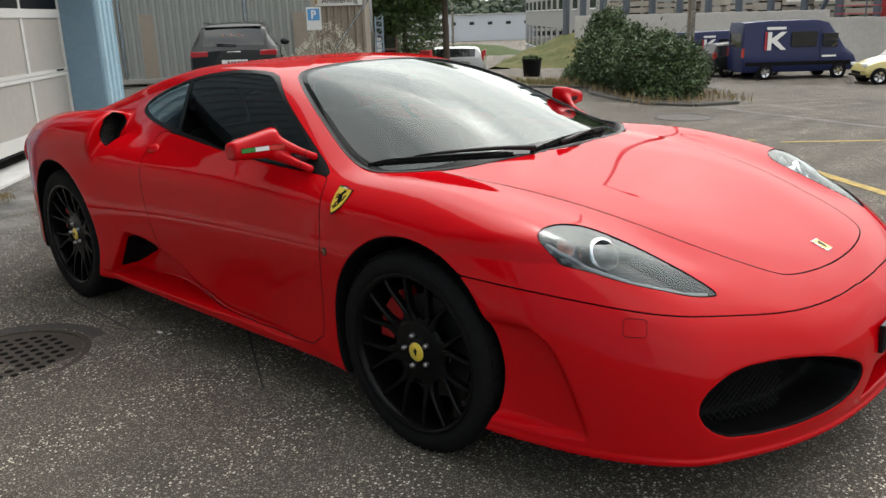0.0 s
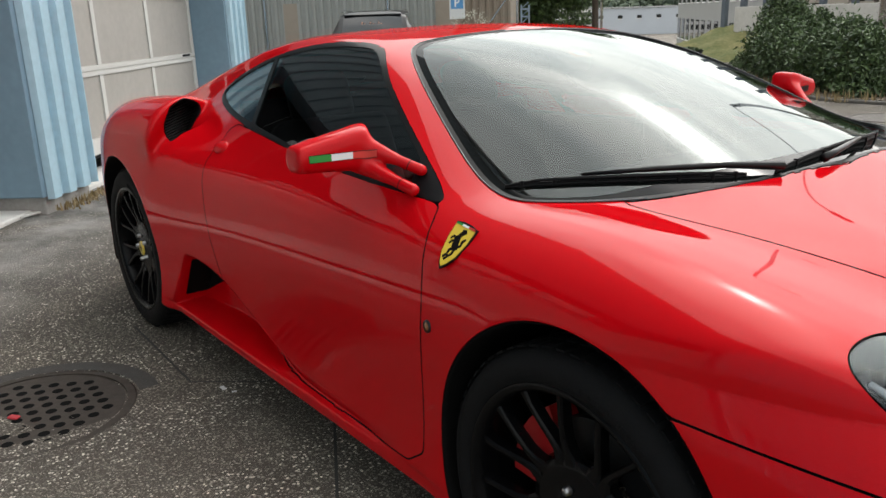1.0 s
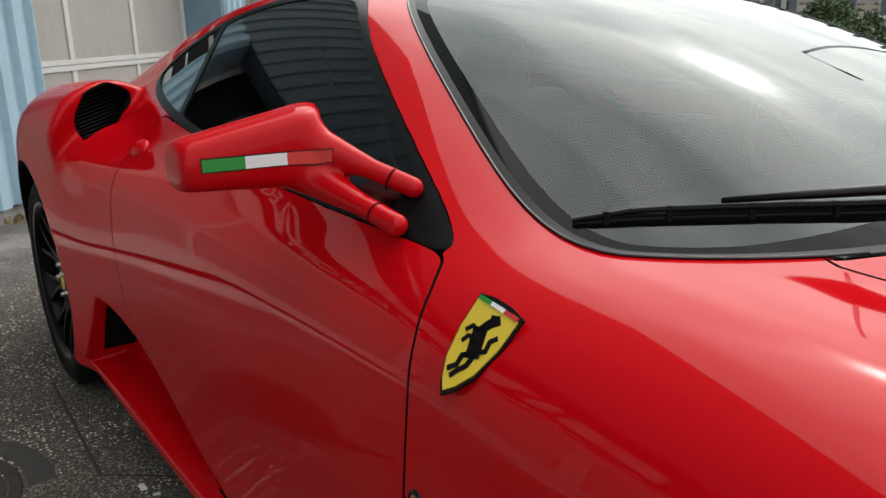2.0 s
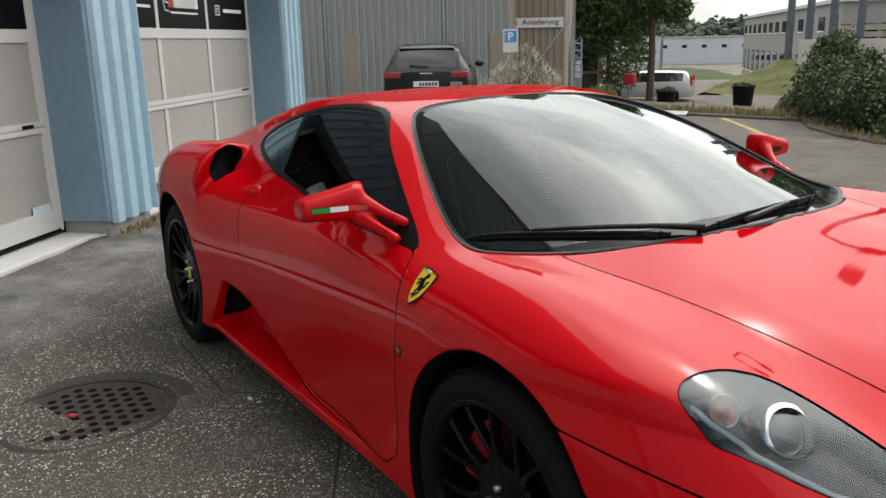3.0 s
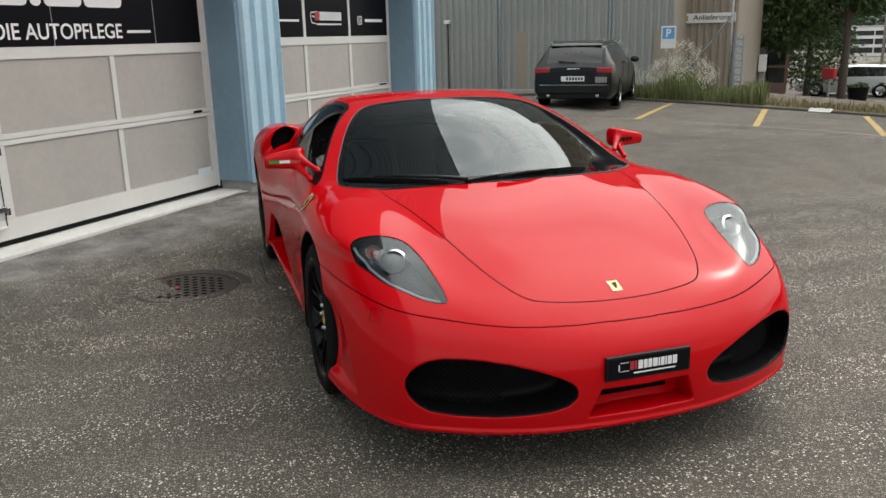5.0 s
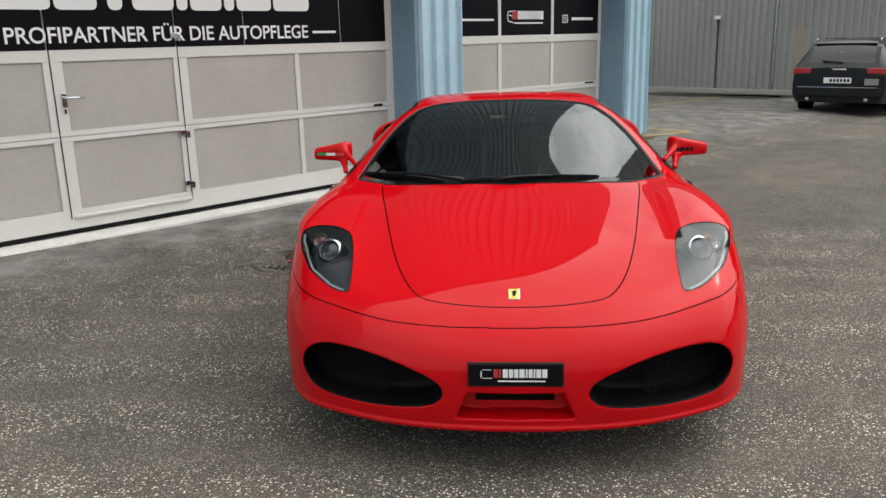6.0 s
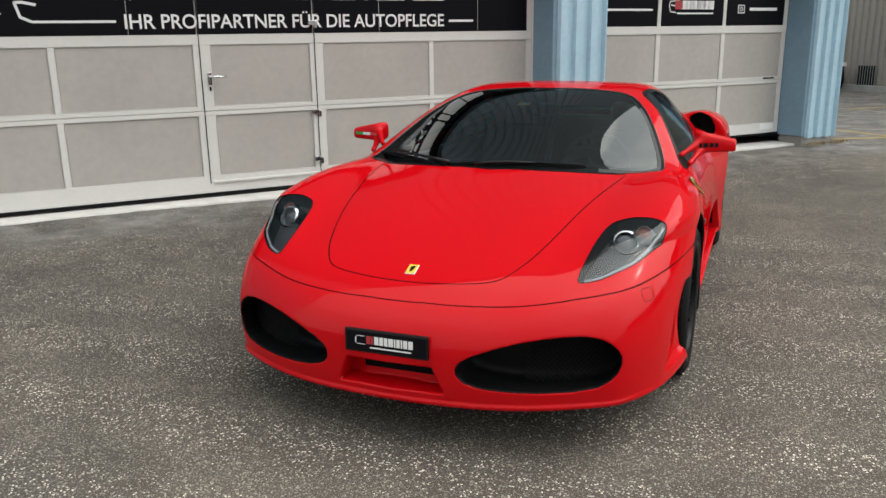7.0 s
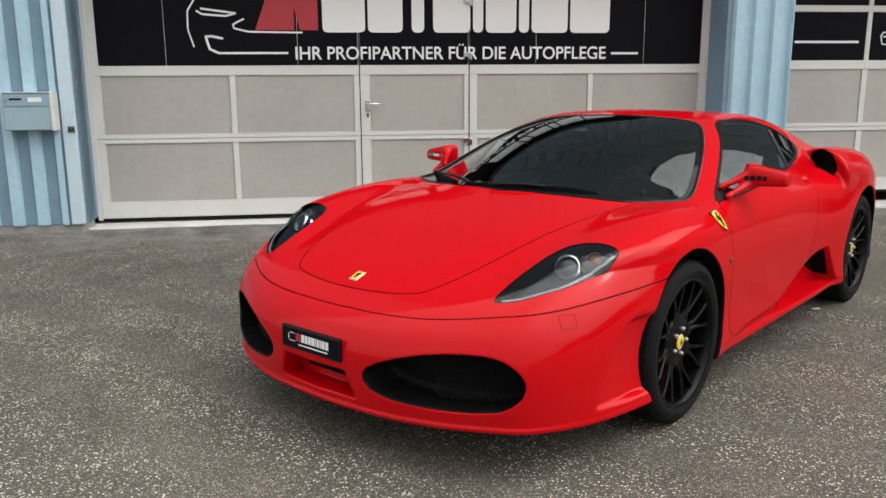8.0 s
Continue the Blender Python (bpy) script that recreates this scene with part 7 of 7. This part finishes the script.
def make_wheel(wx, wz, s, r, out, width, rim):
    """A wheel whose outer face stands at y = out."""
    turn = pose(wx, s * out, wz, -90 * s, 0, 0) @ Matrix.Rotation(radians(17), 4, "Z")
    w = new("wheel")
    w.parent = car
    tagged(w, "black forged multi-spoke wheel with low tyre")
    h = -width
    bm = bmesh.new()
    lathe(bm, [(rim, -.004), (rim + .010, .006), (r - .035, .010), (r - .012, -.002), (r - .002, -.022), (r, -.05), (r, h + .04), (r - .012, h + .008), (rim, h)], turn, 72)
    tyre = part("tyre", bm, RUBBER, w, "low-profile black tyre", smooth=True)
    for a0 in (.6, .6 + math.pi):
        for i, k in enumerate((1.0, .5, .9, 1.0, .9, .5, .8, 1.0)):
            bm = bmesh.new()
            block(bm, (rim + .022, -.008 * k, .0085), (rim + .034, .008 * k, .0112), .001, turn @ Matrix.Rotation(a0 + i * .075, 4, "Z"))
            part("moulded_bar", bm, RUBBER, tyre)
    bm = bmesh.new()
    for i in range(60):
        a = i * math.tau / 60
        for z in (-.030, -.075, -.12, -.165):
            block(bm, (r - .002, -.0105, z - .019), (r + .0022, .0105, z + .017), 0, turn @ Matrix.Rotation(a + z, 4, "Z"))
    part("tread", bm, RUBBER, tyre)
    bm = bmesh.new()
    lathe(bm, [(rim + .006, .002), (rim + .002, .006), (rim - .010, .0), (rim - .016, -.02), (rim - .020, -.06), (rim - .03, h + .02), (rim, h)], turn, 72)
    part("rim", bm, WHEEL_BLACK, w, smooth=True)
    for i in range(8):
        bm = bmesh.new()
        ms = turn @ Matrix.Rotation(i * math.tau / 8, 4, "Z")
        for sg in (1, -1):
            path = [(.088, sg * .016, -.034), (.112, sg * .013, -.033), (.130, sg * .012, -.030), (.155, sg * .018, -.024), (.185, sg * .029, -.018), (.220, sg * .042, -.013), (rim - .010, sg * .051, -.011)]
            bar_along(bm, ms, path, [.044, .030, .021, .0155, .0135, .0135, .018], .026)
        part("spoke", bm, WHEEL_BLACK, w)
    bm = bmesh.new()
    lathe(bm, [(.0001, -.026), (.036, -.026), (.044, -.030), (.092, -.032), (.112, -.036), (.116, -.046), (.104, -.07)], turn, 40)
    part("hub", bm, WHEEL_BLACK, w, smooth=True)
    bm = bmesh.new()
    lathe(bm, [(.0001, -.021), (.026, -.0215), (.0315, -.024), (.0325, -.030)], turn, 32)
    cap = part("centre_cap", bm, YELLOW, w, "yellow wheel centre cap", smooth=True)
    bm = bmesh.new()
    prism(bm, [(-.004, -.012), (.001, -.011), (.005, -.002), (.009, .001), (.006, .012), (.001, .013), (-.003, .006), (-.008, .005), (-.004, -.001)], .002, turn @ pose(0, 0, -.0222))
    part("device", bm, BLACK, cap)
    for i in range(5):
        a = i * math.tau / 5 + .3
        bm = bmesh.new()
        lathe(bm, [(.0001, -.016), (.006, -.017), (.0085, -.020), (.0095, -.034)], turn @ pose(.054 * math.cos(a), .054 * math.sin(a), 0), 12)
        part("wheel_bolt", bm, BOLT, w, smooth=True)
    bm = bmesh.new()
    lathe(bm, [(.09, -.095), (.172, -.095), (.172, -.118), (.09, -.118)], turn, 48)
    part("brake_disc", bm, IRON_DISC, w, smooth=False)
    bm = bmesh.new()
    a0 = radians(150 if s < 0 else 30)
    vs = []
    for k in range(9):
        a = a0 + (k - 4) * .13
        for rr, z in ((.125, -.060), (.205, -.066), (.205, -.13), (.125, -.13)):
            vs.append(bm.verts.new(turn @ Matrix.Rotation(-radians(17), 4, "Z") @ Vector((rr * math.cos(a), rr * math.sin(a) , z))))
    for k in range(8):
        for j in range(4):
            bm.faces.new((vs[k * 4 + j], vs[k * 4 + (j + 1) % 4], vs[k * 4 + 4 + (j + 1) % 4], vs[k * 4 + 4 + j]))
    bm.faces.new(vs[:4])
    bm.faces.new(vs[-4:])
    part("brake_caliper", bm, CALIPER, w, "red brake caliper")
    return w


for s in (1, -1):
    make_wheel(1.292, .334, s, .332, .950, .215, .262)
    make_wheel(-1.285, .348, s, .346, .948, .27, .264)

# mirrors
def mirror_form(x, y, z):
    """Housing of the door mirror and its two arms."""
    t = np.clip((1.066 - y) / .166, 0, 1.2)
    g = smax(np.abs(z - .9415 - .013 * t) - .031 - .021 * t, np.abs(x - .560 - .020 * t) - .038 - .010 * t, .045)
    g = smax(g, y - 1.068, .02)
    g = smax(g, (.872 - y + .5 * (x - .58)) * .9, .05)
    for a, e, r0, r1 in (((.590, .905, .962), (.712, .820, .903), .026, .0130), ((.590, .905, .918), (.742, .866, .868), .026, .0140)):
        a, e = np.array(a), np.array(e)
        d = e - a
        u = np.clip(((x - a[0]) * d[0] + (y - a[1]) * d[1] + (z - a[2]) * d[2]) / (d @ d), 0, 1)
        cap = np.sqrt((x - a[0] - d[0] * u) ** 2 + (y - a[1] - d[1] * u) ** 2 + (z - a[2] - d[2] * u) ** 2) - r0 - (r1 - r0) * np.minimum(u * 1.6, 1)
        g = smin(g, cap, .022)
    return g


MP, MQ = skin(mirror_form, (.48, 0, .83), (.80, 1.10, 1.05), .007)
MN, _ = slope(mirror_form, MP)


def on_mirror(y, z, s, lift):
    p = settle(mirror_form, np.array([[.64, y, z]]), 10)
    n, _ = slope(mirror_form, p)
    p = p + n * lift
    return (p[0, 0], s * p[0, 1], p[0, 2])


def decal(y0, y1, z0, z1, s, mat, name, parent, lift=.0022):
    """A thin patch that lies on the mirror's front."""
    bm = bmesh.new()
    k = 16
    rows = [[bm.verts.new(on_mirror(y0 + (y1 - y0) * i / k, z, s, lift)) for z in (z0, z1)] for i in range(k + 1)]
    for a, b in zip(rows, rows[1:]):
        bm.faces.new((a[0], b[0], b[1], a[1]))
    part(name, bm, mat, parent, smooth=True)


for s in (1, -1):
    mirror = panel("door_mirror", mirrored((MP, MN, MQ), s), RED, car, "red door mirror on two slim arms")
    for at, r in (((.690, .838, .913), .0142), ((.710, .874, .878), .0152)):
        d = Vector((.122, s * -.085, -.059)) if r < .0147 else Vector((.152, s * -.039, -.050))
        bm = bmesh.new()
        lathe(bm, [(r, -.0012), (r + .0004, 0), (r, .0012)], facing((at[0], s * at[1], at[2]), d), 24)
        part("arm_joint", bm, DARK, mirror)
    bm = bmesh.new()
    lathe(bm, [(.0001, .001), (.045, .001), (.045, -.002)], Matrix.Translation((.519, s * .985, .945)) @ Matrix.Diagonal((1, 1.5, .8, 1)) @ pose(0, 0, 0, 0, -90, 0), 24)
    part("mirror_glass", bm, CHROME, mirror)
    if s < 0:
        decal(1.053, .890, .9355, .9535, s, BLACK, "sticker_edge", mirror, .0010)
        for y0, y1, mat, nm in ((1.052, 1.000, GREEN_INK, "green_stripe"), (1.000, .948, WHITE, "white_stripe"), (.948, .892, RED_INK, "red_stripe")):
            decal(y0, y1, .937, .952, s, mat, nm, mirror)
    else:
        y = .990
        for w in (.018, .021, .021, .021):
            decal(y, y - w, .934, .955, s, BLACK, "plain_bar", mirror)
            y -= w + .005

# door handles
for s in (1, -1):
    p, nn = on_car(-.448, s * .843, .857)
    m = facing(p, nn)
    bm = bmesh.new()
    bmesh.ops.create_uvsphere(bm, u_segments=24, v_segments=12, radius=1, matrix=m @ Matrix.Diagonal((.050, .026, .015, 1)))
    part("door_handle", bm, RED, car, smooth=True)

# wipers
def wiper_line(pts, lifts, k=5):
    out = []
    for (x0, y0), (x1, y1) in zip(pts, pts[1:]):
        out += [(x0 + (x1 - x0) * i / k, y0 + (y1 - y0) * i / k) for i in range(k)]
    spots = [on_car(x, y, .90) for x, y in out + [pts[-1]]]
    return [[p + nn * h for p, nn in spots] for h in lifts]


for pts, arm in ((((.910, -.742), (.946, -.690), (1.015, -.602), (1.085, -.512), (1.15, -.425), (1.20, -.355), (1.215, -.31)), ((1.00, -.60), (1.10, -.47), (1.18, -.34), (1.245, -.22))),
                 (((1.238, -.235), (1.226, -.08), (1.208, .10), (1.192, .25), (1.165, .37), (1.135, .43)), ((1.20, .20), (1.235, .08), (1.255, -.02), (1.262, -.08)))):
    low, high, top = wiper_line(pts, (.003, .008, .0145))
    bm = bmesh.new()
    tube(bm, low, [.0026 + .0016 * min(1, i / 3, (len(low) - 1 - i) / 3) for i in range(len(low))], 6)
    w = part("wiper", bm, BLACK, car, "black windscreen wiper")
    bm = bmesh.new()
    tube(bm, high, .0026, 6)
    part("wiper_rail", bm, BLACK, w)
    lift = [high[i].lerp(top[i], min(1, i / 6, (len(top) - 1 - i) / 6)) for i in range(len(top))]
    bm = bmesh.new()
    tube(bm, lift, [.0022 + .0022 * min(1, i / 10, (len(lift) - 1 - i) / 10) for i in range(len(lift))], 6)
    part("wiper_bridge", bm, BLACK, w)
    for i in range(3, len(low) - 1, 4):
        bm = bmesh.new()
        d = (low[i + 1] - low[i]).normalized()
        q = (low[i] + lift[i]) / 2
        h = (lift[i] - low[i]).length / 2 + .005
        block(bm, (-.0035, -.0048, -h * .9), (.0035, .0048, h * .9), .0012, Matrix.Translation(q) @ d.to_track_quat("X", "Z").to_matrix().to_4x4())
        part("wiper_clip", bm, BLACK, w)
    bm = bmesh.new()
    up = []
    for i, (x, y) in enumerate(arm):
        p, nn = on_car(x, y, .90)
        up.append(p + nn * (.016, .024, .023, .018)[i])
    tube(bm, up, [.0035, .0065, .0075, .011], 8)
    part("wiper_arm", bm, SATIN, w, smooth=True)

# cabin
SEAT = material("black_leather", (.020, .020, .020), rough=.55, vary=.12, scale=4, fine=.03)
bm = bmesh.new()
block(bm, (-1.0, -.70, .20), (1.15, .70, .28), .02)
part("cabin_floor", bm, DARK, car)
bm = bmesh.new()
block(bm, (-.94, -.56, .25), (-.88, .56, .96), .02)
part("rear_bulkhead", bm, DARK, car)
for s in (1, -1):
    bm = bmesh.new()
    block(bm, (-.95, s * .66, .30), (1.0, s * .73, .83), .02)
    part("door_card", bm, SEAT, car)
bm = bmesh.new()
prism(bm, [(1.17, .30), (1.17, .845), (1.10, .848), (.85, .845), (.70, .82), (.62, .76), (.60, .66), (.70, .55), (.80, .30)], 1.40, Matrix(((1, 0, 0, 0), (0, 0, 1, -.70), (0, 1, 0, 0), (0, 0, 0, 1))))
part("dashboard", bm, SEAT, car, "black dashboard")
bm = bmesh.new()
lathe(bm, [(.075, .0), (.11, .02), (.115, .06), (.09, .075)], pose(.66, .36, .80, 0, -70, 0) @ Matrix.Diagonal((1, 1.5, 1, 1)), 24)
part("instrument_hood", bm, SEAT, car)
bm = bmesh.new()
ring = [pose(.52, .36, .80, 0, 66, 0) @ Vector((.178 * math.cos(a), .178 * math.sin(a), 0)) for a in (k * math.tau / 40 for k in range(40))]
tube(bm, ring, .014, 10, closed=True)
steering = part("steering_wheel", bm, SEAT, car, "black steering wheel", smooth=True)
bm = bmesh.new()
for a in (90, 210, 330):
    tube(bm, [pose(.53, .36, .795, 0, 66, 0) @ Vector((0, 0, 0)), pose(.52, .36, .80, 0, 66, 0) @ Vector((.175 * math.cos(radians(a)), .175 * math.sin(radians(a)), 0))], .014, 6)
part("steering_spokes", bm, SEAT, steering)
for s in (1, -1):
    bm = bmesh.new()
    block(bm, (-.35, s * .37 - .24, .36), (.22, s * .37 + .24, .50), .05, None, 3)
    seat = part("seat", bm, SEAT, car, "black leather sports seat", smooth=True)
    bm = bmesh.new()
    block(bm, (-.06, -.24, 0), (.08, .24, .52), .05, pose(-.34, s * .37, .42, 0, -24, 0), 3)
    part("backrest", bm, SEAT, seat, smooth=True)
    bm = bmesh.new()
    block(bm, (-.05, -.13, .0), (.05, .13, .20), .045, pose(-.56, s * .37, .88, 0, -20, 0), 3)
    part("headrest", bm, SEAT, seat, smooth=True)
bm = bmesh.new()
block(bm, (-.015, -.10, -.03), (.015, .10, .03), .014, pose(.36, .02, 1.09, 0, 10, 6), 3)
part("rear_view_mirror", bm, BLACK, car, smooth=True)
p, nn = on_car(.475, -.06, 1.12)
m = facing(p, nn, lift=-.006)
VIGNETTE = material("orange_sticker", (.62, .25, .05), rough=.5)
bm = bmesh.new()
block(bm, (-.034, -.022, 0), (.034, .022, .001), 0, m)
st = part("toll_sticker", bm, VIGNETTE, car, "orange toll sticker inside the windscreen")
bm = bmesh.new()
block(bm, (-.014, -.014, .001), (.016, .016, .0018), 0, m)
part("sticker_field", bm, material("teal_sticker", (.10, .50, .48), .5), st)

# mesh in the front intakes
for s in (1, -1):
    bm = bmesh.new()
    k = 0
    for d in (1, -1):
        for q in np.arange(-.2, 1.3, .018):
            line = []
            for t in np.linspace(0, 1, 40):
                z = .25 + t * .22
                y = q + d * (z - .35) * .9
                if .46 < y < .80 and flat_distance(INTAKE, np.array([y]), np.array([z]))[0] < -.004:
                    line.append((float(NOSE(y)) - .10, s * y, z))
            if len(line) > 2:
                tube(bm, [line[0], line[-1]], .0016, 4, cap=False)
    part("grille_mesh", bm, BLACK, car, "black honeycomb mesh")
    bm = bmesh.new()
    lip = lambda y, z: -.930 + .45 * (y - .80) + .25 * (z - .9)
    for q in np.arange(.80, 1.02, .0105):
        line = [(lip(y, q - (y - .8) * .25), s * y, q - (y - .8) * .25) for y in np.arange(.70, .90, .006) if flat_distance(SCOOP, np.array([y]), np.array([q - (y - .8) * .25]))[0] < .017]
        if len(line) > 2:
            tube(bm, [line[0], line[len(line) // 2], line[-1]], .0026, 4, cap=False)
    part("duct_grille", bm, SATIN, car, "black slatted intake grille")
